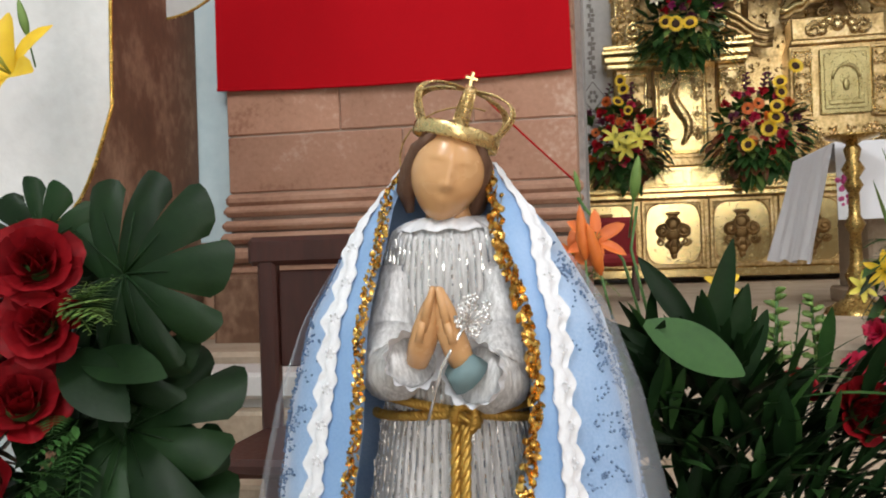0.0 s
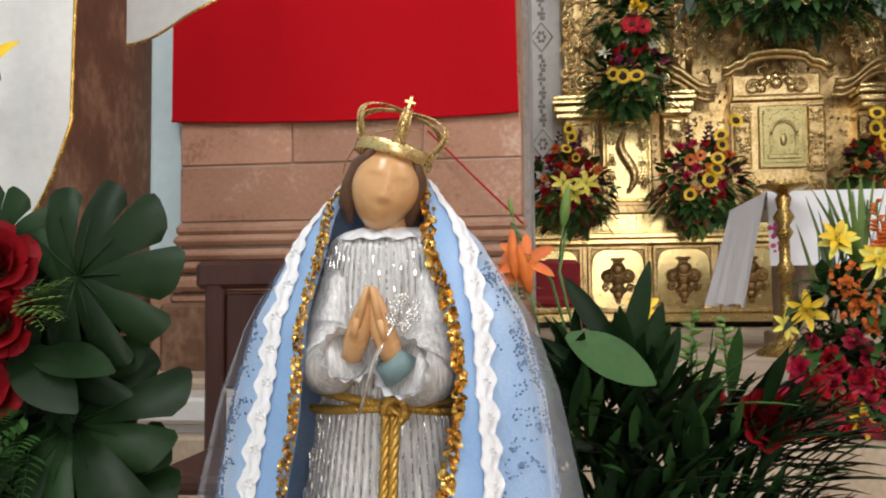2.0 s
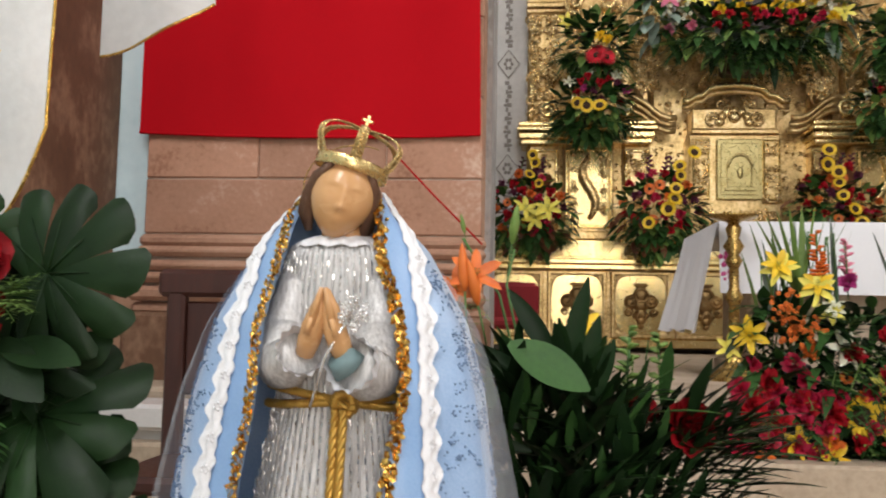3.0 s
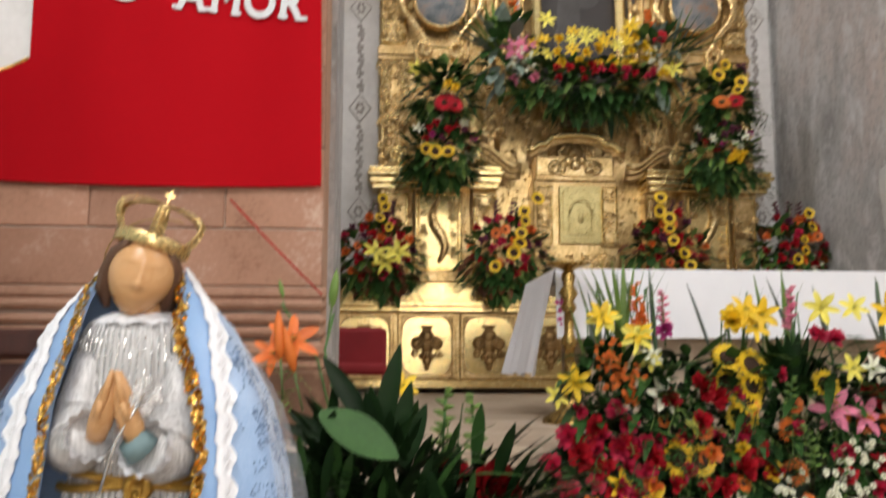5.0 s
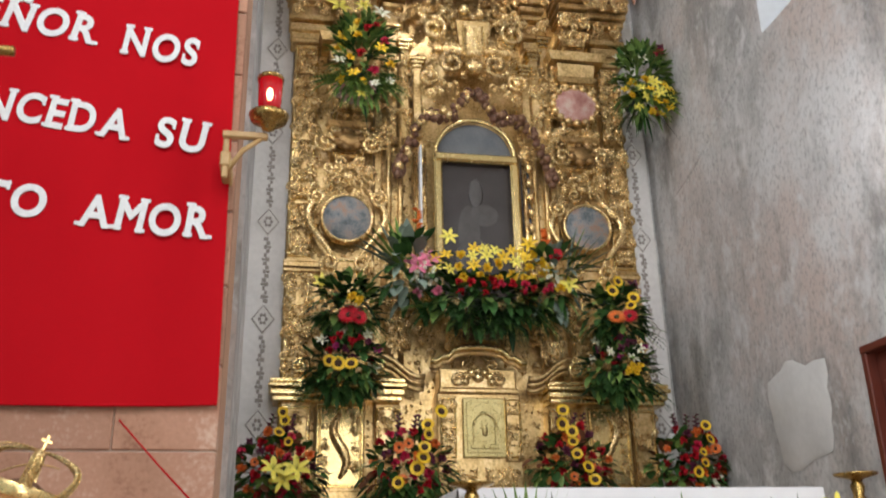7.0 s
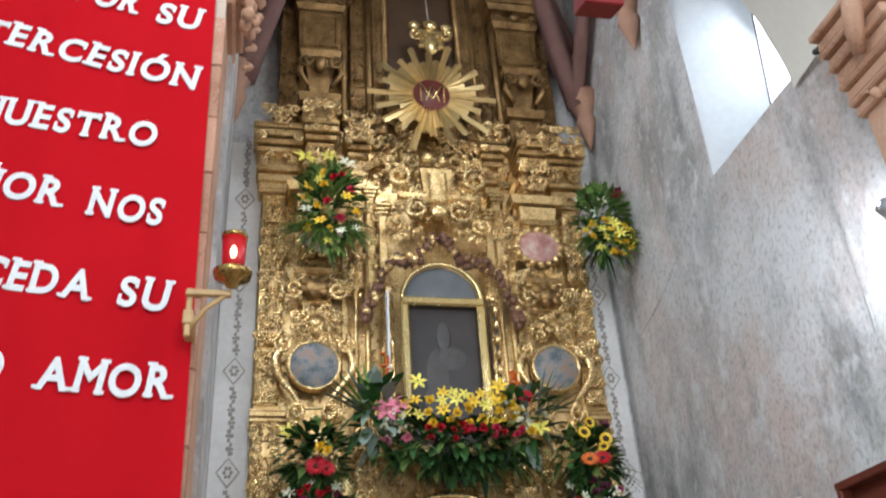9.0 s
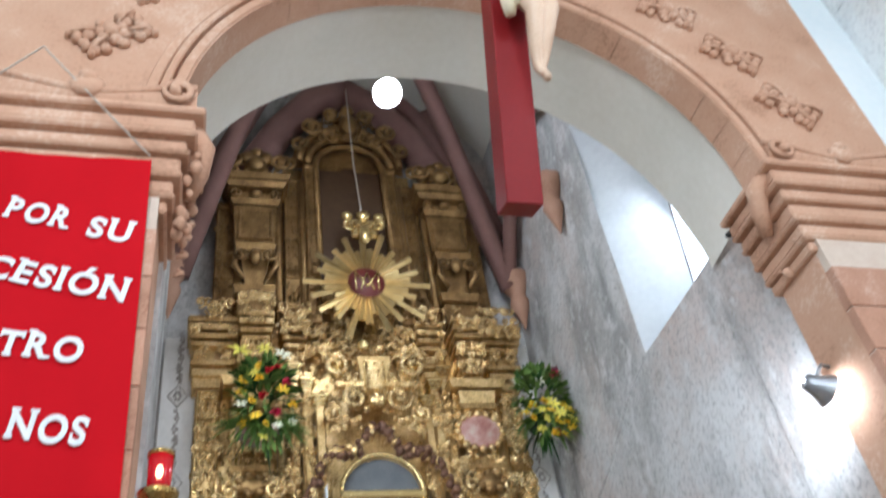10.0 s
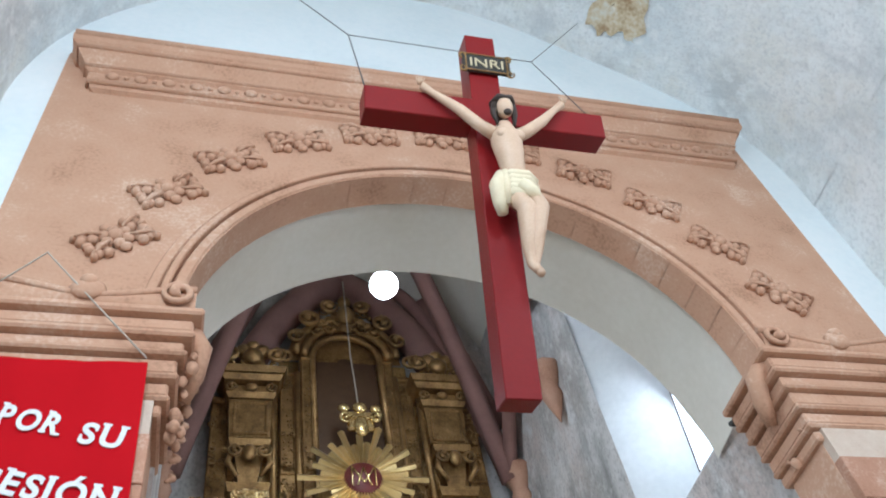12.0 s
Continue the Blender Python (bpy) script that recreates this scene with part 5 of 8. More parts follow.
# sunburst monogram hung before the altarpiece
SB = Vector((2.44, 9.5, 9.45))
RAY = mat("pale gilt wood", [(0.45, 0.31, 0.12), (0.72, 0.55, 0.26)], 6, 0.35, metal=0.75, bump=0.1, obj_random=0.35)
sunburst = thing("sunburst_ornament", "gilt wooden sunburst with red monogram, hung on a cord", "sunburst", at=Matrix.Translation(SB))
g = Geo()
r = random.Random(12)
for k in range(40):
    a = math.tau * k / 40
    L = (0.98, 0.66, 0.82, 0.6)[k % 4] * r.uniform(0.9, 1.08)
    ca, sa = math.cos(a), math.sin(a)
    w = 0.055
    g = Geo()
    g.add([(0.2 * ca - w * 0.6 * sa, 0, 0.2 * sa + w * 0.6 * ca), (0.2 * ca + w * 0.6 * sa, 0, 0.2 * sa - w * 0.6 * ca), (L * ca + w * sa, -0.02, L * sa - w * ca), (L * ca - w * sa, -0.02, L * sa + w * ca),
           (0.2 * ca, -0.05, 0.2 * sa), (L * ca, -0.06, L * sa)], [(0, 4, 5, 3), (4, 1, 2, 5), (0, 3, 2, 1), (3, 5, 2)], 0, False)
    part("ray", g, RAY, sunburst)
part("disc", Geo().lathe([(0.0, 0.08), (0.24, 0.07), (0.29, 0.03), (0.3, -0.02)], 28, 0, pose(0, 0, 0, 90)), mat("dark red disc", [(0.1, 0.015, 0.012), (0.2, 0.03, 0.025)], 8, 0.4, bump=0.1), sunburst, "dark red disc")
g = Geo()
for a, b in (((-0.17, 0.16), (-0.17, -0.17)), ((-0.17, 0.16), (0.0, -0.12)), ((0.0, -0.12), (0.17, 0.16)), ((0.17, 0.16), (0.17, -0.17)), ((-0.1, -0.17), (0.0, 0.14)), ((0.0, 0.14), (0.1, -0.17))):
    g.tube([(a[0], -0.09, a[1]), (b[0], -0.09, b[1])], 0.016, 5)
part("monogram", g, GOLD_BRIGHT, sunburst, "gilt interlaced monogram strokes")
g = Geo()
g.box((0.04, -0.02, 1.0), (0.42, 0.1, 0.2), 0, 0.03).box((0.04, -0.02, 1.2), (0.6, 0.08, 0.16), 0, 0.03)
for sx in (-1, 1):
    g.scroll((0.04 + sx * 0.24, -0.06, 1.12), 0.12, 1.4, 0.5, sx, 0.03, 0, 0.04)
    g.blob((0.04 + sx * 0.25, -0.05, 1.33), (0.1, 0.05, 0.08))
g.blob((0.04, -0.06, 0.96), (0.12, 0.07, 0.2))
g.blob((0.04, -0.06, 1.34), (0.12, 0.06, 0.1))
part("scroll_crown", g, GOLD_BRIGHT, sunburst, "bright gilt scrolled crown")
part("cord", Geo().tube([(0.04, 0, 1.3), (-0.02, 0, 2.6), (-0.06, -0.1, 4.4)], 0.014, 5), CORD, sunburst, "pale hanging cord")

# small carved leaves and curls over the whole gilt front
from mathutils.bvhtree import BVHTree
vs, fs, keep = [], [], []
for ob in altarpiece.children_recursive:
    mw = ob.matrix_basis if ob.parent is altarpiece else ob.parent.matrix_basis @ ob.matrix_basis
    n0 = len(vs)
    vs += [mw @ v.co for v in ob.data.vertices]
    for p in ob.data.polygons:
        fs.append([n0 + q for q in p.vertices])
        keep.append(ob.name.split(".")[0] in ("back_board", "pilaster", "entablature_beam", "upper_pilaster"))
tree = BVHTree.FromPolygons(vs, fs)
r = random.Random(77)
fine = {"carved_leaves": Geo(), "shaded_carved_leaves": Geo()}
for i in range(66):
    for j in range(120):
        x, z = 0.1 + 4.7 * (i + r.uniform(0.2, 0.8)) / 66, 2.35 + 9.2 * (j + r.uniform(0.2, 0.8)) / 120
        hit, nrm, idx, dist = tree.ray_cast(Vector((x, 8.3, z)), Vector((0, 1, 0)))
        if hit is None or not keep[idx] or abs(nrm.y) < 0.8 or r.random() < 0.45:
            continue
        g = fine["shaded_carved_leaves" if z > 9.2 else "carved_leaves"]
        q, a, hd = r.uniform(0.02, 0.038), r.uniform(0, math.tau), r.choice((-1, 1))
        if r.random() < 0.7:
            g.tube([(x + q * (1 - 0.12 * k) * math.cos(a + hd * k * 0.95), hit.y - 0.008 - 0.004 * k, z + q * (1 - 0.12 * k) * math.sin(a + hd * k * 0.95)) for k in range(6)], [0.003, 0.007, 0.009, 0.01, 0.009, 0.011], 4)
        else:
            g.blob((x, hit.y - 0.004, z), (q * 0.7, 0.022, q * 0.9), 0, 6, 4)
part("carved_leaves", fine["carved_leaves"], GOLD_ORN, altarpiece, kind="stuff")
# leaves of the upper stage take the gold darkened for shade
part("carved_leaves", fine["shaded_carved_leaves"], GOLD_SHADED, altarpiece, kind="stuff")

# ---- lamps ----
lamp = thing("chancel_lamp", "bright white lamp hanging under the chancel vault", "lamp", at=pose(2.43, 7.0, 10.8))
part("lens", Geo().blob((0, 0, 0), (0.2, 0.2, 0.2), 0, 20, 12), BULB, lamp, "glowing white globe")
part("stem", Geo().tube([(0, 0, 0.19), (0, 0, 3.9)], 0.02, 6), METAL, lamp)
flood = thing("floodlight", "grey metal floodlight lit beside the chancel wall", "floodlight", at=pose(4.8, 4.5, 4.47))
part("housing", Geo().lathe([(0.02, 0.14), (0.06, 0.13), (0.08, 0.05), (0.13, -0.04), (0.135, -0.06)], 16, 0, pose(0, 0, 0, 0, -62, 0)), METAL, flood)
part("lens", Geo().lathe([(0.0, -0.055), (0.125, -0.055)], 16, 0, pose(0, 0, 0, 0, -62, 0)), BULB, flood)
part("bracket", Geo().tube([(0.0, 0, 0.1), (0.08, -0.02, 0.2), (0.26, 0.05, 0.22)], 0.018, 6), METAL, flood)
fl = bpy.data.lights.new("floodlight_beam", "SPOT")
fl.energy, fl.spot_size, fl.spot_blend, fl.shadow_soft_size, fl.color = 95, radians(130), 1.0, 0.1, (0.92, 0.96, 1.0)
new("floodlight_beam", fl).matrix_world = look((4.6, 4.62, 4.42), (5.2, 5.5, 4.6))
sanctuary = thing("sanctuary_lamp", "red glass sanctuary lamp on an ochre wall bracket", "lamp", at=pose(0.03, 3.72, 3.28))
part("dish", Geo().lathe([(0.0, -0.06), (0.03, -0.05), (0.04, -0.02), (0.09, 0.0), (0.1, 0.03), (0.085, 0.035), (0.0, 0.03)], 20), BRASS, sanctuary, "brown metal dish")
part("rim", Geo().lathe([(0.056, 0.225), (0.066, 0.225), (0.067, 0.245), (0.056, 0.247)], 20), BRASS, sanctuary, "dark metal rim")
glass = part("red_glass", Geo().lathe([(0.0, 0.035), (0.05, 0.04), (0.058, 0.1), (0.062, 0.235), (0.054, 0.235), (0.05, 0.06), (0.0, 0.055)], 20), RED_GLASS, sanctuary, "glowing red glass cup")
part("flame", Geo().blob((0, -0.05, 0.12), (0.02, 0.02, 0.04)), FLAME, glass)
g = Geo().box((-0.11, 0.04, -0.07), (0.22, 0.035, 0.035), 0, 0.006).box((-0.2, 0.06, -0.17), (0.03, 0.035, 0.26), 0, 0.006).tube([(-0.03, 0.04, -0.08), (-0.12, 0.05, -0.15), (-0.19, 0.06, -0.26)], 0.013, 6)
g.box((-0.2, 0.17, -0.2), (0.05, 0.27, 0.08), 0, 0.008)
part("bracket", g, mat("ochre painted wood", [(0.4, 0.24, 0.09), (0.55, 0.36, 0.16)], 12, 0.55, bump=0.15), sanctuary, "ochre wooden bracket")
gl = bpy.data.lights.new("sanctuary_flame", "POINT")
gl.energy, gl.color, gl.shadow_soft_size = 0.5, (1, 0.15, 0.1), 0.03
new("sanctuary_flame", gl).location = (0.03, 3.72, 3.55)
bl = bpy.data.lights.new("chancel_lamp_light", "POINT")
bl.energy, bl.color, bl.shadow_soft_size = 120, (0.9, 0.95, 1.0), 0.25
new("chancel_lamp_light", bl).location = (2.43, 6.6, 10.6)
cam_box = thing("wall_speaker", "small black device on the plaster wall", "device", at=pose(5.0, 4.87, 6.45))
part("body", Geo().box((0, 0, 0), (0.08, 0.1, 0.08), 0, 0.02).blob((-0.05, 0.02, -0.02), (0.03, 0.03, 0.03)), BLACK, cam_box)

# ---- banner with letters ----
banner = thing("red_banner", "red cloth banner with white letters, hung on the pier", "banner")
def ban(u, v):
    x0, x1 = -1.83, -0.14 - 0.07 * v
    return (x0 + (x1 - x0) * u, 3.975 + 0.008 * math.sin(u * 9 + v * 2) * (1 - 0.5 * v) + 0.003 * math.sin(u * 31 + 3 * v) - 0.04 * max(0.0, (v - 0.88) / 0.12), 1.925 + 3.955 * v - 0.02 * math.sin(u * 3.1) - 0.012 * u)
g = Geo().grid(ban, 60, 40)
g.grid(lambda u, v: tuple(Vector(ban(u, v)) + Vector((0, 0.006, 0))), 60, 40)
g.tube([tuple(Vector(ban(i / 40, 0)) + Vector((0, 0.0, 0.004))) for i in range(41)], 0.008, 6)
part("cloth", g, CLOTH_RED, banner)


def word(text, right, left, z, h, y, parent, material, depth=0.008, bold=0.03, name="letters", mx=None):
    cu = bpy.data.curves.new("letters", "FONT")
    cu.body, cu.size, cu.extrude, cu.bevel_depth, cu.bevel_resolution, cu.align_x = text, 1.0, 0.04, bold, 0, "LEFT"
    tmp = new("tmp", cu)
    bpy.context.view_layer.update()
    me = bpy.data.meshes.new_from_object(tmp.evaluated_get(bpy.context.evaluated_depsgraph_get()))
    bpy.data.objects.remove(tmp)
    for p in me.polygons:
        p.use_smooth = False
    xs = [v.co.x for v in me.vertices]
    ys = [v.co.y for v in me.vertices]
    sx = (right - left) / (max(xs) - min(xs))
    cap = 0.73
    sy = h / cap
    me.transform(Matrix.Translation((left, y, z)) @ pose(0, 0, 0, 90) @ Matrix.Diagonal((sx, sy, depth / 0.04, 1)) @ Matrix.Translation((-min(xs), 0, 0)))
    me.materials.append(material)
    ob = part(name, me, None, parent)
    if mx is not None:
        ob.matrix_basis = mx
    return ob


# serifs of each letter: share of its width, 0 foot or 1 head
SERIF = {"A": ((0.06, 0), (0.94, 0)), "M": ((0.08, 0), (0.92, 0), (0.1, 1), (0.9, 1)), "N": ((0.12, 0), (0.12, 1), (0.88, 1)), "Ñ": ((0.12, 0), (0.12, 0.78), (0.88, 0.78)), "R": ((0.14, 0), (0.95, 0), (0.1, 1)),
         "T": ((0.5, 0),), "U": ((0.1, 1), (0.9, 1)), "E": ((0.1, 0), (0.1, 1)), "P": ((0.16, 0), (0.1, 1)), "I": ((0.5, 0), (0.5, 1)), "D": ((0.1, 0), (0.1, 1))}


def glyph(ch):
    """A bold cut-out letter with slab serifs, lying in x-y with its foot at 0."""
    cu = bpy.data.curves.new("letters", "FONT")
    cu.body, cu.size, cu.extrude, cu.bevel_depth, cu.bevel_resolution, cu.offset = ch, 1.0, 0.04, 0.032 if ch in "MNÑ" else 0.018, 0, 0.0 if ch in "MNÑ" else 0.014
    tmp = new("tmp", cu)
    bpy.context.view_layer.update()
    me = bpy.data.meshes.new_from_object(tmp.evaluated_get(bpy.context.evaluated_depsgraph_get()))
    bpy.data.objects.remove(tmp)
    x0, x1 = min(v.co.x for v in me.vertices), max(v.co.x for v in me.vertices)
    g = Geo()
    g.add([(v.co.x - x0, v.co.y, v.co.z) for v in me.vertices], [tuple(p.vertices) for p in me.polygons], 0, False)
    w = x1 - x0
    for fx, fz in SERIF.get(ch, ()):
        g.box((w * fx, 0.03 + (0.70 if fz == 1 else 0.67 if fz else 0.0), 0.0), (0.25, 0.085, 0.104), 0, 0.015)
    if ch in "TCS":
        for fx, z in {"T": ((0.03, 0.62), (0.97, 0.62)), "C": ((0.95, 0.56),), "S": ((0.9, 0.56), (0.1, 0.16))}[ch]:
            g.box((w * fx, z, 0.0), (0.08, 0.22, 0.104), 0, 0.015)
    return g, w


rl = random.Random(44)
for text, left, zl, right, zr in (("QUE", -1.66, 5.48, -1.2, 5.37), ("POR", -1.04, 5.31, -0.67, 5.22), ("SU", -0.55, 5.18, -0.29, 5.13), ("INTERCESIÓN", -1.74, 4.97, -0.27, 4.66), ("NUESTRO", -1.43, 4.34, -0.46, 4.23),
                                  ("SEÑOR", -1.6, 3.92, -0.9, 3.79), ("NOS", -0.76, 3.765, -0.375, 3.71), ("CONCEDA", -1.7, 3.38, -0.68, 3.255), ("SU", -0.545, 3.23, -0.3, 3.2), ("SANTO", -1.8, 2.89, -1.02, 2.8), ("AMOR", -0.86, 2.78, -0.24, 2.73)):
    made = [glyph(ch) for ch in text]
    gap = 0.12
    total = sum(w for _, w in made) + gap * (len(made) - 1)
    sx, sy = (right - left) / total, 0.168 / 0.73
    slope = math.atan2(zl - zr, right - left)
    x = 0.0
    for gl_, w in made:
        dx = x * sx
        m4 = pose(left + dx, 3.963, zl - dx * math.tan(slope) + rl.uniform(-0.006, 0.006), 0, math.degrees(slope) + rl.uniform(-2.5, 2.5), 0) @ pose(0, 0, 0, 90) @ Matrix.Diagonal((sx, sy, 0.07, 1))
        part("letter", gl_, LETTER, banner, m=m4)
        x += w + gap
part("hanging_cord", Geo().tube([(-1.75, 3.9, 5.88), (-1.0, 3.72, 6.72), (-0.22, 3.9, 5.87)], 0.008, 5), CORD, banner, "pale hanging cord")

# ---- altar table ----
altar = thing("altar_table", "stone altar block under a white cloth", "altar")
part("base", Geo().box((2.45, 5.75, 1.1), (2.0, 0.7, 0.76), 0, 0.02).box((2.45, 5.75, 0.77), (2.1, 0.8, 0.1), 0, 0.015), STEP, altar)
part("slab", Geo().box((2.45, 5.75, 1.6), (2.4, 1.05, 0.08), 0, 0.012), MARBLE, altar)
ax0, ax1, ay0, ay1, az = 1.235, 3.675, 5.2, 6.3, 1.648
g = Geo()
g.box(((ax0 + ax1) / 2, (ay0 + ay1) / 2, az), (ax1 - ax0, ay1 - ay0, 0.012), 0, 0.005)
def fold(a, amp=0.012):
    return amp * (math.sin(a * 13) + 0.6 * math.sin(a * 29 + 1))
g.grid(lambda u, v: (ax0 + (ax1 - ax0) * u, ay0 - 0.004 - 0.02 * v - fold(u * 6) * v, az + 0.004 - 0.43 * v), 60, 8)
g.grid(lambda u, v: (ax0 - 0.004 - 0.12 * v - fold(u * 1.6 + 2, 0.022) * v - 0.05 * v * u, ay0 + (ay1 - ay0) * u, az + 0.004 - (0.66 + 0.012 * math.sin(u * 17)) * v), 40, 8)
g.grid(lambda u, v: (ax1 + 0.004 + 0.05 * v + fold(u * 3, 0.03) * v, ay0 + (ay1 - ay0) * u, az + 0.004 - 0.6 * v), 30, 8)
cl = tagged(part("altar_cloth", g, WHITE_CLOTH), "white linen altar cloth with pink embroidery, hanging over the edges", "altar cloth")
g = Geo()
r = random.Random(3)
for k in range(22):
    g.blob((ax0 + 0.04 + r.uniform(-0.035, 0.045), ay0 - 0.02, az - 0.26 + r.uniform(-0.09, 0.08)), (0.016, 0.008, 0.016), 0, 6, 4)
part("embroidery", g, PINK_THREAD, cl, "pink embroidered grapes")


def candle_stand(x, y, top):
    t = thing("candle_stand", "turned brass candle stand beside the altar", "candle stand", "altar candle stands", at=pose(x, y, DAIS))
    h = top - DAIS
    prof = [(0.17, 0.0), (0.16, 0.03), (0.07, 0.08), (0.04, 0.14), (0.06, 0.2), (0.035, 0.26), (0.03, h * 0.45), (0.055, h * 0.5), (0.03, h * 0.55), (0.028, h * 0.68), (0.05, h * 0.72), (0.03, h * 0.76), (0.06, h * 0.81), (0.032, h * 0.86), (0.045, h * 0.92), (0.03, h * 0.95)]
    part("stem", Geo().lathe(prof, 18), BRASS, t)
    part("dish", Geo().lathe([(0.03, h * 0.95), (0.05, h * 0.965), (0.13, h * 0.985), (0.14, h), (0.125, h), (0.05, h * 0.98), (0.0, h * 0.98)], 20), BRASS, t)


candle_stand(1.27, 4.98, 1.66)
candle_stand(3.86, 5.1, 1.73)

# chairs
chair = thing("wooden_chair", "dark red-brown wooden chair with a tall framed back", "chair", at=pose(-0.8, 2.62, 0.36))
for x in (-0.25, 0.25):
    part("back_post", Geo().box((x, 0, 0.4), (0.06, 0.05, 0.8), 0, 0.01), WOOD, chair)
    part("leg", Geo().box((x, -0.42, 0.04), (0.05, 0.05, 0.8), 0, 0.01, Matrix.Translation((0, 0, -0.02))), WOOD, chair, m=Matrix.Diagonal((1, 1, 0.5, 1)))
part("top_rail", Geo().box((0, 0, 0.77), (0.62, 0.06, 0.09), 0, 0.015), WOOD, chair)
part("back_panel", Geo().box((0, 0.01, 0.56), (0.44, 0.02, 0.3), 0, 0.006), WOOD, chair)
part("seat", Geo().box((0, -0.2, 0.2), (0.56, 0.5, 0.05), 0, 0.015), WOOD, chair)
red = thing("upholstered_chair", "low chair with dark red upholstered back", "chair", at=pose(-0.02, 7.0, DAIS))
part("backrest", Geo().box((0, 0, 0.45), (0.44, 0.09, 0.36), 0, 0.035), RED_UPH, red)
part("seat", Geo().box((0, -0.24, 0.3), (0.46, 0.46, 0.09), 0, 0.03), RED_UPH, red)
for x in (-0.2, 0.2):
    for y in (0.0, -0.42):
        part("leg", Geo().box((x, y, 0.13), (0.04, 0.04, 0.26), 0, 0.006), WOOD, red)

# ---- hanging crucifix ----
crux_m = Matrix(((1, 0, 0, 2.208), (0, 0.94046, -0.3399, 3.45), (0, 0.3399, 0.94046, 5.173), (0, 0, 0, 1)))
cross = thing("hanging_cross", "large red wooden cross hung leaning forward on wires", "cross", at=crux_m)
part("upright", Geo().box((0, 0.11, 1.72), (0.26, 0.22, 3.4), 0, 0.008), CROSS_RED, cross)
part("crossbeam", Geo().box((0, 0.112, 2.55), (2.04, 0.222, 0.25), 0, 0.008), CROSS_RED, cross)
plaque = part("plaque", Geo().box((0.02, -0.03, 3.05), (0.42, 0.03, 0.2), 0, 0.008), BLACK, cross, "black plaque with gilt frame")
g = Geo()
for x, z, sx, sz in ((0.02, 3.14, 0.36, 0.012), (0.02, 2.96, 0.36, 0.012), (-0.16, 3.05, 0.012, 0.19), (0.2, 3.05, 0.012, 0.19)):
    g.box((x, -0.048, z), (sx, 0.01, sz), 0, 0.003)
for sx in (-1, 1):
    for sz in (-1, 1):
        g.scroll((0.02 + sx * 0.2, -0.03, 3.05 + sz * 0.08), 0.045, 1.2, 0.5, sx * sz, 0.012, 0, 0.01)
part("plaque_frame", g, BRONZE_ORN, plaque)
word("INRI", 0.165, -0.125, 3.0, 0.1, -0.05, plaque, mat("pale gilt letters", [(0.5, 0.42, 0.26), (0.62, 0.54, 0.36)], 20, 0.5), 0.004, 0.0)
g = Geo()
inv = crux_m.inverted()
for pts in (((1.32, 4.2, 8.0), (1.47, 3.7, 11.44), (0.9, 3.7, 12.35), (0.2, 3.6, 12.9)), ((3.2, 4.2, 8.0), (3.82, 3.7, 11.42), (5.14, 3.7, 13.4)), ((1.47, 3.7, 11.44), (3.82, 3.7, 11.42))):
    q = [inv @ Vector(p) for p in pts]
    if len(q) > 2:
        q[0] = Vector((-0.98 if pts[1][0] < 2 else 1.0, 0.1, 2.675))
    g.tube(q, 0.007, 4)
part("wire", g, WIRE, cross, "thin dark hanging wires")
# plain carved figure
g = Geo()
fx = 0.1
def limb(pts, rs, m=0, seg=9):
    g.tube(pts, rs, seg, m)
limb([(fx, -0.13, 1.62), (fx - 0.02, -0.16, 1.78), (fx - 0.04, -0.18, 1.95), (fx - 0.05, -0.17, 2.1), (fx - 0.05, -0.15, 2.19), (fx - 0.05, -0.18, 2.28)], [0.105, 0.088, 0.11, 0.125, 0.1, 0.045], 0, 14)
for sx in (-1, 1):
    g.blob((fx - 0.04 + sx * 0.055, -0.25, 2.1), (0.06, 0.035, 0.05), 0, 10, 6)
    for k in range(3):
        g.blob((fx - 0.03 + sx * 0.03, -0.255 + 0.012 * k, 2.0 - 0.07 * k), (0.028, 0.016, 0.03), 0, 8, 5)
limb([(fx - 0.13, -0.15, 2.17), (fx - 0.24, -0.12, 2.28), (fx - 0.38, -0.09, 2.45), (fx - 0.58, -0.04, 2.64), (fx - 0.66, -0.04, 2.7)], [0.058, 0.052, 0.045, 0.03, 0.036], 0, 10)
limb([(fx + 0.04, -0.15, 2.17), (fx + 0.16, -0.12, 2.27), (fx + 0.32, -0.09, 2.43), (fx + 0.47, -0.04, 2.62), (fx + 0.54, -0.04, 2.69)], [0.058, 0.052, 0.045, 0.03, 0.036], 0, 10)
for hx, sg in ((fx - 0.68, -1), (fx + 0.56, 1)):
    for k in range(4):
        g.tube([(hx, -0.04, 2.71), (hx + sg * (0.03 - 0.025 * k), -0.07, 2.77 - 0.008 * abs(k - 1.5))], [0.014, 0.006], 5, 0)
limb([(fx - 0.06, -0.13, 1.62), (fx - 0.0, -0.26, 1.4), (fx + 0.01, -0.17, 1.12), (fx + 0.02, -0.16, 0.98), (fx + 0.02, -0.25, 0.88)], [0.09, 0.075, 0.052, 0.035, 0.032])
limb([(fx + 0.08, -0.13, 1.62), (fx + 0.1, -0.26, 1.42), (fx + 0.07, -0.17, 1.13), (fx + 0.045, -0.15, 0.98), (fx + 0.045, -0.24, 0.86)], [0.09, 0.075, 0.052, 0.035, 0.032])
hx = fx - 0.055
g.blob((hx, -0.235, 2.38), (0.066, 0.07, 0.095), 0, 14, 9)
g.blob((hx, -0.155, 2.43), (0.088, 0.085, 0.1), 2, 14, 9)
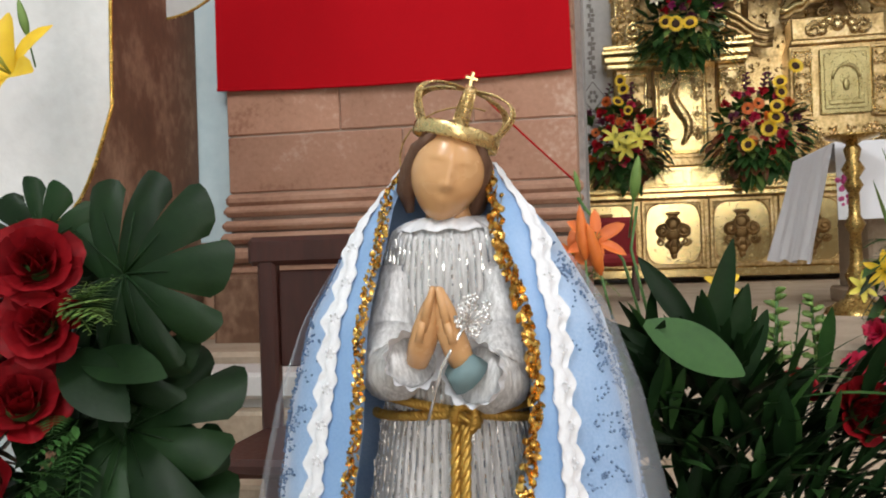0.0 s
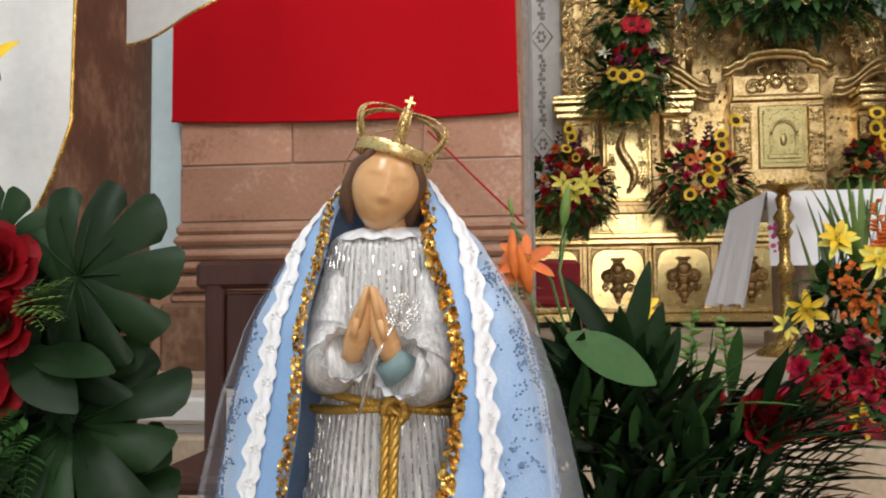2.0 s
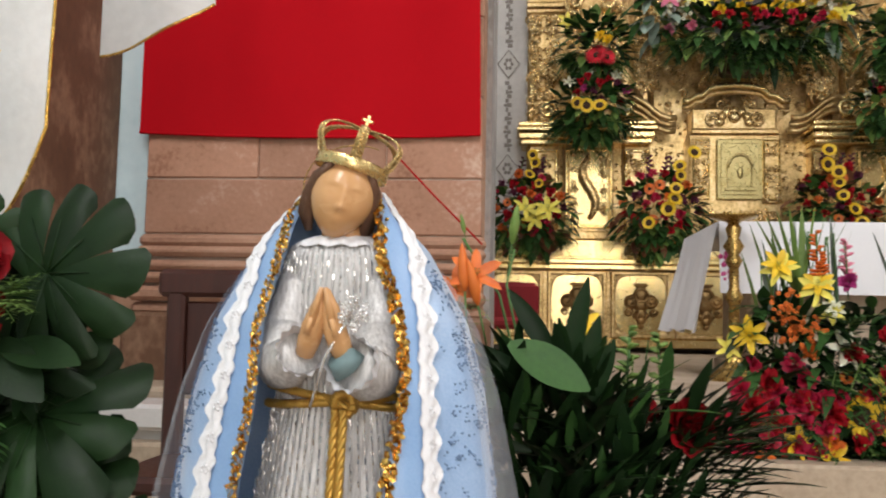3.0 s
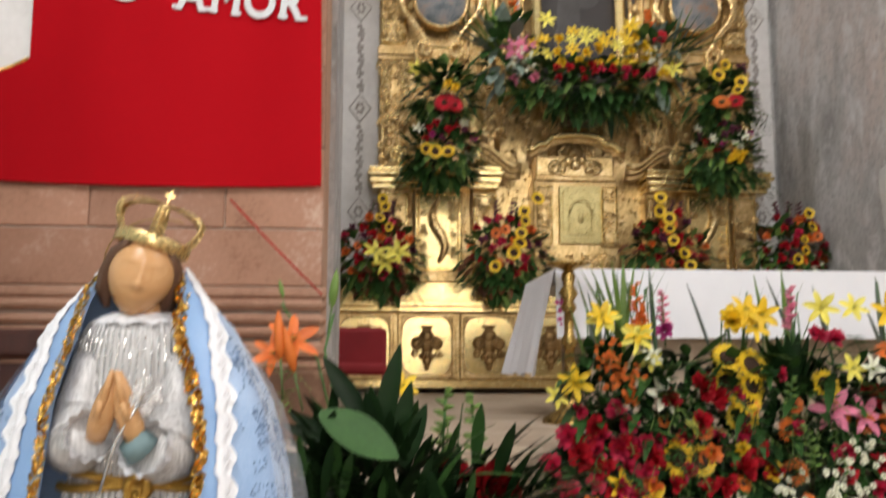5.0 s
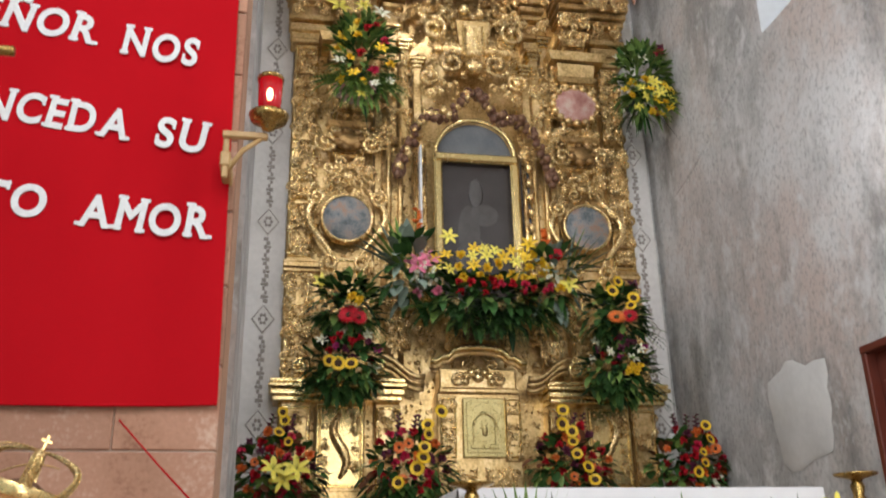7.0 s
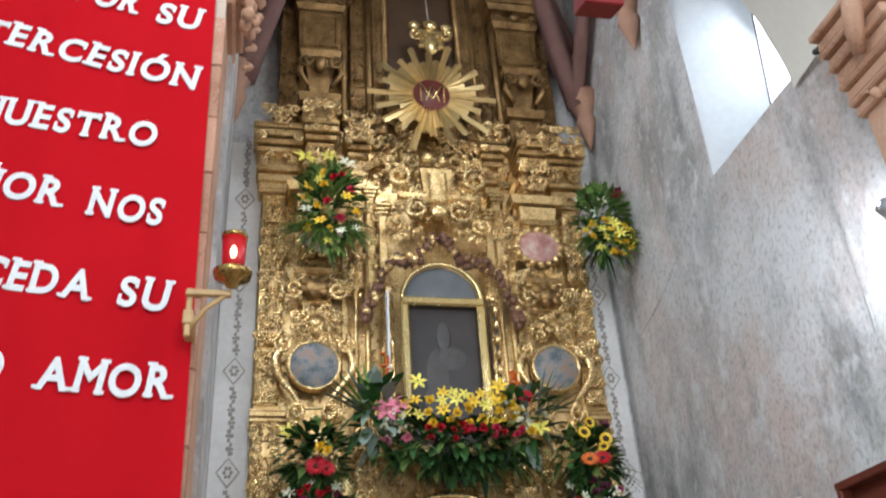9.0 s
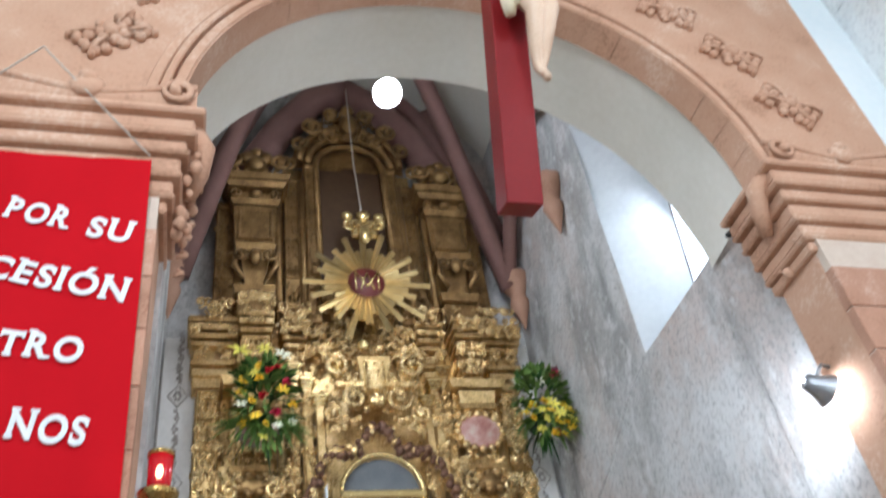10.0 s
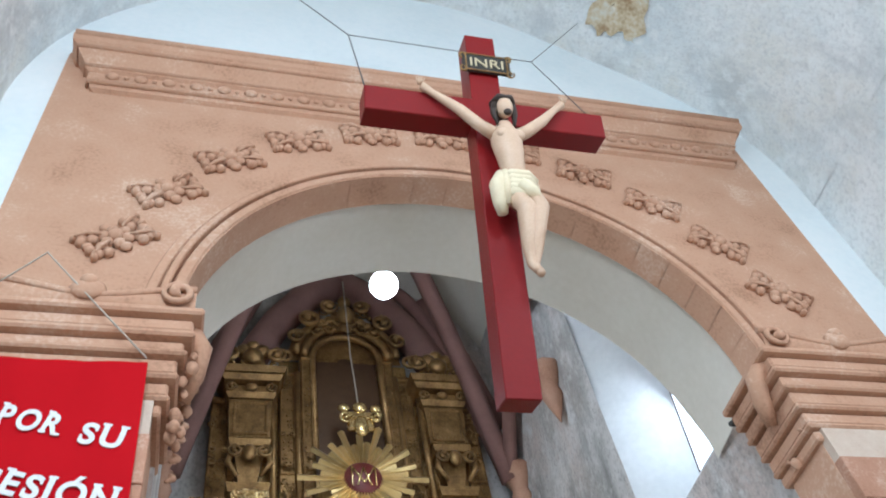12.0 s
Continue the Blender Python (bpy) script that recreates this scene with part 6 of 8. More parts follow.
g.tube([(hx + 0.085 * math.cos(a), -0.195 + 0.085 * math.sin(a), 2.462 + 0.012 * math.sin(a * 5)) for a in [k * math.tau / 20 for k in range(21)]], 0.02, 6, 2)
for sx in (-1, 1):
    g.tube([(hx + sx * 0.07, -0.22, 2.43), (hx + sx * 0.085, -0.21, 2.34), (hx + sx * 0.07, -0.22, 2.22)], [0.03, 0.03, 0.012], 7, 2)
g.blob((hx + 0.004, -0.275, 2.305), (0.034, 0.025, 0.03), 2)
# loincloth of overlapping carved folds with a hanging knot
for k in range(5):
    z = 1.72 - 0.042 * k
    limb([(fx - 0.13, -0.12, z + 0.03), (fx - 0.07, -0.23, z), (fx + 0.04, -0.25, z - 0.015), (fx + 0.14, -0.15, z + 0.02 - 0.01 * k)], [0.03, 0.045, 0.045, 0.035], 1, 8)
limb([(fx - 0.13, -0.17, 1.76), (fx - 0.17, -0.19, 1.64), (fx - 0.16, -0.17, 1.5), (fx - 0.15, -0.16, 1.4)], [0.045, 0.07, 0.06, 0.04], 1)
limb([(fx - 0.11, -0.2, 1.76), (fx - 0.12, -0.22, 1.62), (fx - 0.11, -0.2, 1.46)], [0.035, 0.045, 0.03], 1)
limb([(fx - 0.02, -0.26, 1.62), (fx + 0.06, -0.27, 1.54), (fx + 0.13, -0.2, 1.48)], [0.05, 0.06, 0.04], 1)
tagged(part("carved_figure", g, [CORPUS, LOIN, DARK_HAIR], m=crux_m), "plain ivory carved figure with cream loincloth on the cross", "statue")

# white drapes hung beside the statue
def drape(name, pts_fn, trim, label):
    t = thing(name, label, "drape")
    g = Geo().grid(pts_fn, 24, 24)
    g.grid(lambda u, v: tuple(Vector(pts_fn(u, v)) + Vector((0, 0.006, 0))), 24, 24)
    part("cloth", g, WHITE_SATIN, t)
    part("gold_edging", Geo().tube([pts_fn(*q) for q in trim], 0.0035, 6), SEQUIN, t, "thin gold edging")
def lobe(u, v):
    # a hanging cloth end with a rounded point
    x0, x1 = -1.3, -0.852
    x = x0 + (x1 - x0) * u
    f = (x - (-1.02)) / 0.168
    low = 1.18 + 0.2 * min(1.0, abs(f)) ** 2.6
    return (x, 1.45 + 0.012 * math.sin(u * 11 + v * 3) + 0.02 * v, low + (2.4 - low) * v)
drape("white_drape", lobe, [(i / 24, 0.0) for i in range(25)] + [(1.0, j / 12) for j in range(1, 13)], "white satin drape end with thin gold edging")
def lobe2(u, v):
    x = -1.04 + 0.3 * u
    low = 1.695 + 0.14 * u ** 1.3
    return (x, 2.0 + 0.01 * math.sin(u * 8), low + (2.5 - low) * v)
drape("white_drape", lobe2, [(i / 24, 0.0) for i in range(25)], "white satin drape end with narrow dark edging")
# rail that carries the drapes
tagged(part("drape_rail", Geo().tube([(-2.0, 1.47, 2.42), (-0.6, 1.47, 2.42)], 0.015, 8).tube([(-2.0, 2.0, 2.5), (-0.6, 2.0, 2.5)], 0.015, 8), BRASS), "thin brass rail carrying the white drapes", "rail")

# ---- dressed statue ----
SX, SY = -0.215, 1.2


def track(z, table):
    """Straight-line reading of a small table of (height, value)."""
    for (z0, a), (z1, b) in zip(table, table[1:]):
        if z >= z1:
            return a + (b - a) * (z0 - z) / (z0 - z1)
    return table[-1][1]


M_HALF = [(1.235, 0.045), (1.2, 0.07), (1.13, 0.136), (1.02, 0.198), (0.91, 0.229), (0.785, 0.247), (0.6, 0.27), (0.36, 0.29)]
EDGE_L = [(1.235, 0.8), (1.2, 0.85), (1.13, 0.5), (1.02, 0.44), (0.9, 0.385), (0.79, 0.44), (0.36, 0.4)]
EDGE_R = [(1.235, 0.8), (1.2, 0.78), (1.13, 0.5), (1.05, 0.53), (0.95, 0.53), (0.79, 0.4), (0.36, 0.35)]
LACE_L = [(1.235, 1.0), (1.2, 0.98), (1.13, 0.78), (1.07, 0.68), (0.93, 0.61), (0.79, 0.63), (0.36, 0.55)]
LACE_R = [(1.235, 1.0), (1.2, 0.98), (1.13, 0.82), (1.07, 0.74), (0.93, 0.65), (0.79, 0.63), (0.36, 0.55)]


def shell(phi, z, grow=1.0, out=0.0):
    """A place on the mantle: phi is the turn from the front."""
    a = track(z, M_HALF) * grow + out
    b = a * 0.72
    fold_ = 0.004 * math.sin(phi * 9 + z * 4) * min(1, (1.22 - z) * 5)
    return (SX + (a + fold_) * math.sin(phi), SY + 0.01 - (b + fold_) * math.cos(phi), z)


def side_phi(z, sgn, table):
    return sgn * math.asin(min(0.999, track(z, table)))


g = Geo()
ZT, ZB = 1.232, 0.36


def mantle_pt(u, v, grow=1.0, out=0.0):
    z = ZT + (ZB - ZT) * v
    p0 = side_phi(z, -1, EDGE_L)
    p1 = side_phi(z, 1, EDGE_R)
    # from the left edge round the back to the right edge
    a0, a1 = p0, p1 - math.tau
    return shell(a0 + (a1 - a0) * u, z, grow, out)


g.grid(mantle_pt, 96, 60)
g.grid(lambda u, v: mantle_pt(u, v, 1.0, -0.004), 96, 40)
mantle = tagged(part("mantle", g, MANTLE), "light blue satin mantle with lace and sequin trim, on the statue", "mantle")
for sgn, et, lt, nm in ((-1, EDGE_L, LACE_L, "left"), (1, EDGE_R, LACE_R, "right")):
    # plain satin turned back between the edge and the lace
    g = Geo()
    g.grid(lambda u, v: (lambda z: shell(side_phi(z, sgn, et) * (1 - u) + side_phi(z, sgn, lt) * u, z, 1.0, 0.0035 + 0.004 * math.sin(u * 3.1)))(ZT - 0.02 + (ZB - ZT + 0.02) * v), 8, 60)
    part("lapel", g, LAPEL, mantle, "plain blue satin facing")
    # scalloped lace band
    g = Geo()
    def lace(u, v):
        z = ZT - 0.01 + (ZB - ZT) * v
        s = v * 20 * math.pi
        mid = side_phi(z, sgn, lt)
        a = track(z, M_HALF)
        q = u * 2 - 1
        w = (0.011 + (0.012 * abs(math.sin(s)) if q * sgn > 0 else 0.0025 * abs(math.sin(s * 2)))) / a
        wob = 0.002 * math.sin(s * 2) / a
        p = shell(mid + wob + q * w, z, 1.0, 0.010 + 0.003 * math.cos(q * 4.7) + 0.0012 * math.sin(s * 4 + u * 8))
        return p
    g.grid(lace, 6, 330)
    for k in range(2, 20):
        z = ZT - 0.01 + (ZB - ZT) * (k + 0.5) / 20
        mid = side_phi(z, sgn, lt)
        a = track(z, M_HALF)
        wob = 0.002 / a
        p = shell(mid + wob, z, 1.0, 0.0135)
        for i in range(5):
            t = i * math.tau / 5
            g.blob((p[0] + 0.0052 * math.cos(t), p[1], p[2] + 0.0052 * math.sin(t)), (0.0024, 0.0012, 0.0024), 0, 5, 3)
    part("lace_trim", g, LACE, mantle, "scalloped white lace trim")
    # sequins along the edge
    g = Geo()
    r = random.Random(30 + sgn)
    for k in range(820):
        z = ZT - 0.02 + (ZB - ZT) * k / 820
        p = Vector(shell(side_phi(z, sgn, et) + r.uniform(-0.0105, 0.0075) / track(z, M_HALF), z, 1.0, 0.008 + r.uniform(0, 0.004)))
        q = r.uniform(0.0028, 0.0048) * (1.25 if sgn > 0 else 0.9)
        m4 = Matrix.Translation(p) @ Euler((radians(90) + r.uniform(-0.7, 0.7), r.uniform(-0.7, 0.7), r.uniform(0, 6))).to_matrix().to_4x4()
        g.add([(q * math.cos(i * math.tau / 7), q * math.sin(i * math.tau / 7), 0) for i in range(7)] + [(0, 0, 0.0012)], [(i, (i + 1) % 7, 7) for i in range(7)], 0, False, m4)
    part("sequin_trim", g, SEQUIN, mantle, "glittering gold sequin trim", kind="stuff")
g = Geo()
r = random.Random(14)
for k in range(130):
    sgn = r.choice((-1, 1))
    z0 = r.uniform(0.62, 1.12)
    edge = abs(side_phi(z0, 1, LACE_L)) + 0.14
    ph0 = sgn * r.uniform(edge, edge + 0.8)
    curl = r.uniform(-3, 3)
    for i in range(13):
        t = i / 13
        a = curl * t * 2 + k
        z = z0 + 0.03 * math.sin(a) * (1 - t) + 0.02 * (t - 0.5)
        ph = ph0 + 0.14 * math.cos(a) * (1 - 0.5 * t)
        p = shell(ph + r.uniform(-0.02, 0.02), z + r.uniform(-0.004, 0.004), 1.0, 0.0025)
        q = r.uniform(0.0014, 0.0024)
        g.add([(p[0] + q, p[1], p[2]), (p[0] - q, p[1], p[2]), (p[0], p[1], p[2] + q), (p[0], p[1], p[2] - q), (p[0], p[1] - q * 0.8, p[2])], [(0, 2, 4), (2, 1, 4), (1, 3, 4), (3, 0, 4)], 0, False)
part("beadwork", g, BEAD, mantle, "curling sprays of dark beads", kind="stuff")
# tulle veil over the mantle
g = Geo()
def veil_pt(u, v):
    z = 1.1 + (0.36 - 1.1) * v
    a0, a1 = side_phi(z, -1, LACE_L) - 0.35, side_phi(z, 1, LACE_R) + 0.35 - math.tau
    return shell(a0 + (a1 - a0) * u, z, 1.0 + 0.19 * v ** 0.7, 0.004 + 0.006 * math.sin(u * 60) * v)
g.grid(veil_pt, 90, 24)
tagged(part("veil", g, VEIL), "sheer white tulle veil around the blue mantle", "veil")

# the statue itself: one plain mesh
g = Geo()
D_HALF = [(1.152, 0.045), (1.14, 0.08), (1.12, 0.092), (1.08, 0.1), (1.0, 0.104), (0.915, 0.096), (0.88, 0.104), (0.79, 0.12), (0.6, 0.16), (0.36, 0.2)]
def dress(u, v):
    z = 1.15 + (0.36 - 1.15) * v
    a = track(z, D_HALF)
    ph = u * math.tau
    pl = (0.0009 if z > 0.92 else 0.0013) * math.cos(ph * 66)
    return (SX + 0.005 + (a + pl) * math.sin(ph), SY - (a * 0.72 + pl) * math.cos(ph), z)
g.grid(dress, 396, 50, 0, True, True)
def sleeve(pts, rs):
    n = len(pts)
    P = [Vector(p) for p in pts]
    fine_pts, fine_rs = [], []
    for i in range(19):
        f = i / 18 * (n - 1)
        k = min(int(f), n - 2)
        fine_pts.append(P[k].lerp(P[k + 1], f - k))
        fine_rs.append((rs[k] + (rs[k + 1] - rs[k]) * (f - k)) * (1 + 0.045 * (i % 2)))
    g.tube(fine_pts, fine_rs, 16, 0)
sleeve([(-0.275, 1.17, 1.08), (-0.285, 1.145, 1.0), (-0.275, 1.1, 0.955), (-0.24, 1.068, 0.975)], [0.03, 0.036, 0.038, 0.029])
sleeve([(-0.15, 1.17, 1.08), (-0.14, 1.145, 1.0), (-0.145, 1.1, 0.945), (-0.168, 1.066, 0.957)], [0.03, 0.038, 0.042, 0.034])
cuffs = []
for c, rr, m4 in (((-0.237, 1.057, 0.975), 0.034, pose(0, 0, 0, 70, 45, 0)), ((-0.163, 1.058, 0.958), 0.037, pose(0, 0, 0, 70, -55, 0))):
    cuffs.append((c, rr, m4))
g.tube([(-0.17, 1.06, 0.955), (-0.184, 1.05, 0.972)], [0.027, 0.02], 12, 4)
# joined hands
def hand(side, base, mid, tip):
    g.tube([base, tuple((Vector(base) + Vector(mid)) / 2), mid, tuple((Vector(mid) + Vector(tip)) / 2), tip], [0.0135, 0.0165, 0.0165, 0.0125, 0.005], 10, 1)
    for k in range(3):
        o = Vector((side * 0.001, -0.012 + 0.009 * k, -0.003 * k))
        g.tube([Vector(mid) + o, (Vector(mid) + Vector(tip)) / 2 + o + Vector((0, 0, 0.004)), Vector(tip) + o + Vector((0, 0, 0.002 - 0.003 * k))], [0.0062, 0.0056, 0.0036], 7, 1)
    g.tube([Vector(mid) + Vector((side * 0.006, -0.014, -0.012)), Vector(mid) + Vector((side * 0.0, -0.018, 0.012))], [0.0055, 0.004], 7, 1)
hand(-1, (-0.235, 1.062, 0.972), (-0.219, 1.045, 1.012), (-0.203, 1.035, 1.062))
hand(1, (-0.176, 1.058, 0.965), (-0.19, 1.043, 1.01), (-0.2, 1.033, 1.062))
# collar ruff, neck, head, hair
def ruff(prof, n, amp, m4):
    k = len(prof) - 1
    g.grid(lambda u, v: (lambda q: ((q[0] + amp * v * math.sin(u * math.tau * n)) * math.cos(u * math.tau), (q[0] + amp * v * math.sin(u * math.tau * n)) * math.sin(u * math.tau), q[1] + amp * 0.8 * v * math.cos(u * math.tau * n * 0.5)))(prof[round(v * k)]), 144, k, 3, True, True, m4)
ruff([(0.034, 0.016), (0.043, 0.015), (0.053, 0.012), (0.062, 0.008), (0.071, 0.003), (0.077, -0.003)], 26, 0.0026, Matrix.Translation((SX + 0.003, SY - 0.004, 1.135)) @ Matrix.Diagonal((1.0, 0.84, 1, 1)))
for c, rr, m4 in cuffs:
    ruff([(rr * 0.8, -0.02), (rr * 0.9, -0.012), (rr * 0.96, -0.002), (rr * 1.02, 0.008), (rr * 1.04, 0.014)], 12, 0.0026, Matrix.Translation(c) @ m4)
g.tube([(SX + 0.003, 1.19, 1.12), (SX + 0.003, 1.178, 1.17)], [0.034, 0.03], 14, 1)
HEAD = Matrix.Translation((SX + 0.008, 1.155, 1.206)) @ pose(0, 0, 0, 5, 15, 14)
def face(u, v):
    th, ph = u * math.tau, v * math.pi
    x, y, z = math.sin(ph) * math.cos(th), math.sin(ph) * math.sin(th), -math.cos(ph)
    w = 0.048 * (1 - 0.22 * max(0, -z) ** 1.5)
    px, py, pz = x * w, y * 0.05, z * 0.063
    fr = max(0.0, -y)
    def bump_at(cx, cz, sx, sz, h):
        return h * math.exp(-((px - cx) / sx) ** 2 - ((pz - cz) / sz) ** 2)
    if fr > 0.2:
        d = bump_at(0, -0.012, 0.006, 0.012, 0.006) + bump_at(0, -0.017, 0.0085, 0.005, 0.006) + bump_at(0, 0.006, 0.005, 0.016, 0.003) + bump_at(0, -0.034, 0.012, 0.0035, 0.0028) + bump_at(0, -0.0395, 0.009, 0.003, 0.0026) \
            + bump_at(0, -0.054, 0.012, 0.008, 0.004) - bump_at(-0.019, 0.006, 0.009, 0.007, 0.0042) - bump_at(0.019, 0.006, 0.009, 0.007, 0.0042) + bump_at(-0.019, 0.005, 0.006, 0.0042, 0.003) + bump_at(0.019, 0.005, 0.006, 0.0042, 0.003) \
            + bump_at(-0.024, -0.02, 0.012, 0.012, 0.002) + bump_at(0.024, -0.02, 0.012, 0.012, 0.002) + bump_at(-0.019, 0.017, 0.011, 0.003, 0.0016) + bump_at(0.019, 0.017, 0.011, 0.003, 0.0016)
        py -= 0.75 * d
    return (px, py, pz)
g.grid(face, 72, 60, 1, True, True, HEAD)
g.blob((0, 0.014, 0.012), (0.052, 0.05, 0.058), 2, 20, 12, HEAD)
for sx in (-1, 1):
    for k in range(3):
        o = 0.006 * k
        g.tube([HEAD @ Vector(p) for p in ((sx * 0.03, -0.03 + o, 0.045), (sx * (0.043 + o * 0.3), -0.01 + o, 0.022), (sx * (0.047 + o * 0.4), 0.004 + o, -0.01), (sx * (0.045 + o * 0.5), 0.014 + o, -0.035), (sx * 0.036, 0.026, -0.06))], [0.005, 0.009, 0.0105, 0.01, 0.006], 9, 2)
tagged(part("dressed_statue", g, [DRESS, SKIN, HAIR, LACE, TEAL]), "dressed statue with joined palms in a silver pleated gown", "statue")
# glinting rows on the gown
g = Geo()
r = random.Random(8)
for k in range(3600):
    z = 1.12 - 0.72 * r.random()
    ph = round(r.uniform(-1.2, 1.2) * 66 / math.tau) * math.tau / 66 + r.uniform(-0.006, 0.006)
    a = track(z, D_HALF) + 0.0052
    p = (SX + 0.005 + a * math.sin(ph), SY - (a * 0.72 + 0.001) * math.cos(ph), z)
    w, h = 0.0009, r.uniform(0.0015, 0.005)
    t = r.uniform(-0.5, 0.5) * w * 2
    g.add([(p[0] - w, p[1] - t, p[2] - h), (p[0] + w, p[1] + t, p[2] - h), (p[0] + w, p[1] + t, p[2] + h), (p[0] - w, p[1] - t, p[2] + h)], [(0, 1, 2, 3)], 0, False)
tagged(part("sequin_rows", g, SILVER), "rows of silver sequins sewn on the gown", "sequins", kind="stuff")

# rope girdle
def rope(g, pts, rad, twist=60):
    P = [Vector(p) for p in pts]
    n = len(P)
    for s in range(3):
        out = []
        for i in range(n * 6 - 5):
            f = i / 6
            k = min(int(f), n - 2)
            p = P[k].lerp(P[k + 1], f - k)
            t = (P[k + 1] - P[k]).normalized()
            a = t.orthogonal().normalized()
            b = t.cross(a)
            ang = i * 0.75 + s * math.tau / 3
            out.append(p + (a * math.cos(ang) + b * math.sin(ang)) * rad * 0.55)
        g.tube(out, rad * 0.62, 6)
girdle = thing("rope_girdle", "twisted gold rope girdle knotted at the waist of the gown", "girdle")
for dz, dd in ((0.0, 0.0), (-0.012, 0.002)):
    g = Geo()
    pts = []
    for k in range(28):
        ph = -1.35 + 2.7 * k / 27
        a = 0.11 + dd
        drop = -0.018 * (1 + math.sin(ph * 1.1)) if dz == 0 else -0.01 * (1 - math.sin(ph))
        pts.append((SX + 0.005 + a * math.sin(ph), SY - (a * 0.74) * math.cos(ph), 0.922 + dz + drop * 0.9))
    rope(g, pts, 0.006)
    part("waist_loop", g, ROPE, girdle)
g = Geo()
rope(g, [(-0.185 + 0.014 * math.cos(a), 1.098 + 0.004 * math.sin(2 * a), 0.9 + 0.016 * math.sin(a)) for a in [i * math.tau / 12 for i in range(13)]], 0.0062)
rope(g, [(-0.205, 1.1, 0.905), (-0.165, 1.097, 0.893)], 0.0065)
part("knot", g, ROPE, girdle)
for x, q in ((-0.196, 0.0), (-0.183, 0.004)):
    g = Geo()
    rope(g, [(x, 1.096 - 0.012 * i * 0.5 - q, 0.893 - 0.03 * i) for i in range(12)], 0.0062)
    part("hanging_end", g, ROPE, girdle)

# silver flower sprig beside the palms
g = Geo()
g.tube([(-0.222, 1.05, 0.9), (-0.2, 1.038, 0.97), (-0.17, 1.03, 1.02)], 0.0022, 6)
r = random.Random(5)
for k in range(14):
    a = math.tau * k / 14
    c = Vector((-0.163 + 0.017 * math.cos(a) * r.uniform(0.4, 1.2), 1.03 + r.uniform(-0.008, 0.008), 1.03 + 0.022 * math.sin(a) * r.uniform(0.4, 1.2)))
    g.tube([(-0.168, 1.032, 1.018), c], 0.0012, 4)
    for i in range(5):
        t = i * math.tau / 5
        g.blob((c.x + 0.004 * math.cos(t), c.y, c.z + 0.004 * math.sin(t)), (0.0026, 0.0015, 0.0026), 0, 5, 3)
tagged(part("silver_sprig", g, SILVER), "small silver filigree flower sprig against the gown", "ornament")

# crown
CROWN_M = HEAD @ pose(0, 0.012, 0.04, -4, 2, 0)
crown = thing("crown", "openwork gilt crown with a small cross, on the statue", "crown", at=CROWN_M)
part("band", Geo().lathe([(0.0545, 0.0), (0.056, -0.001), (0.0575, 0.001), (0.0575, 0.017), (0.056, 0.019), (0.0545, 0.018), (0.0545, 0.0)], 48), CROWN, crown, "plain polished band")
for k in range(6):
    a = math.tau * k / 6 - math.pi / 2
    g = Geo()
    n = 26
    def ap(t):
        rr = 0.056 + 0.021 * math.sin(t * math.pi) - 0.052 * t ** 2.6
        zz = 0.016 + 0.056 * math.sin(min(1.0, t * 1.04) * math.pi * 0.5)
        return rr, zz
    for off in (-0.008, 0.008):
        w = lambda t: off * (1 - 0.45 * t)
        g.tube([(ap(i / n)[0] * math.cos(a) - w(i / n) * math.sin(a), ap(i / n)[0] * math.sin(a) + w(i / n) * math.cos(a), ap(i / n)[1]) for i in range(n + 1)], 0.0014, 5)
    for i in range(2 * n):
        t0, t1 = i / (2 * n), (i + 1) / (2 * n)
        s = 0.007 * (1 - 0.45 * t0)
        (r0, z0), (r1, z1) = ap(t0), ap(t1)
        s0, s1 = (s, -s) if i % 2 else (-s, s)
        g.tube([(r0 * math.cos(a) - s0 * math.sin(a), r0 * math.sin(a) + s0 * math.cos(a), z0), (r1 * math.cos(a) - s1 * math.sin(a), r1 * math.sin(a) + s1 * math.cos(a), z1)], 0.0011, 4)
    part("filigree_arch", g, CROWN, crown, m=None)
g = Geo().box((0, 0, 0.084), (0.005, 0.004, 0.026), 0, 0.001).box((0, 0, 0.088), (0.017, 0.004, 0.005), 0, 0.001).blob((0, 0, 0.07), (0.006, 0.006, 0.005))
part("small_cross", g, CROWN, crown)
# wire halo behind the head
g = Geo().tube([(SX + 0.01 + 0.085 * math.cos(a), 1.24, 1.235 + 0.07 * math.sin(a)) for a in [math.pi * 0.35 + i * 0.11 for i in range(24)]], 0.0012, 5)
tagged(part("wire_hoop", g, BRASS), "thin wire hoop behind the crown", "wire")
# plinth under the statue
t = thing("statue_table", "low wooden table under the statue, draped in white", "table", at=pose(-0.2, 1.25, 0))
part("tabletop", Geo().box((0.0, 0.15, 0.33), (1.6, 0.9, 0.05), 0, 0.01), WHITE_CLOTH, t)
for x in (-0.72, 0.72):
    for y in (-0.25, 0.55):
        part("leg", Geo().box((x, y, 0.152), (0.06, 0.06, 0.305), 0, 0.006), WOOD, t)
tagged(part("hanging_string", Geo().tube([(-0.56, 3.94, 1.83), (-0.36, 3.9, 1.62), (-0.12, 3.88, 1.38)], 0.0045, 5), CLOTH_RED), "thin red string hanging across the pier", "string")

# ---- flowers and leaves ----
def fmat(name, cols, rough=0.55, tr=0.0, **kw):
    return mat(name, cols, kw.pop("scale", 25), rough, bump=kw.pop("bump", 0.15), fine=90, **kw)


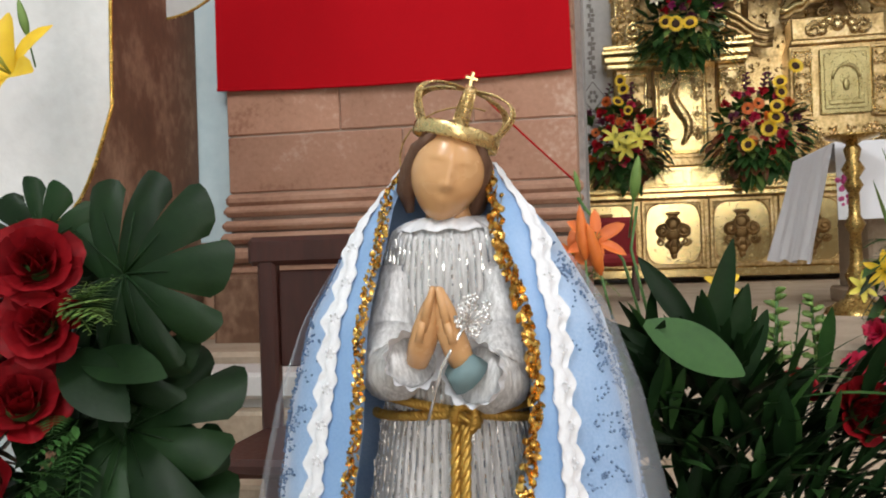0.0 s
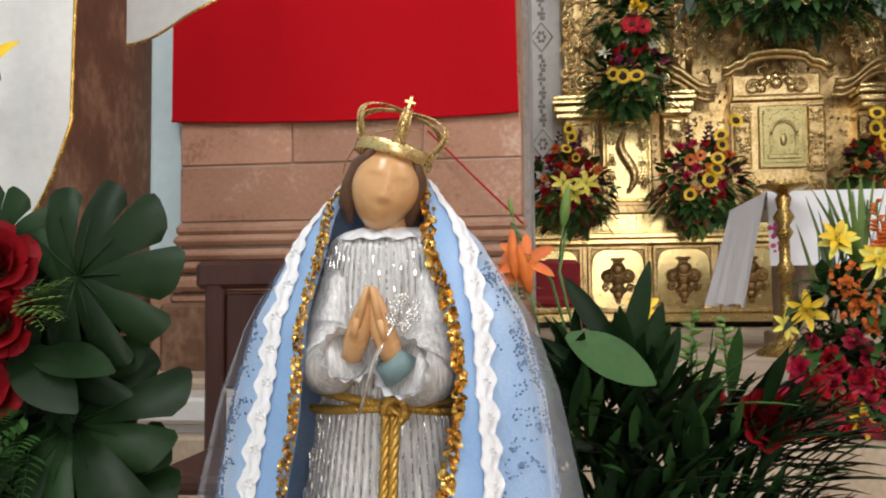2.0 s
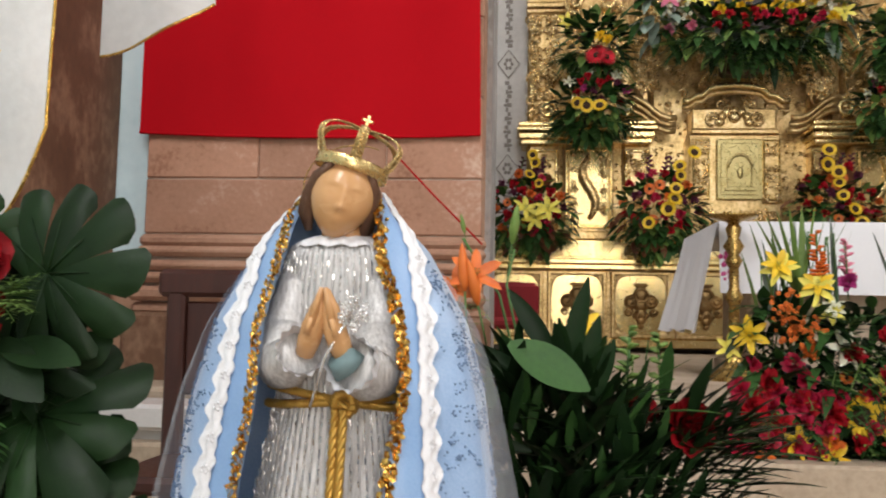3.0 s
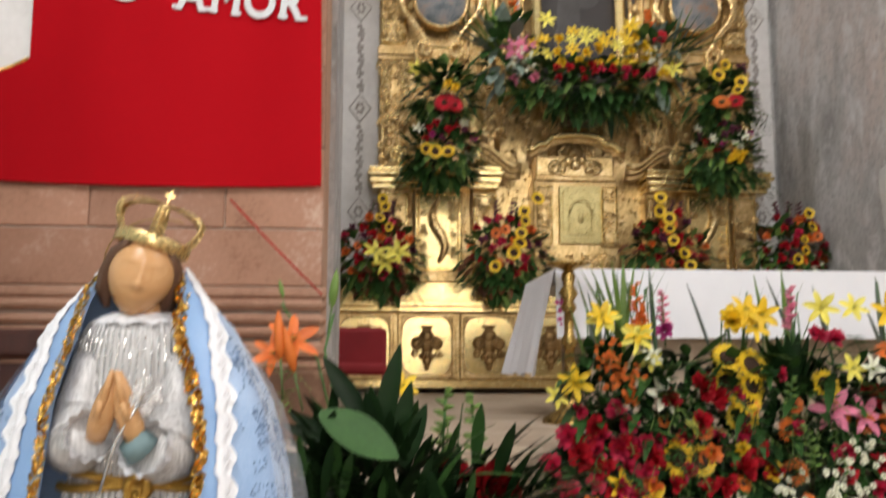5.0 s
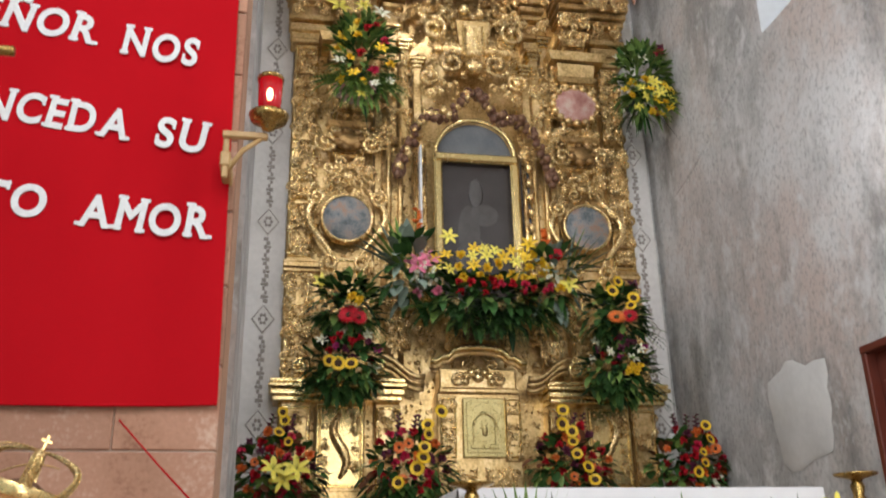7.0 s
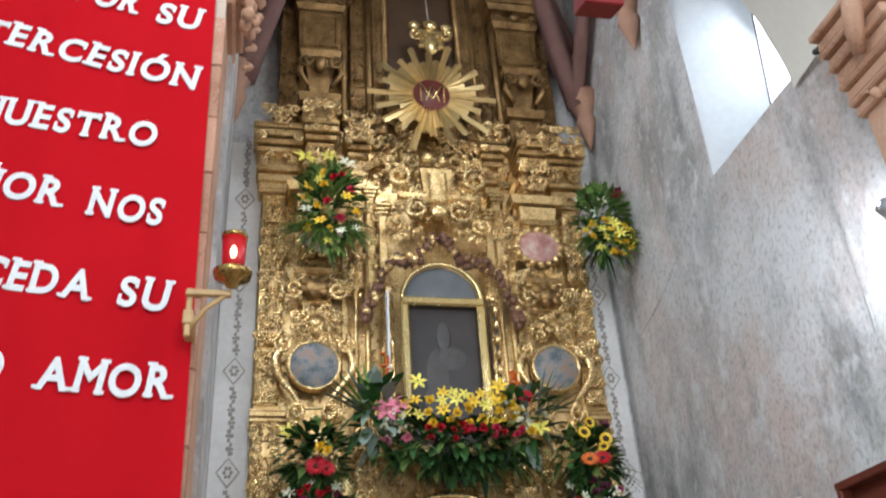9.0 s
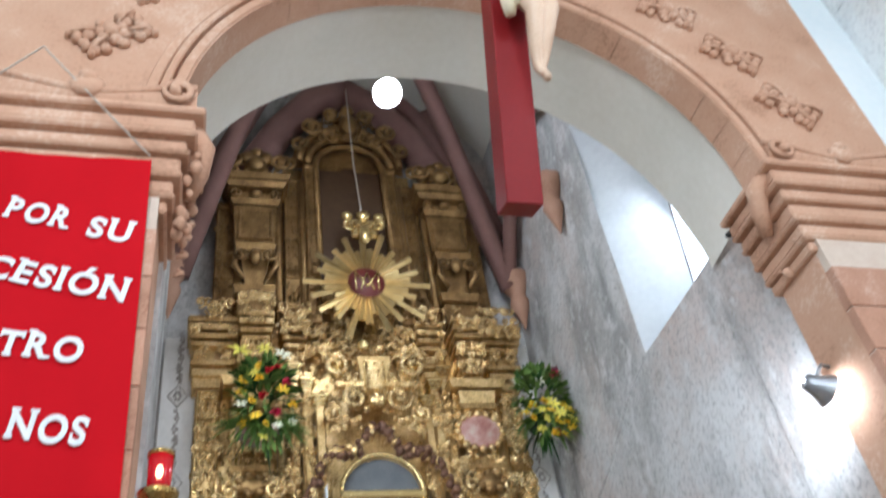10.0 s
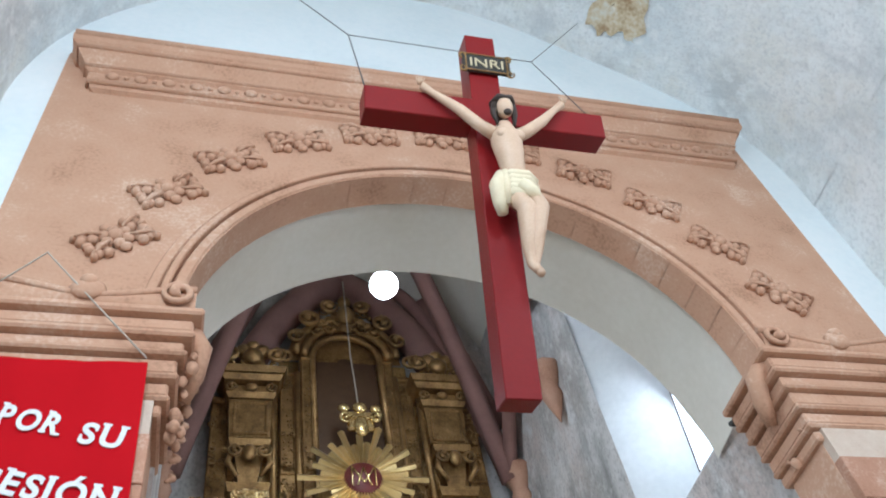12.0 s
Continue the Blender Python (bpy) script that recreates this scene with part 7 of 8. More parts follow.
P_RED = fmat("deep red petal", [(0.12, 0.002, 0.005), (0.3, 0.006, 0.01)], island=0.25, spec=0.2)
P_SCARLET = fmat("scarlet petal", [(0.34, 0.006, 0.014), (0.52, 0.016, 0.026)], island=0.25, spec=0.2)
P_CRIM = fmat("crimson petal", [(0.4, 0.008, 0.04), (0.58, 0.02, 0.07)], island=0.2)
P_YEL = fmat("yellow petal", [(0.72, 0.42, 0.01), (0.85, 0.6, 0.03)], island=0.15)
P_LEM = fmat("lemon petal", [(0.7, 0.58, 0.05), (0.82, 0.74, 0.16)], island=0.15)
P_ORA = fmat("orange petal", [(0.62, 0.11, 0.015), (0.78, 0.2, 0.03)], island=0.2)
P_PINK = fmat("pink petal", [(0.66, 0.12, 0.24), (0.78, 0.28, 0.36)], island=0.2)
P_MAG = fmat("magenta petal", [(0.3, 0.02, 0.12), (0.5, 0.04, 0.22)], island=0.2)
P_PURP = fmat("dark purple petal", [(0.08, 0.012, 0.035), (0.17, 0.025, 0.06)], island=0.25)
P_WHITE = fmat("cream petal", [(0.72, 0.72, 0.5), (0.82, 0.82, 0.68)], island=0.1)
P_BROWN = fmat("brown seed disc", [(0.02, 0.009, 0.004), (0.07, 0.03, 0.012)], rough=0.9, bump=0.6)
P_GREENC = fmat("green flower throat", [(0.25, 0.3, 0.05), (0.4, 0.42, 0.1)])
LEAF = fmat("dark green leaf", [(0.006, 0.019, 0.006), (0.013, 0.037, 0.01)], rough=0.45, island=0.35, scale=14, spec=0.17)
LEAF_MID = fmat("mid green leaf", [(0.022, 0.07, 0.016), (0.045, 0.12, 0.028)], rough=0.5, island=0.3, scale=14, spec=0.25)
LEAF_LIGHT = fmat("fresh green frond", [(0.1, 0.2, 0.035), (0.2, 0.31, 0.075)], rough=0.55, island=0.3)
LEAF_GREY = fmat("silvery green leaf", [(0.14, 0.2, 0.16), (0.24, 0.3, 0.24)], rough=0.6, island=0.2)
LEAF_RUST = fmat("rust brown leaf", [(0.1, 0.03, 0.012), (0.2, 0.07, 0.025)], rough=0.5, island=0.3)
STEM = fmat("green stem", [(0.05, 0.13, 0.03), (0.09, 0.2, 0.05)])


def petal(g, ang, tilt, L, W, curl=0.3, r0=0.05, m=0, tip=0.7, nu=2, nv=3, z0=0.0, cup=0.15):
    """One petal springing from the axis, leaning out by tilt (0 flat, 90 upright)."""
    ca, sa = math.cos(ang), math.sin(ang)
    t = radians(tilt)
    def f(u, v):
        q = u * 2 - 1
        w = W * math.sin(min(1, v * 0.92 + 0.08) * math.pi * tip) ** 0.8 * (1.0 if v < 0.98 else 0.35)
        s = L * v
        x = r0 + s * math.cos(t) + curl * L * v * v * math.sin(t) * 0.5
        z = z0 + s * math.sin(t) - curl * L * v * v * math.cos(t) * 0.5 + cup * w * q * q
        y = w * q
        return (x * ca - y * sa, x * sa + y * ca, z)
    g.grid(f, nu, nv, m)


def rose_mesh(mt, name, seed=1):
    r = random.Random(seed)
    g = Geo()
    for ring_, (n, tilt, L, W, r0, curl) in enumerate(((3, 84, 0.75, 0.3, 0.03, -0.25), (4, 80, 0.8, 0.36, 0.12, -0.1), (5, 74, 0.85, 0.42, 0.22, 0.1), (5, 64, 0.9, 0.48, 0.3, 0.45), (6, 48, 0.92, 0.52, 0.34, 0.7))):
        for k in range(n):
            petal(g, k * math.tau / n + ring_ * 0.7 + r.uniform(-0.15, 0.15), tilt + r.uniform(-5, 5), L, W, curl, r0, 0, 0.62, 4, 5, 0.0, 0.4)
    g.lathe([(0.02, -0.1), (0.25, -0.02), (0.4, 0.12), (0.36, 0.3)], 10, 1)
    return g.mesh(name, [mt, STEM])


def daisy_mesh(name, mp, mc, n, L, W, disc, layers=2, tilt=12):
    g = Geo()
    for q in range(layers):
        for k in range(n):
            petal(g, k * math.tau / n + q * math.pi / n, tilt + 14 * q, L * (1 - 0.1 * q), W, 0.25, disc * 0.8, 0, 0.85, 2, 3)
    g.lathe([(disc, 0.0), (disc, 0.07), (disc * 0.7, 0.12), (0, 0.1)], 14, 1)
    g.lathe([(0.03, -0.12), (disc, -0.02)], 8, 2)
    return g.mesh(name, [mp, mc, STEM])


def lily_mesh(name, mp, open_=38, mc=None):
    g = Geo()
    for k in range(6):
        petal(g, k * math.tau / 6, open_ + (6 if k % 2 else 0), 1.08, 0.25 if k % 2 else 0.21, 0.85, 0.04, 0, 0.92, 4, 6, 0, 0.3)
    for k in range(6):
        a = k * math.tau / 6 + 0.3
        g.tube([(0, 0, 0), (0.12 * math.cos(a), 0.12 * math.sin(a), 0.45)], 0.015, 4, 1)
        g.blob((0.13 * math.cos(a), 0.13 * math.sin(a), 0.47), (0.03, 0.03, 0.05), 2, 5, 3)
    return g.mesh(name, [mp, P_GREENC, LEAF_RUST])


def ruffle_mesh(name, mp, n=34, seed=3):
    r = random.Random(seed)
    g = Geo()
    for k in range(n):
        petal(g, r.uniform(0, 6.28), r.uniform(5, 85), r.uniform(0.6, 0.95), 0.3, r.uniform(-0.2, 0.5), 0.06, 0, 0.62, 2, 2, r.uniform(0, 0.2), 0.4)
    return g.mesh(name, [mp])


def spray_mesh(name, mp, n=22, seed=4):
    r = random.Random(seed)
    g = Geo()
    for k in range(n):
        p = Vector((r.uniform(-1, 1), r.uniform(-1, 1), r.uniform(0.2, 0.9)))
        if Vector((p.x, p.y)).length > 1:
            continue
        g.tube([(0, 0, -0.4), p], 0.015, 3, 1)
        for i in range(5):
            a = i * math.tau / 5
            g.blob((p.x + 0.09 * math.cos(a), p.y + 0.09 * math.sin(a), p.z), (0.07, 0.07, 0.05), 0, 5, 3)
    return g.mesh(name, [mp, STEM])


def bud_mesh(name, mp):
    return Geo().lathe([(0.02, -1.0), (0.16, -0.75), (0.24, -0.3), (0.22, 0.2), (0.12, 0.75), (0.01, 1.0)], 9).tube([(0, 0, -2.6), (0, 0, -0.95)], 0.045, 6, 1).mesh(name, [mp, STEM])


def spike_mesh(name, mp, seed=2):
    """A tall flower spike with its florets up the stem."""
    r = random.Random(seed)
    g = Geo().tube([(0, 0, -1.2), (0.03, 0, 1.0)], 0.03, 5, 1)
    for k in range(12):
        z = -0.5 + 1.5 * k / 12
        a = r.uniform(0, 6.28)
        s = 0.26 * (1 - 0.5 * k / 12)
        for i in range(4):
            t = a + (i - 1.5) * 0.5
            g.tube([(0, 0, z), (s * 0.7 * math.cos(t), s * 0.7 * math.sin(t), z + 0.1), (s * 1.3 * math.cos(t), s * 1.3 * math.sin(t), z + 0.12)], [0.02, 0.06, 0.015], 5, 0)
    return g.mesh(name, [mp, STEM])


F = {
    "rose": rose_mesh(P_RED, "rose"), "crimson": ruffle_mesh("carnation", P_CRIM), "redf": ruffle_mesh("red_carnation", P_SCARLET, 34, 6),
    "sun": daisy_mesh("sunflower", P_YEL, P_BROWN, 17, 0.55, 0.12, 0.45), "gerb": daisy_mesh("gerbera", P_ORA, P_BROWN, 20, 0.72, 0.09, 0.26), "gerbr": daisy_mesh("red_gerbera", P_SCARLET, P_BROWN, 20, 0.72, 0.09, 0.26),
    "yel": lily_mesh("yellow_lily", P_YEL), "lem": lily_mesh("lemon_lily", P_LEM, 30), "orl": lily_mesh("orange_lily", P_ORA, 34), "whl": lily_mesh("white_lily", P_WHITE, 34), "pil": lily_mesh("pink_lily", P_PINK, 32),
    "pink": ruffle_mesh("pink_carnation", P_PINK, 30, 8), "mag": ruffle_mesh("magenta_flower", P_MAG, 30, 9), "purp": ruffle_mesh("dark_flower", P_PURP, 30, 10), "ora": ruffle_mesh("orange_flower", P_ORA, 26, 11), "yelm": ruffle_mesh("yellow_chrysanthemum", P_YEL, 34, 12),
    "baby": spray_mesh("white_spray", P_WHITE, 26), "orspray": spray_mesh("orange_spray", P_ORA, 26, 7), "bud": bud_mesh("lily_bud", LEAF_LIGHT), "obud": bud_mesh("orange_bud", P_ORA), "spike": spike_mesh("orange_spike", P_ORA), "pspike": spike_mesh("pink_spike", P_PINK, 5),
    "rspike": spike_mesh("red_spike", P_PURP, 6), "gold": spike_mesh("goldenrod", LEAF_LIGHT, 7),
}
FLOWER_NAME = {k: v.name for k, v in F.items()}


def blade(g, base, d, L, W, droop=0.3, m=0, nv=5, up=(0, 0, 1), fold_=0.2):
    """A lance-shaped leaf from base along d."""
    d = Vector(d).normalized()
    side = d.cross(Vector(up))
    side = side.normalized() if side.length > 1e-3 else Vector((1, 0, 0))
    nrm = side.cross(d)
    b = Vector(base)
    def f(u, v):
        q = u * 2 - 1
        w = W * math.sin(math.pi * min(1, v * 0.96 + 0.03)) ** 0.75
        return tuple(b + d * (L * v) + side * (q * w) + nrm * (fold_ * abs(q) * w) - Vector((0, 0, droop * L * v * v)))
    g.grid(f, 2, nv, m)


def frond(g, base, d, L, m=0, n=9, droop=0.4, w=0.3):
    d = Vector(d).normalized()
    side = d.cross(Vector((0, 0, 1)))
    side = side.normalized() if side.length > 1e-3 else Vector((1, 0, 0))
    b = Vector(base)
    pts = [b + d * (L * i / n) - Vector((0, 0, droop * L * (i / n) ** 2)) for i in range(n + 1)]
    g.tube(pts, L * 0.008, 3, m)
    for i in range(1, n + 1):
        for s in (-1, 1):
            q = L * w * (1 - 0.75 * i / n)
            blade(g, pts[i], side * s + d * 0.5, q, q * 0.2, 0.2, m, 3)


def monstera(g, base, d, nrm, L, m=0, seed=1):
    """A broad heart-shaped leaf whose fingers fan out from the stalk, parted by narrow slits."""
    r = random.Random(seed)
    d, nrm = Vector(d).normalized(), Vector(nrm).normalized()
    side = d.cross(nrm).normalized()
    nrm = side.cross(d)
    b = Vector(base)
    n = 9
    cuts = [radians(-142)]
    steps = [r.uniform(0.75, 1.25) for _ in range(n)]
    for q in steps:
        cuts.append(cuts[-1] + radians(284) * q / sum(steps))
    for k in range(n):
        slit, reach, bend = r.uniform(0.42, 0.62), r.uniform(0.9, 1.06), r.uniform(-0.05, 0.05)
        def f(u, v):
            gap = r_gap * max(0.0, (v - slit) / (1 - slit)) ** 0.8
            a = cuts[k] + (cuts[k + 1] - cuts[k]) * (gap + (1 - 2 * gap) * u)
            rad = L * (0.64 + 0.36 * math.cos(a * 0.62)) * reach * v * (1 - 0.1 * v * (2 * u - 1) ** 4 - 0.12 * v * u)
            lift = 0.12 * v - (0.2 + bend) * v * v + 0.035 * v * (1 - (2 * u - 1) ** 2)
            return tuple(b + d * (rad * math.cos(a) + L * 0.16 * (1 - v) * math.cos(a)) + side * (rad * math.sin(a)) + nrm * (L * lift))
        r_gap = r.uniform(0.04, 0.12)
        g.grid(f, 6, 10, m)
        mid = (cuts[k] + cuts[k + 1]) / 2
        g.tube([b + d * (L * 0.1) + nrm * (L * 0.012), b + (d * math.cos(mid) + side * math.sin(mid)) * (L * 0.5) + nrm * (L * 0.045)], [L * 0.012, L * 0.005], 4, m)
    g.tube([b - d * (L * 0.5) - nrm * (L * 0.25), b], [L * 0.02, L * 0.018], 5, m)


def aim(p, d, size, spin=0.0):
    return Matrix.Translation(p) @ Vector(d).normalized().to_track_quat("Z", "Y").to_matrix().to_4x4() @ pose(0, 0, 0, 0, 0, spin) @ Matrix.Scale(size, 4)


def arrangement(label, base, flowers, foliage, seed, group="", facing=(0, -1, 0.25), name="flower_arrangement", pot=0.12):
    """flowers: (kind, x, y, z, radius); foliage(g, r) fills a Geo with leaves. Places are in the world."""
    r = random.Random(seed)
    t = thing(name, label, "flower arrangement", group)
    g = Geo()
    foliage(g, r)
    part("foliage", g, [LEAF, LEAF_MID, LEAF_LIGHT, LEAF_GREY, LEAF_RUST, STEM], t, "massed green leaves", kind="stuff")
    part("container", Geo().lathe([(0.0, 0.0), (pot * 0.8, 0.0), (pot, pot * 0.9), (pot * 0.9, pot * 0.9), (0.0, pot * 0.7)], 14), VASE, t, m=Matrix.Translation(base))
    for kind, x, y, z, s in flowers:
        d = Vector(facing) + Vector((r.uniform(-0.45, 0.45), r.uniform(-0.2, 0.2), r.uniform(-0.3, 0.4)))
        if kind == "sun" and y > 8:
            x, z, s = x + r.uniform(-0.06, 0.06), z + r.uniform(-0.03, 0.03), s * r.uniform(0.75, 0.98)
        if kind in ("bud", "obud", "spike", "pspike", "rspike", "gold"):
            d = Vector((r.uniform(-0.3, 0.3), r.uniform(-0.3, 0.1), 1))
        part(FLOWER_NAME[kind], F[kind], None, t, m=aim((x, y, z), d, s, r.uniform(0, 360)))
    return t


def cloud(kinds, n, cx, cy, cz, rx, ry, rz, size, seed, front=0.6):
    """Flowers spread over the front of a rounded mass, with spacing."""
    r = random.Random(seed)
    out = []
    for _ in range(n * 30):
        a, q = r.uniform(0, math.tau), math.sqrt(r.random())
        x, z = q * math.cos(a), q * math.sin(a)
        y = -math.sqrt(max(0.0, 1 - q * q))
        p = (cx + rx * x, cy + ry * y, cz + rz * z)
        s = size * r.uniform(0.8, 1.15)
        if all((p[0] - o[1]) ** 2 + (p[2] - o[3]) ** 2 > (0.75 * (s + o[4])) ** 2 for o in out):
            out.append((r.choice(kinds), *p, s))
        if len(out) >= n:
            break
    return out


def leafy(cx, cy, cz, rx, ry, rz, n, L, W, mats_=(0, 0, 1), spill=0.6):
    def f(g, r):
        for _ in range(n):
            a, q = r.uniform(0, math.tau), math.sqrt(r.random())
            x, z = q * math.cos(a), q * math.sin(a)
            y = -math.sqrt(max(0.0, 1 - q * q)) * r.uniform(0.5, 0.95)
            p = (cx + rx * x * 0.85, cy + ry * y, cz + rz * z * 0.85)
            d = (x + r.uniform(-0.5, 0.5), -0.5 + r.uniform(-0.4, 0.2), z + r.uniform(-0.5, 0.5) - spill * 0.3)
            blade(g, p, d, L * r.uniform(0.6, 1.2), W * r.uniform(0.7, 1.2), r.uniform(0.0, 0.5), r.choice(mats_), 4)
        for _ in range(n // 8):
            x = r.uniform(-1, 1)
            frond(g, (cx + rx * 0.7 * x, cy - ry * 0.6, cz - rz * 0.5), (x, -0.4, r.uniform(-0.7, 0.3)), L * 1.6, r.choice(mats_), 8)
    return f


GR = "altarpiece flower arrangements"
# four bouquets on the gradine
for i, (cx, cz, cy, seed) in enumerate(((0.12, 2.3, 9.35, 1), (1.5, 2.32, 9.35, 2), (3.33, 2.36, 9.4, 3), (4.72, 2.36, 9.4, 4))):
    warm = ("redf", "ora", "crimson", "purp", "redf", "gerb", "redf")
    fl = cloud(warm, 30, cx, cy - 0.12, cz - 0.04, 0.4, 0.22, 0.4, 0.066, seed * 7)
    if i in (1, 2):
        sgn = 1 if i == 1 else -1
        fl += [("sun", cx + sgn * (0.02 + 0.05 * k) * (1 if i == 1 else 1) + (0.0 if i == 1 else 0.05), cy - 0.42, cz - 0.12 + 0.12 * k, 0.095) for k in range(6)]
        fl += [("sun", cx - sgn * 0.16, cy - 0.42, cz - 0.26, 0.09)]
    elif i == 0:
        fl += [("lem", cx - 0.04 + 0.12 * q, cy - 0.42, cz - 0.1 - 0.1 * (q % 2), 0.13) for q in range(3)]
        fl += [("sun", cx + 0.05, cy - 0.34, cz + 0.16 + 0.11 * k, 0.075) for k in range(4)]
    else:
        fl += [("whl", cx + 0.16, cy - 0.25, cz - 0.24, 0.12)] + [("sun", cx + 0.02 + 0.03 * k, cy - 0.38, cz - 0.2 + 0.13 * k, 0.08) for k in range(5)]
    fl += [("rspike", cx + dx, cy - 0.05, cz + 0.32, 0.2) for dx in (-0.1, 0.05, 0.16)]
    arrangement("bouquet of sunflowers, red and orange flowers on the gilt step", (cx, 9.45, 1.97), fl,
                leafy(cx, cy - 0.05, cz - 0.12, 0.52, 0.22, 0.42, 260, 0.18, 0.05, (1, 1, 1, 2, 4)), seed, GR)
# paired tiers either side
for cx, seed in ((0.8, 11), (3.98, 12)):
    cy = 9.4
    low = cloud(("redf", "purp", "mag", "whl", "redf"), 18, cx, cy - 0.12, 3.55, 0.36, 0.2, 0.22, 0.062, seed)
    if seed == 11:
        low += [("sun", cx - 0.22 + 0.15 * k, cy - 0.4, 3.32 - 0.03 * (k == 1), 0.1) for k in range(3)] + [("whl", cx + 0.3, cy - 0.2, 3.3, 0.08)]
        up = [("gerbr", cx + 0.02, cy - 0.38, 3.86, 0.14), ("gerbr", cx + 0.12, cy - 0.38, 3.84, 0.12), ("yelm", cx + 0.06, cy - 0.36, 4.07, 0.07), ("yelm", cx + 0.13, cy - 0.36, 4.03, 0.07), ("purp", cx - 0.1, cy - 0.2, 4.1, 0.08), ("lem", cx - 0.28, cy - 0.1, 4.32, 0.1)]
    else:
        low += [("yelm", cx + 0.03 * k, cy - 0.38, 3.28 + 0.04 * (k % 3), 0.05) for k in range(6)]
        up = [("sun", cx + dx, cy - 0.38, z, 0.095) for dx, z in ((0.0, 4.36), (-0.08, 4.22), (0.1, 4.2), (0.08, 4.08))] + [("gerb", cx - 0.08, cy - 0.38, 3.93, 0.12), ("gerbr", cx + 0.08, cy - 0.38, 3.95, 0.11), ("purp", cx + 0.26, cy - 0.1, 4.4, 0.1), ("mag", cx + 0.28, cy - 0.1, 4.25, 0.08)]
    a, b = leafy(cx, cy - 0.05, 3.35, 0.46, 0.24, 0.36, 220, 0.2, 0.045, (0, 1, 1, 1, 2)), leafy(cx, cy - 0.05, 4.05, 0.38, 0.22, 0.36, 180, 0.2, 0.05, (0, 1, 1, 1, 2))
    arrangement("two-tier arrangement of dark leaves, sunflowers and red blooms", (cx, 9.62, 3.3), low + up, lambda g, r: (a(g, r), b(g, r)), seed, GR)
# garland of the niche
fl = cloud(("yel", "yelm", "yel", "lem"), 32, 2.5, 9.3, 4.58, 0.72, 0.2, 0.22, 0.078, 41)
fl += cloud(("redf", "redf", "crimson", "whl"), 14, 2.55, 9.2, 4.27, 0.7, 0.15, 0.1, 0.066, 42)
fl += [("pil", 1.62, 9.25, 4.55, 0.15), ("pil", 1.75, 9.25, 4.62, 0.13), ("pink", 1.6, 9.22, 4.2, 0.08), ("pink", 1.83, 9.2, 4.22, 0.08), ("baby", 1.7, 9.25, 4.4, 0.16), ("spike", 1.62, 9.35, 5.0, 0.3), ("spike", 3.24, 9.35, 4.85, 0.3), ("gerbr", 3.3, 9.25, 4.75, 0.1),
       ("baby", 3.2, 9.25, 4.45, 0.15), ("lem", 3.42, 9.2, 4.35, 0.11), ("yelm", 3.3, 9.2, 4.3, 0.08), ("lem", 1.98, 9.2, 4.9, 0.1), ("yel", 2.96, 9.2, 4.85, 0.1)]
ga, gb, gc = leafy(2.45, 9.45, 4.2, 1.05, 0.3, 0.32, 300, 0.24, 0.05, (0, 1, 1, 1, 2)), leafy(1.55, 9.45, 4.55, 0.36, 0.2, 0.42, 60, 0.3, 0.07, (1, 1, 3)), leafy(3.3, 9.45, 4.5, 0.36, 0.2, 0.4, 60, 0.3, 0.05, (1, 3, 2))
def garland_leaves(g, r):
    ga(g, r), gb(g, r), gc(g, r)
    for sx, cx in ((-1, 1.5), (1, 3.45)):
        for k in range(7):
            blade(g, (cx, 9.4, 4.5), (sx * (0.2 + 0.12 * k), -0.2, 1.0 - 0.08 * k), 0.75, 0.035, 0.1, r.choice((2, 3)), 6)
    for k in range(16):
        frond(g, (2.1 + 0.055 * k, 9.2, 4.1), (r.uniform(-0.4, 0.4), -0.4, -0.8), 0.42, 0, 9)
arrangement("long garland of yellow lilies, red and pink flowers below the niche", (2.45, 9.6, 4.05), fl, garland_leaves, 43, GR, pot=0.2)
part("bracket", Geo().box((2.45, 9.6, 3.98), (0.62, 0.36, 0.06), 0, 0.01).box((2.45, 9.68, 3.88), (0.42, 0.24, 0.14), 0, 0.03), WOOD, altarpiece, "dark wooden bracket shelf")
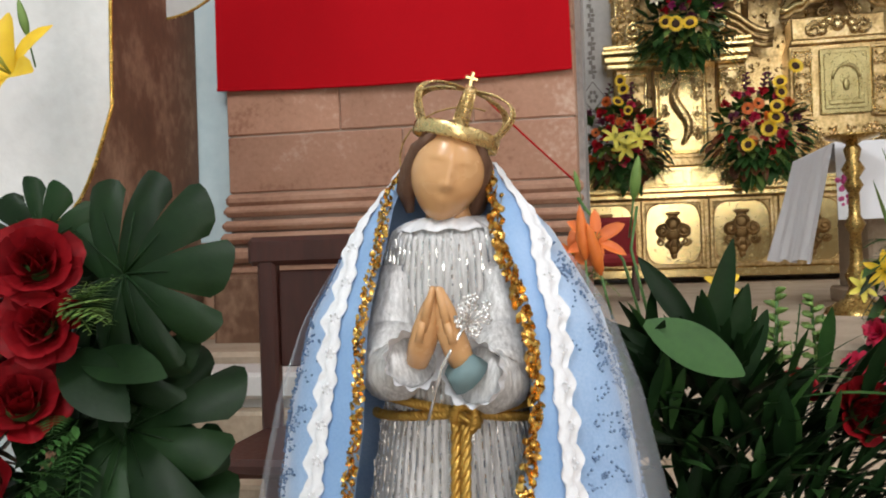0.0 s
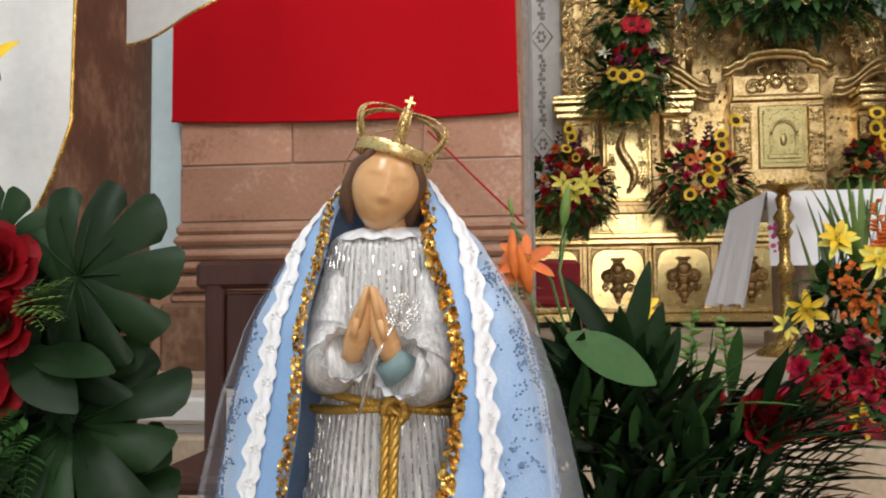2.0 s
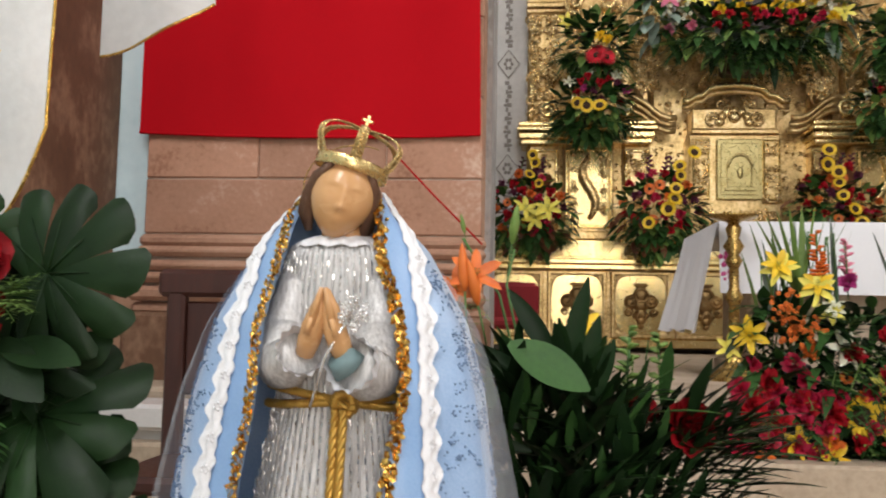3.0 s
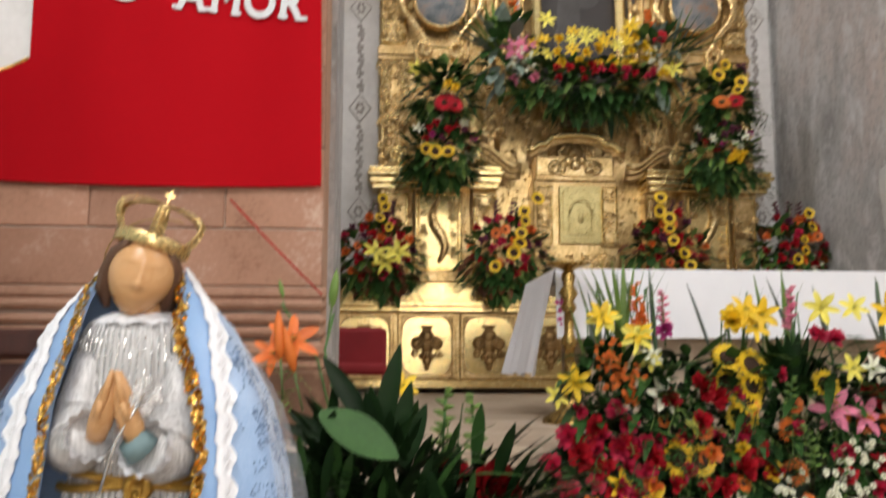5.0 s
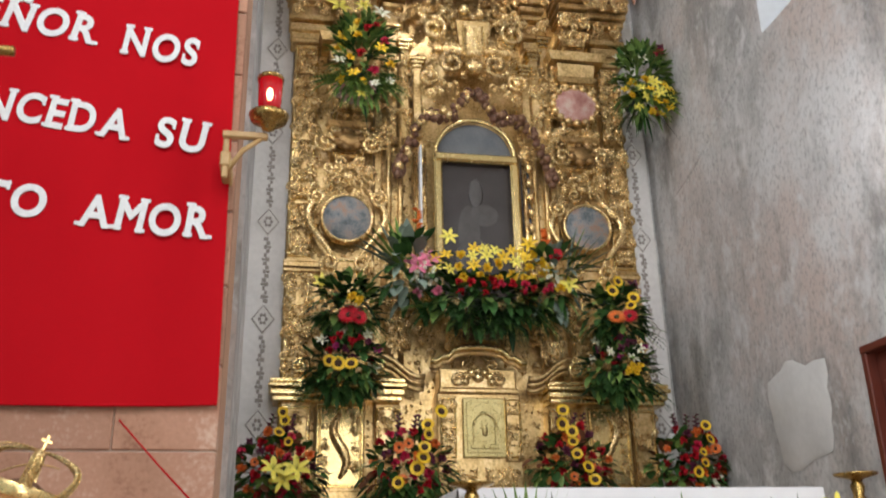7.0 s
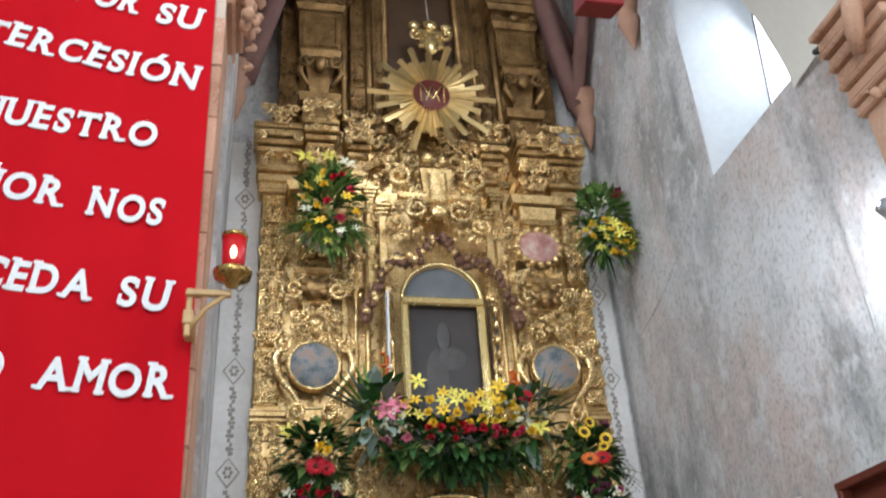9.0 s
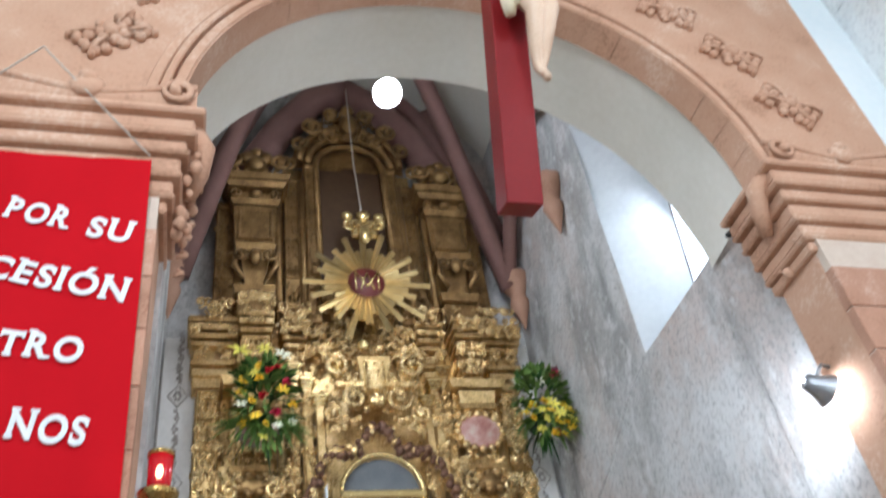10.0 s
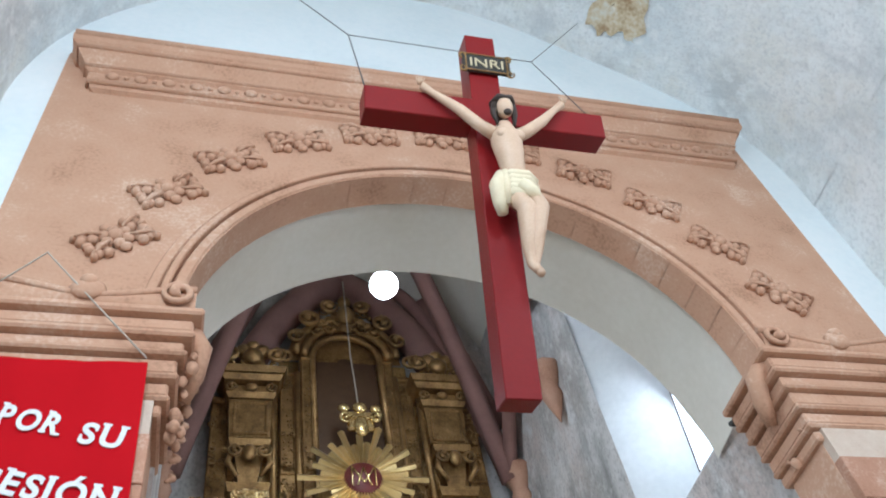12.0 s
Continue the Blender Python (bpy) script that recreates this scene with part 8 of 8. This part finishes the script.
# hanging bouquets high up
for cx, seed in ((0.93, 51), (4.73, 52)):
    cy = 9.45
    if seed == 51:
        fl = cloud(("yel", "redf", "lem", "whl", "crimson", "yelm"), 20, cx + 0.05, cy - 0.18, 7.25, 0.36, 0.2, 0.56, 0.075, seed) + [("lem", cx - 0.3, cy - 0.15, 8.05, 0.15), ("whl", cx + 0.25, cy - 0.15, 8.0, 0.12), ("lem", cx + 0.02, cy - 0.15, 8.1, 0.1)]
        a = leafy(cx, cy, 7.35, 0.42, 0.24, 0.72, 300, 0.24, 0.032, (1, 2, 2, 2))
    else:
        fl = cloud(("yel", "yelm", "yel", "lem"), 22, cx, cy - 0.18, 7.02, 0.36, 0.2, 0.28, 0.08, seed) + [("whl", cx - 0.05, cy - 0.2, 7.65, 0.09), ("crimson", cx + 0.18, cy - 0.2, 7.72, 0.1), ("redf", cx + 0.06, cy - 0.2, 6.8, 0.08), ("whl", cx - 0.35, cy - 0.1, 7.65, 0.08), ("purp", cx + 0.22, cy - 0.2, 7.8, 0.08)]
        a = leafy(cx, cy, 7.35, 0.4, 0.24, 0.6, 300, 0.24, 0.032, (1, 2, 2, 2))
    def hang(g, r, cx=cx, cy=cy, a=a):
        a(g, r)
        for k in range(14):
            q = r.uniform(-1, 1)
            blade(g, (cx + 0.1 * q, cy, 7.6), (q, -0.3, 1.2), r.uniform(0.4, 0.75), 0.02, 0.5, r.choice((0, 1, 2)), 6)
            blade(g, (cx + 0.1 * q, cy, 7.0), (q, -0.3, -0.6), r.uniform(0.3, 0.6), 0.018, 0.4, r.choice((0, 1)), 6)
    arrangement("hanging bouquet of green fronds with yellow and red flowers", (cx, 9.75, 7.15), fl, hang, seed, GR, pot=0.15)

# ---- flowers before the altar ----
GA = "altar front flowers"
A1 = [("yel", 0.93, 0.99, 0.085), ("lem", 0.85, 0.94, 0.06), ("lem", 1.06, 1.24, 0.08), ("yel", 1.05, 1.26, 0.075), ("lem", 1.19, 1.17, 0.08), ("yel", 1.2, 1.19, 0.07), ("spike", 1.2, 1.28, 0.12), ("spike", 1.22, 1.23, 0.1), ("pspike", 1.31, 1.26, 0.11), ("mag", 1.31, 1.2, 0.045),
      ("orspray", 1.07, 1.1, 0.07), ("orspray", 1.08, 1.0, 0.075), ("orspray", 1.15, 1.02, 0.065), ("orspray", 1.05, 1.04, 0.06), ("whl", 1.27, 0.94, 0.095), ("whl", 1.25, 1.1, 0.05), ("lem", 1.24, 1.08, 0.06), ("gerb", 1.28, 0.84, 0.03), ("ora", 1.33, 0.775, 0.03), ("lem", 1.4, 0.815, 0.05),
      ("crimson", 0.89, 0.78, 0.06), ("redf", 0.94, 0.7, 0.065), ("redf", 0.92, 0.74, 0.06), ("crimson", 1.0, 0.73, 0.055), ("crimson", 1.09, 0.74, 0.06), ("crimson", 1.13, 0.83, 0.055), ("redf", 1.0, 0.66, 0.06), ("crimson", 1.13, 0.76, 0.05), ("crimson", 1.02, 0.78, 0.05), ("redf", 1.22, 0.7, 0.06),
      ("sun", 1.325, 0.7, 0.085), ("sun", 1.41, 0.69, 0.075), ("yel", 1.09, 0.6, 0.075), ("yel", 1.21, 0.545, 0.075), ("lem", 1.08, 0.5, 0.04), ("redf", 1.35, 0.47, 0.06)]
A2 = [("yelm", 1.6, 1.245, 0.07), ("yel", 1.65, 1.28, 0.085), ("yel", 1.72, 1.27, 0.085), ("yel", 1.68, 1.22, 0.08), ("sun", 1.56, 1.09, 0.075), ("sun", 1.66, 1.06, 0.09), ("sun", 1.55, 0.99, 0.085), ("sun", 1.62, 0.93, 0.08), ("sun", 1.65, 0.98, 0.075), ("sun", 1.6, 0.86, 0.075),
      ("redf", 1.44, 0.98, 0.07), ("redf", 1.5, 0.93, 0.06), ("crimson", 1.6, 0.8, 0.05), ("redf", 1.66, 0.72, 0.055), ("redf", 1.58, 0.66, 0.07), ("redf", 1.7, 0.65, 0.05), ("redf", 1.5, 0.6, 0.06),
      ("pspike", 1.85, 1.27, 0.12), ("crimson", 1.95, 1.18, 0.05), ("crimson", 2.02, 1.17, 0.05), ("lem", 1.98, 1.3, 0.08), ("lem", 2.12, 1.3, 0.07), ("sun", 1.96, 0.985, 0.075), ("pil", 1.98, 0.88, 0.085), ("pil", 2.1, 0.86, 0.08), ("gerb", 1.78, 0.81, 0.055), ("gerb", 1.79, 0.645, 0.06),
      ("crimson", 2.0, 0.72, 0.055), ("redf", 2.0, 0.63, 0.05), ("redf", 2.14, 0.67, 0.055), ("baby", 1.75, 0.55, 0.1), ("baby", 1.95, 0.58, 0.12), ("baby", 2.05, 0.68, 0.1), ("yelm", 2.1, 0.45, 0.04), ("gold", 1.8, 0.9, 0.12), ("gold", 1.87, 0.72, 0.12), ("lem", 2.08, 1.05, 0.07), ("whl", 2.16, 1.05, 0.07)]
A1 += [(k, x, z, s) for k, x, y, z, s in cloud(("crimson", "redf", "crimson", "redf", "ora"), 20, 1.17, 3.36, 0.74, 0.34, 0.12, 0.32, 0.048, 63)]
A1 += [(k, x, z, s) for k, x, y, z, s in cloud(("crimson", "redf", "crimson"), 16, 1.02, 3.3, 0.68, 0.2, 0.1, 0.16, 0.06, 65)]
A2 += [(k, x, z, s) for k, x, y, z, s in cloud(("crimson", "redf", "gerb", "yelm", "gold", "gerb", "baby"), 26, 1.8, 3.36, 0.76, 0.46, 0.1, 0.36, 0.046, 64)]
A3 = cloud(("yel", "redf", "sun", "gerb", "crimson", "lem", "pil", "ora"), 36, 2.75, 3.42, 0.85, 0.6, 0.15, 0.42, 0.075, 61)
A3 += [("yel", 2.28 + 0.17 * k, 3.36, 1.28 + 0.05 * math.sin(k * 2.3), 0.08) for k in range(7)] + [("rspike", 2.3, 3.35, 1.25, 0.1), ("spike", 2.62, 3.35, 1.2, 0.12), ("lem", 2.5, 3.3, 1.38, 0.06)]
def mass(x0, x1, seed, n):
    def f(g, r):
        for _ in range(n):
            x, z = r.uniform(x0, x1), r.uniform(0.4, 1.1)
            q = r.random()
            d = (r.uniform(-0.8, 0.8), -0.7, r.uniform(-0.6, 0.9))
            if q < 0.7:
                blade(g, (x, 3.42 + r.uniform(-0.1, 0.08), z), d, r.uniform(0.12, 0.22), r.uniform(0.014, 0.028), r.uniform(0, 0.5), r.choice((0, 0, 1, 1)), 4)
            else:
                frond(g, (x, 3.43, z), d, r.uniform(0.2, 0.34), r.choice((0, 1, 1, 2)), 8)
        for _ in range(14):
            x = r.uniform(x0 + 0.1, x1 - 0.1)
            blade(g, (x, 3.45, 1.0), (r.uniform(-0.4, 0.4), -0.1, 1), r.uniform(0.3, 0.5), 0.012, 0.05, r.choice((2, 3)), 6)
            g.tube([(x, 3.45, 0.9), (x + r.uniform(-0.08, 0.08), 3.4, 1.3 + r.uniform(-0.08, 0.12))], 0.0035, 4, 5)
    return f
ml, mr = mass(0.92, 1.45, 1, 420), mass(1.4, 2.2, 2, 560)
def left_mass(g, r):
    ml(g, r)
    monstera(g, (1.04, 3.3, 0.6), (-0.9, -0.25, -0.35), (-0.1, -0.9, 0.35), 0.28)
    for k in range(9):
        blade(g, (1.16, 3.4, 1.1), (-0.5 + 0.12 * k, -0.1, 1), 0.42, 0.014, 0.05, 2, 6)
def mid_mass(g, r):
    mr(g, r)
    for k in range(9):
        blade(g, (1.85, 3.35, 0.85), (-0.5 + 0.12 * k, -0.2, 1), 0.4, 0.03, 0.12, 0, 6)
arrangement("yellow lilies, red carnations and sunflowers massed before the altar", (1.15, 3.36, 0.54), [(k, x, 3.33 - 0.14 * (1.2 - z), z, s * (0.8 if k in ("yel", "lem", "whl") else 1)) for k, x, z, s in A1], left_mass, 71, GA)
arrangement("sunflowers, gerberas and pink lilies massed before the altar", (1.78, 3.36, 0.54), [(k, x, 3.33 - 0.14 * (1.2 - z), z, s * (0.8 if k in ("yel", "lem", "whl") else 1)) for k, x, z, s in A2], mid_mass, 72, GA)
arrangement("yellow and red flowers massed before the altar", (2.75, 3.3, 0.54), A3, mass(2.15, 3.4, 3, 340), 73, GA)

# ---- roses and split leaves beside the statue ----
def left_leaves(g, r):
    monstera(g, (-0.735, 1.235, 1.085), (1.0, -0.08, 0.12), (0.05, -1, 0.2), 0.2, 0, 3)
    monstera(g, (-0.73, 1.22, 0.86), (1.0, -0.1, -0.1), (0.05, -0.8, 0.6), 0.215, 0, 5)
    monstera(g, (-0.8, 1.25, 0.97), (0.9, -0.1, -0.5), (0.0, -1, 0.2), 0.2, 0, 12)
    monstera(g, (-0.72, 1.24, 0.74), (0.95, -0.05, 0.1), (0.0, -0.9, 0.3), 0.2, 0, 14)
    monstera(g, (-0.68, 1.22, 0.6), (0.95, -0.05, 0.1), (0.0, -0.9, 0.4), 0.22, 0, 15)
    monstera(g, (-0.76, 1.2, 0.72), (0.95, -0.1, -0.25), (0.05, -0.9, 0.5), 0.23, 0, 7)
    monstera(g, (-0.86, 1.25, 1.13), (-0.1, -0.1, 1.0), (0.1, -1, 0.1), 0.12, 0, 9)
    blade(g, (-0.755, 1.18, 0.965), (1.0, -0.2, -0.04), 0.15, 0.034, 0.1, 0, 8, (0, -0.7, 0.7))
    blade(g, (-0.79, 1.18, 0.97), (0.9, -0.3, -0.35), 0.15, 0.042, 0.2, 0, 8, (0, -0.8, 0.5))
    for k in range(10):
        frond(g, (-0.76, 1.17, 1.04), (r.uniform(0.3, 1), -0.4, r.uniform(-0.35, 0.6)), r.uniform(0.07, 0.12), 2, 6, 0.1, 0.42)
    for k in range(14):
        frond(g, (-0.76 + r.uniform(-0.04, 0.03), 1.15, 0.84 + r.uniform(-0.1, 0.06)), (r.uniform(-0.4, 0.4), -0.4, r.uniform(-0.6, 0.8)), 0.08, 1, 7, 0.1, 0.4)
    for k in range(300):
        blade(g, (-0.9 + r.uniform(-0.26, 0.2), 1.27 + r.uniform(-0.04, 0.06), r.uniform(0.5, 0.98)), (r.uniform(-0.8, 0.8), -0.4, r.uniform(-0.6, 0.8)), r.uniform(0.07, 0.14), 0.02, 0.3, 0, 4)
RL = [("rose", -0.815, 1.17, 1.1, 0.056), ("rose", -0.87, 1.2, 1.1, 0.05), ("rose", -0.9, 1.2, 1.07, 0.05), ("rose", -0.8, 1.16, 1.015, 0.052), ("rose", -0.895, 1.18, 0.98, 0.048), ("rose", -0.83, 1.15, 0.9, 0.058), ("rose", -0.89, 1.16, 0.79, 0.055), ("rose", -0.96, 1.2, 1.02, 0.052), ("rose", -0.95, 1.2, 0.88, 0.052),
      ("yel", -0.9, 1.24, 1.4, 0.085), ("bud", -0.885, 1.25, 1.49, 0.03)]
arrangement("dark red roses with split leaves and fern sprigs beside the statue", (-0.85, 1.3, 0.355), RL, left_leaves, 81, facing=(0.15, -1, 0.45), pot=0.1)


def right_leaves(g, r):
    for (x, z), d, L, W in (((0.14, 0.88), (0.22, -0.1, 1.0), 0.245, 0.021), ((0.17, 0.86), (0.24, -0.1, 1.0), 0.19, 0.02), ((0.19, 0.86), (0.38, -0.1, 1.0), 0.15, 0.019), ((0.14, 0.94), (-0.55, 0.0, 0.85), 0.18, 0.02), ((0.1, 0.9), (-0.8, 0.0, 0.55), 0.15, 0.017),
                            ((0.08, 0.9), (-1.0, -0.1, 0.55), 0.13, 0.014), ((0.07, 0.86), (-1.0, -0.1, 0.4), 0.14, 0.015), ((0.08, 0.82), (-1.0, -0.1, 0.3), 0.15, 0.015), ((0.09, 0.78), (-1.0, -0.1, 0.2), 0.15, 0.016), ((0.26, 0.78), (0.35, -0.1, 1.0), 0.15, 0.018), ((0.3, 0.76), (0.5, -0.1, 1.0), 0.12, 0.016)):
        blade(g, (x, 1.54, z), d, L, W, 0.03, 0, 10, (0, -1, 0.2), 0.35)
    blade(g, (0.045, 1.42, 0.985), (0.85, -0.1, -0.42), 0.16, 0.036, 0.05, 1, 12, (0, -0.9, 0.45), 0.15)
    for k in range(1000):
        x = r.uniform(-0.06, 0.46)
        z = r.uniform(0.5, 0.9 - 0.3 * max(0, x - 0.2) - (0.06 if x < 0.03 else 0))
        lean = (x - 0.17) * 3 + r.uniform(-0.5, 0.5)
        blade(g, (x, 1.58 + r.uniform(-0.1, 0.08), z), (lean, -0.35, r.uniform(0.1, 1.0)), r.uniform(0.1, 0.2), r.uniform(0.008, 0.016), 0.15, 0 if r.random() < 0.85 else 1, 5)
    for k in range(9):
        frond(g, (0.26 + 0.012 * k, 1.72, 0.8), (r.uniform(-0.25, 0.35), 0, 1), r.uniform(0.1, 0.2), 2 if k % 2 else 1, 10, 0.05, 0.2)
    for k in range(8):
        frond(g, (-0.05, 1.7, 1.0 + 0.01 * k), (r.uniform(-0.4, 0.4), -0.3, r.uniform(-0.3, 0.7)), 0.08, 2, 6)
    g.tube([(0.08, 1.68, 0.85), (0.02, 1.7, 1.08), (-0.06, 1.71, 1.2)], 0.003, 5, 5)
    g.tube([(0.09, 1.7, 0.85), (0.035, 1.7, 1.1), (0.05, 1.75, 1.18)], 0.003, 5, 5)
RR = [("orl", -0.03, 1.66, 1.115, 0.052), ("orl", -0.07, 1.7, 1.09, 0.045), ("obud", -0.05, 1.6, 1.13, 0.05), ("obud", -0.03, 1.6, 1.1, 0.05), ("bud", 0.05, 1.75, 1.235, 0.045), ("bud", -0.06, 1.7, 1.23, 0.022), ("rose", 0.365, 1.5, 0.835, 0.045), ("rose", 0.3, 1.62, 0.85, 0.03), ("yel", 0.2, 1.75, 1.02, 0.034), ("gold", 0.29, 1.74, 0.92, 0.1), ("gold", 0.36, 1.74, 0.92, 0.09)]
arrangement("orange lilies, dark lance leaves and a red rose beside the statue", (0.18, 1.62, 0.355), RR, right_leaves, 82, facing=(0.1, -1, 0.5), pot=0.1)
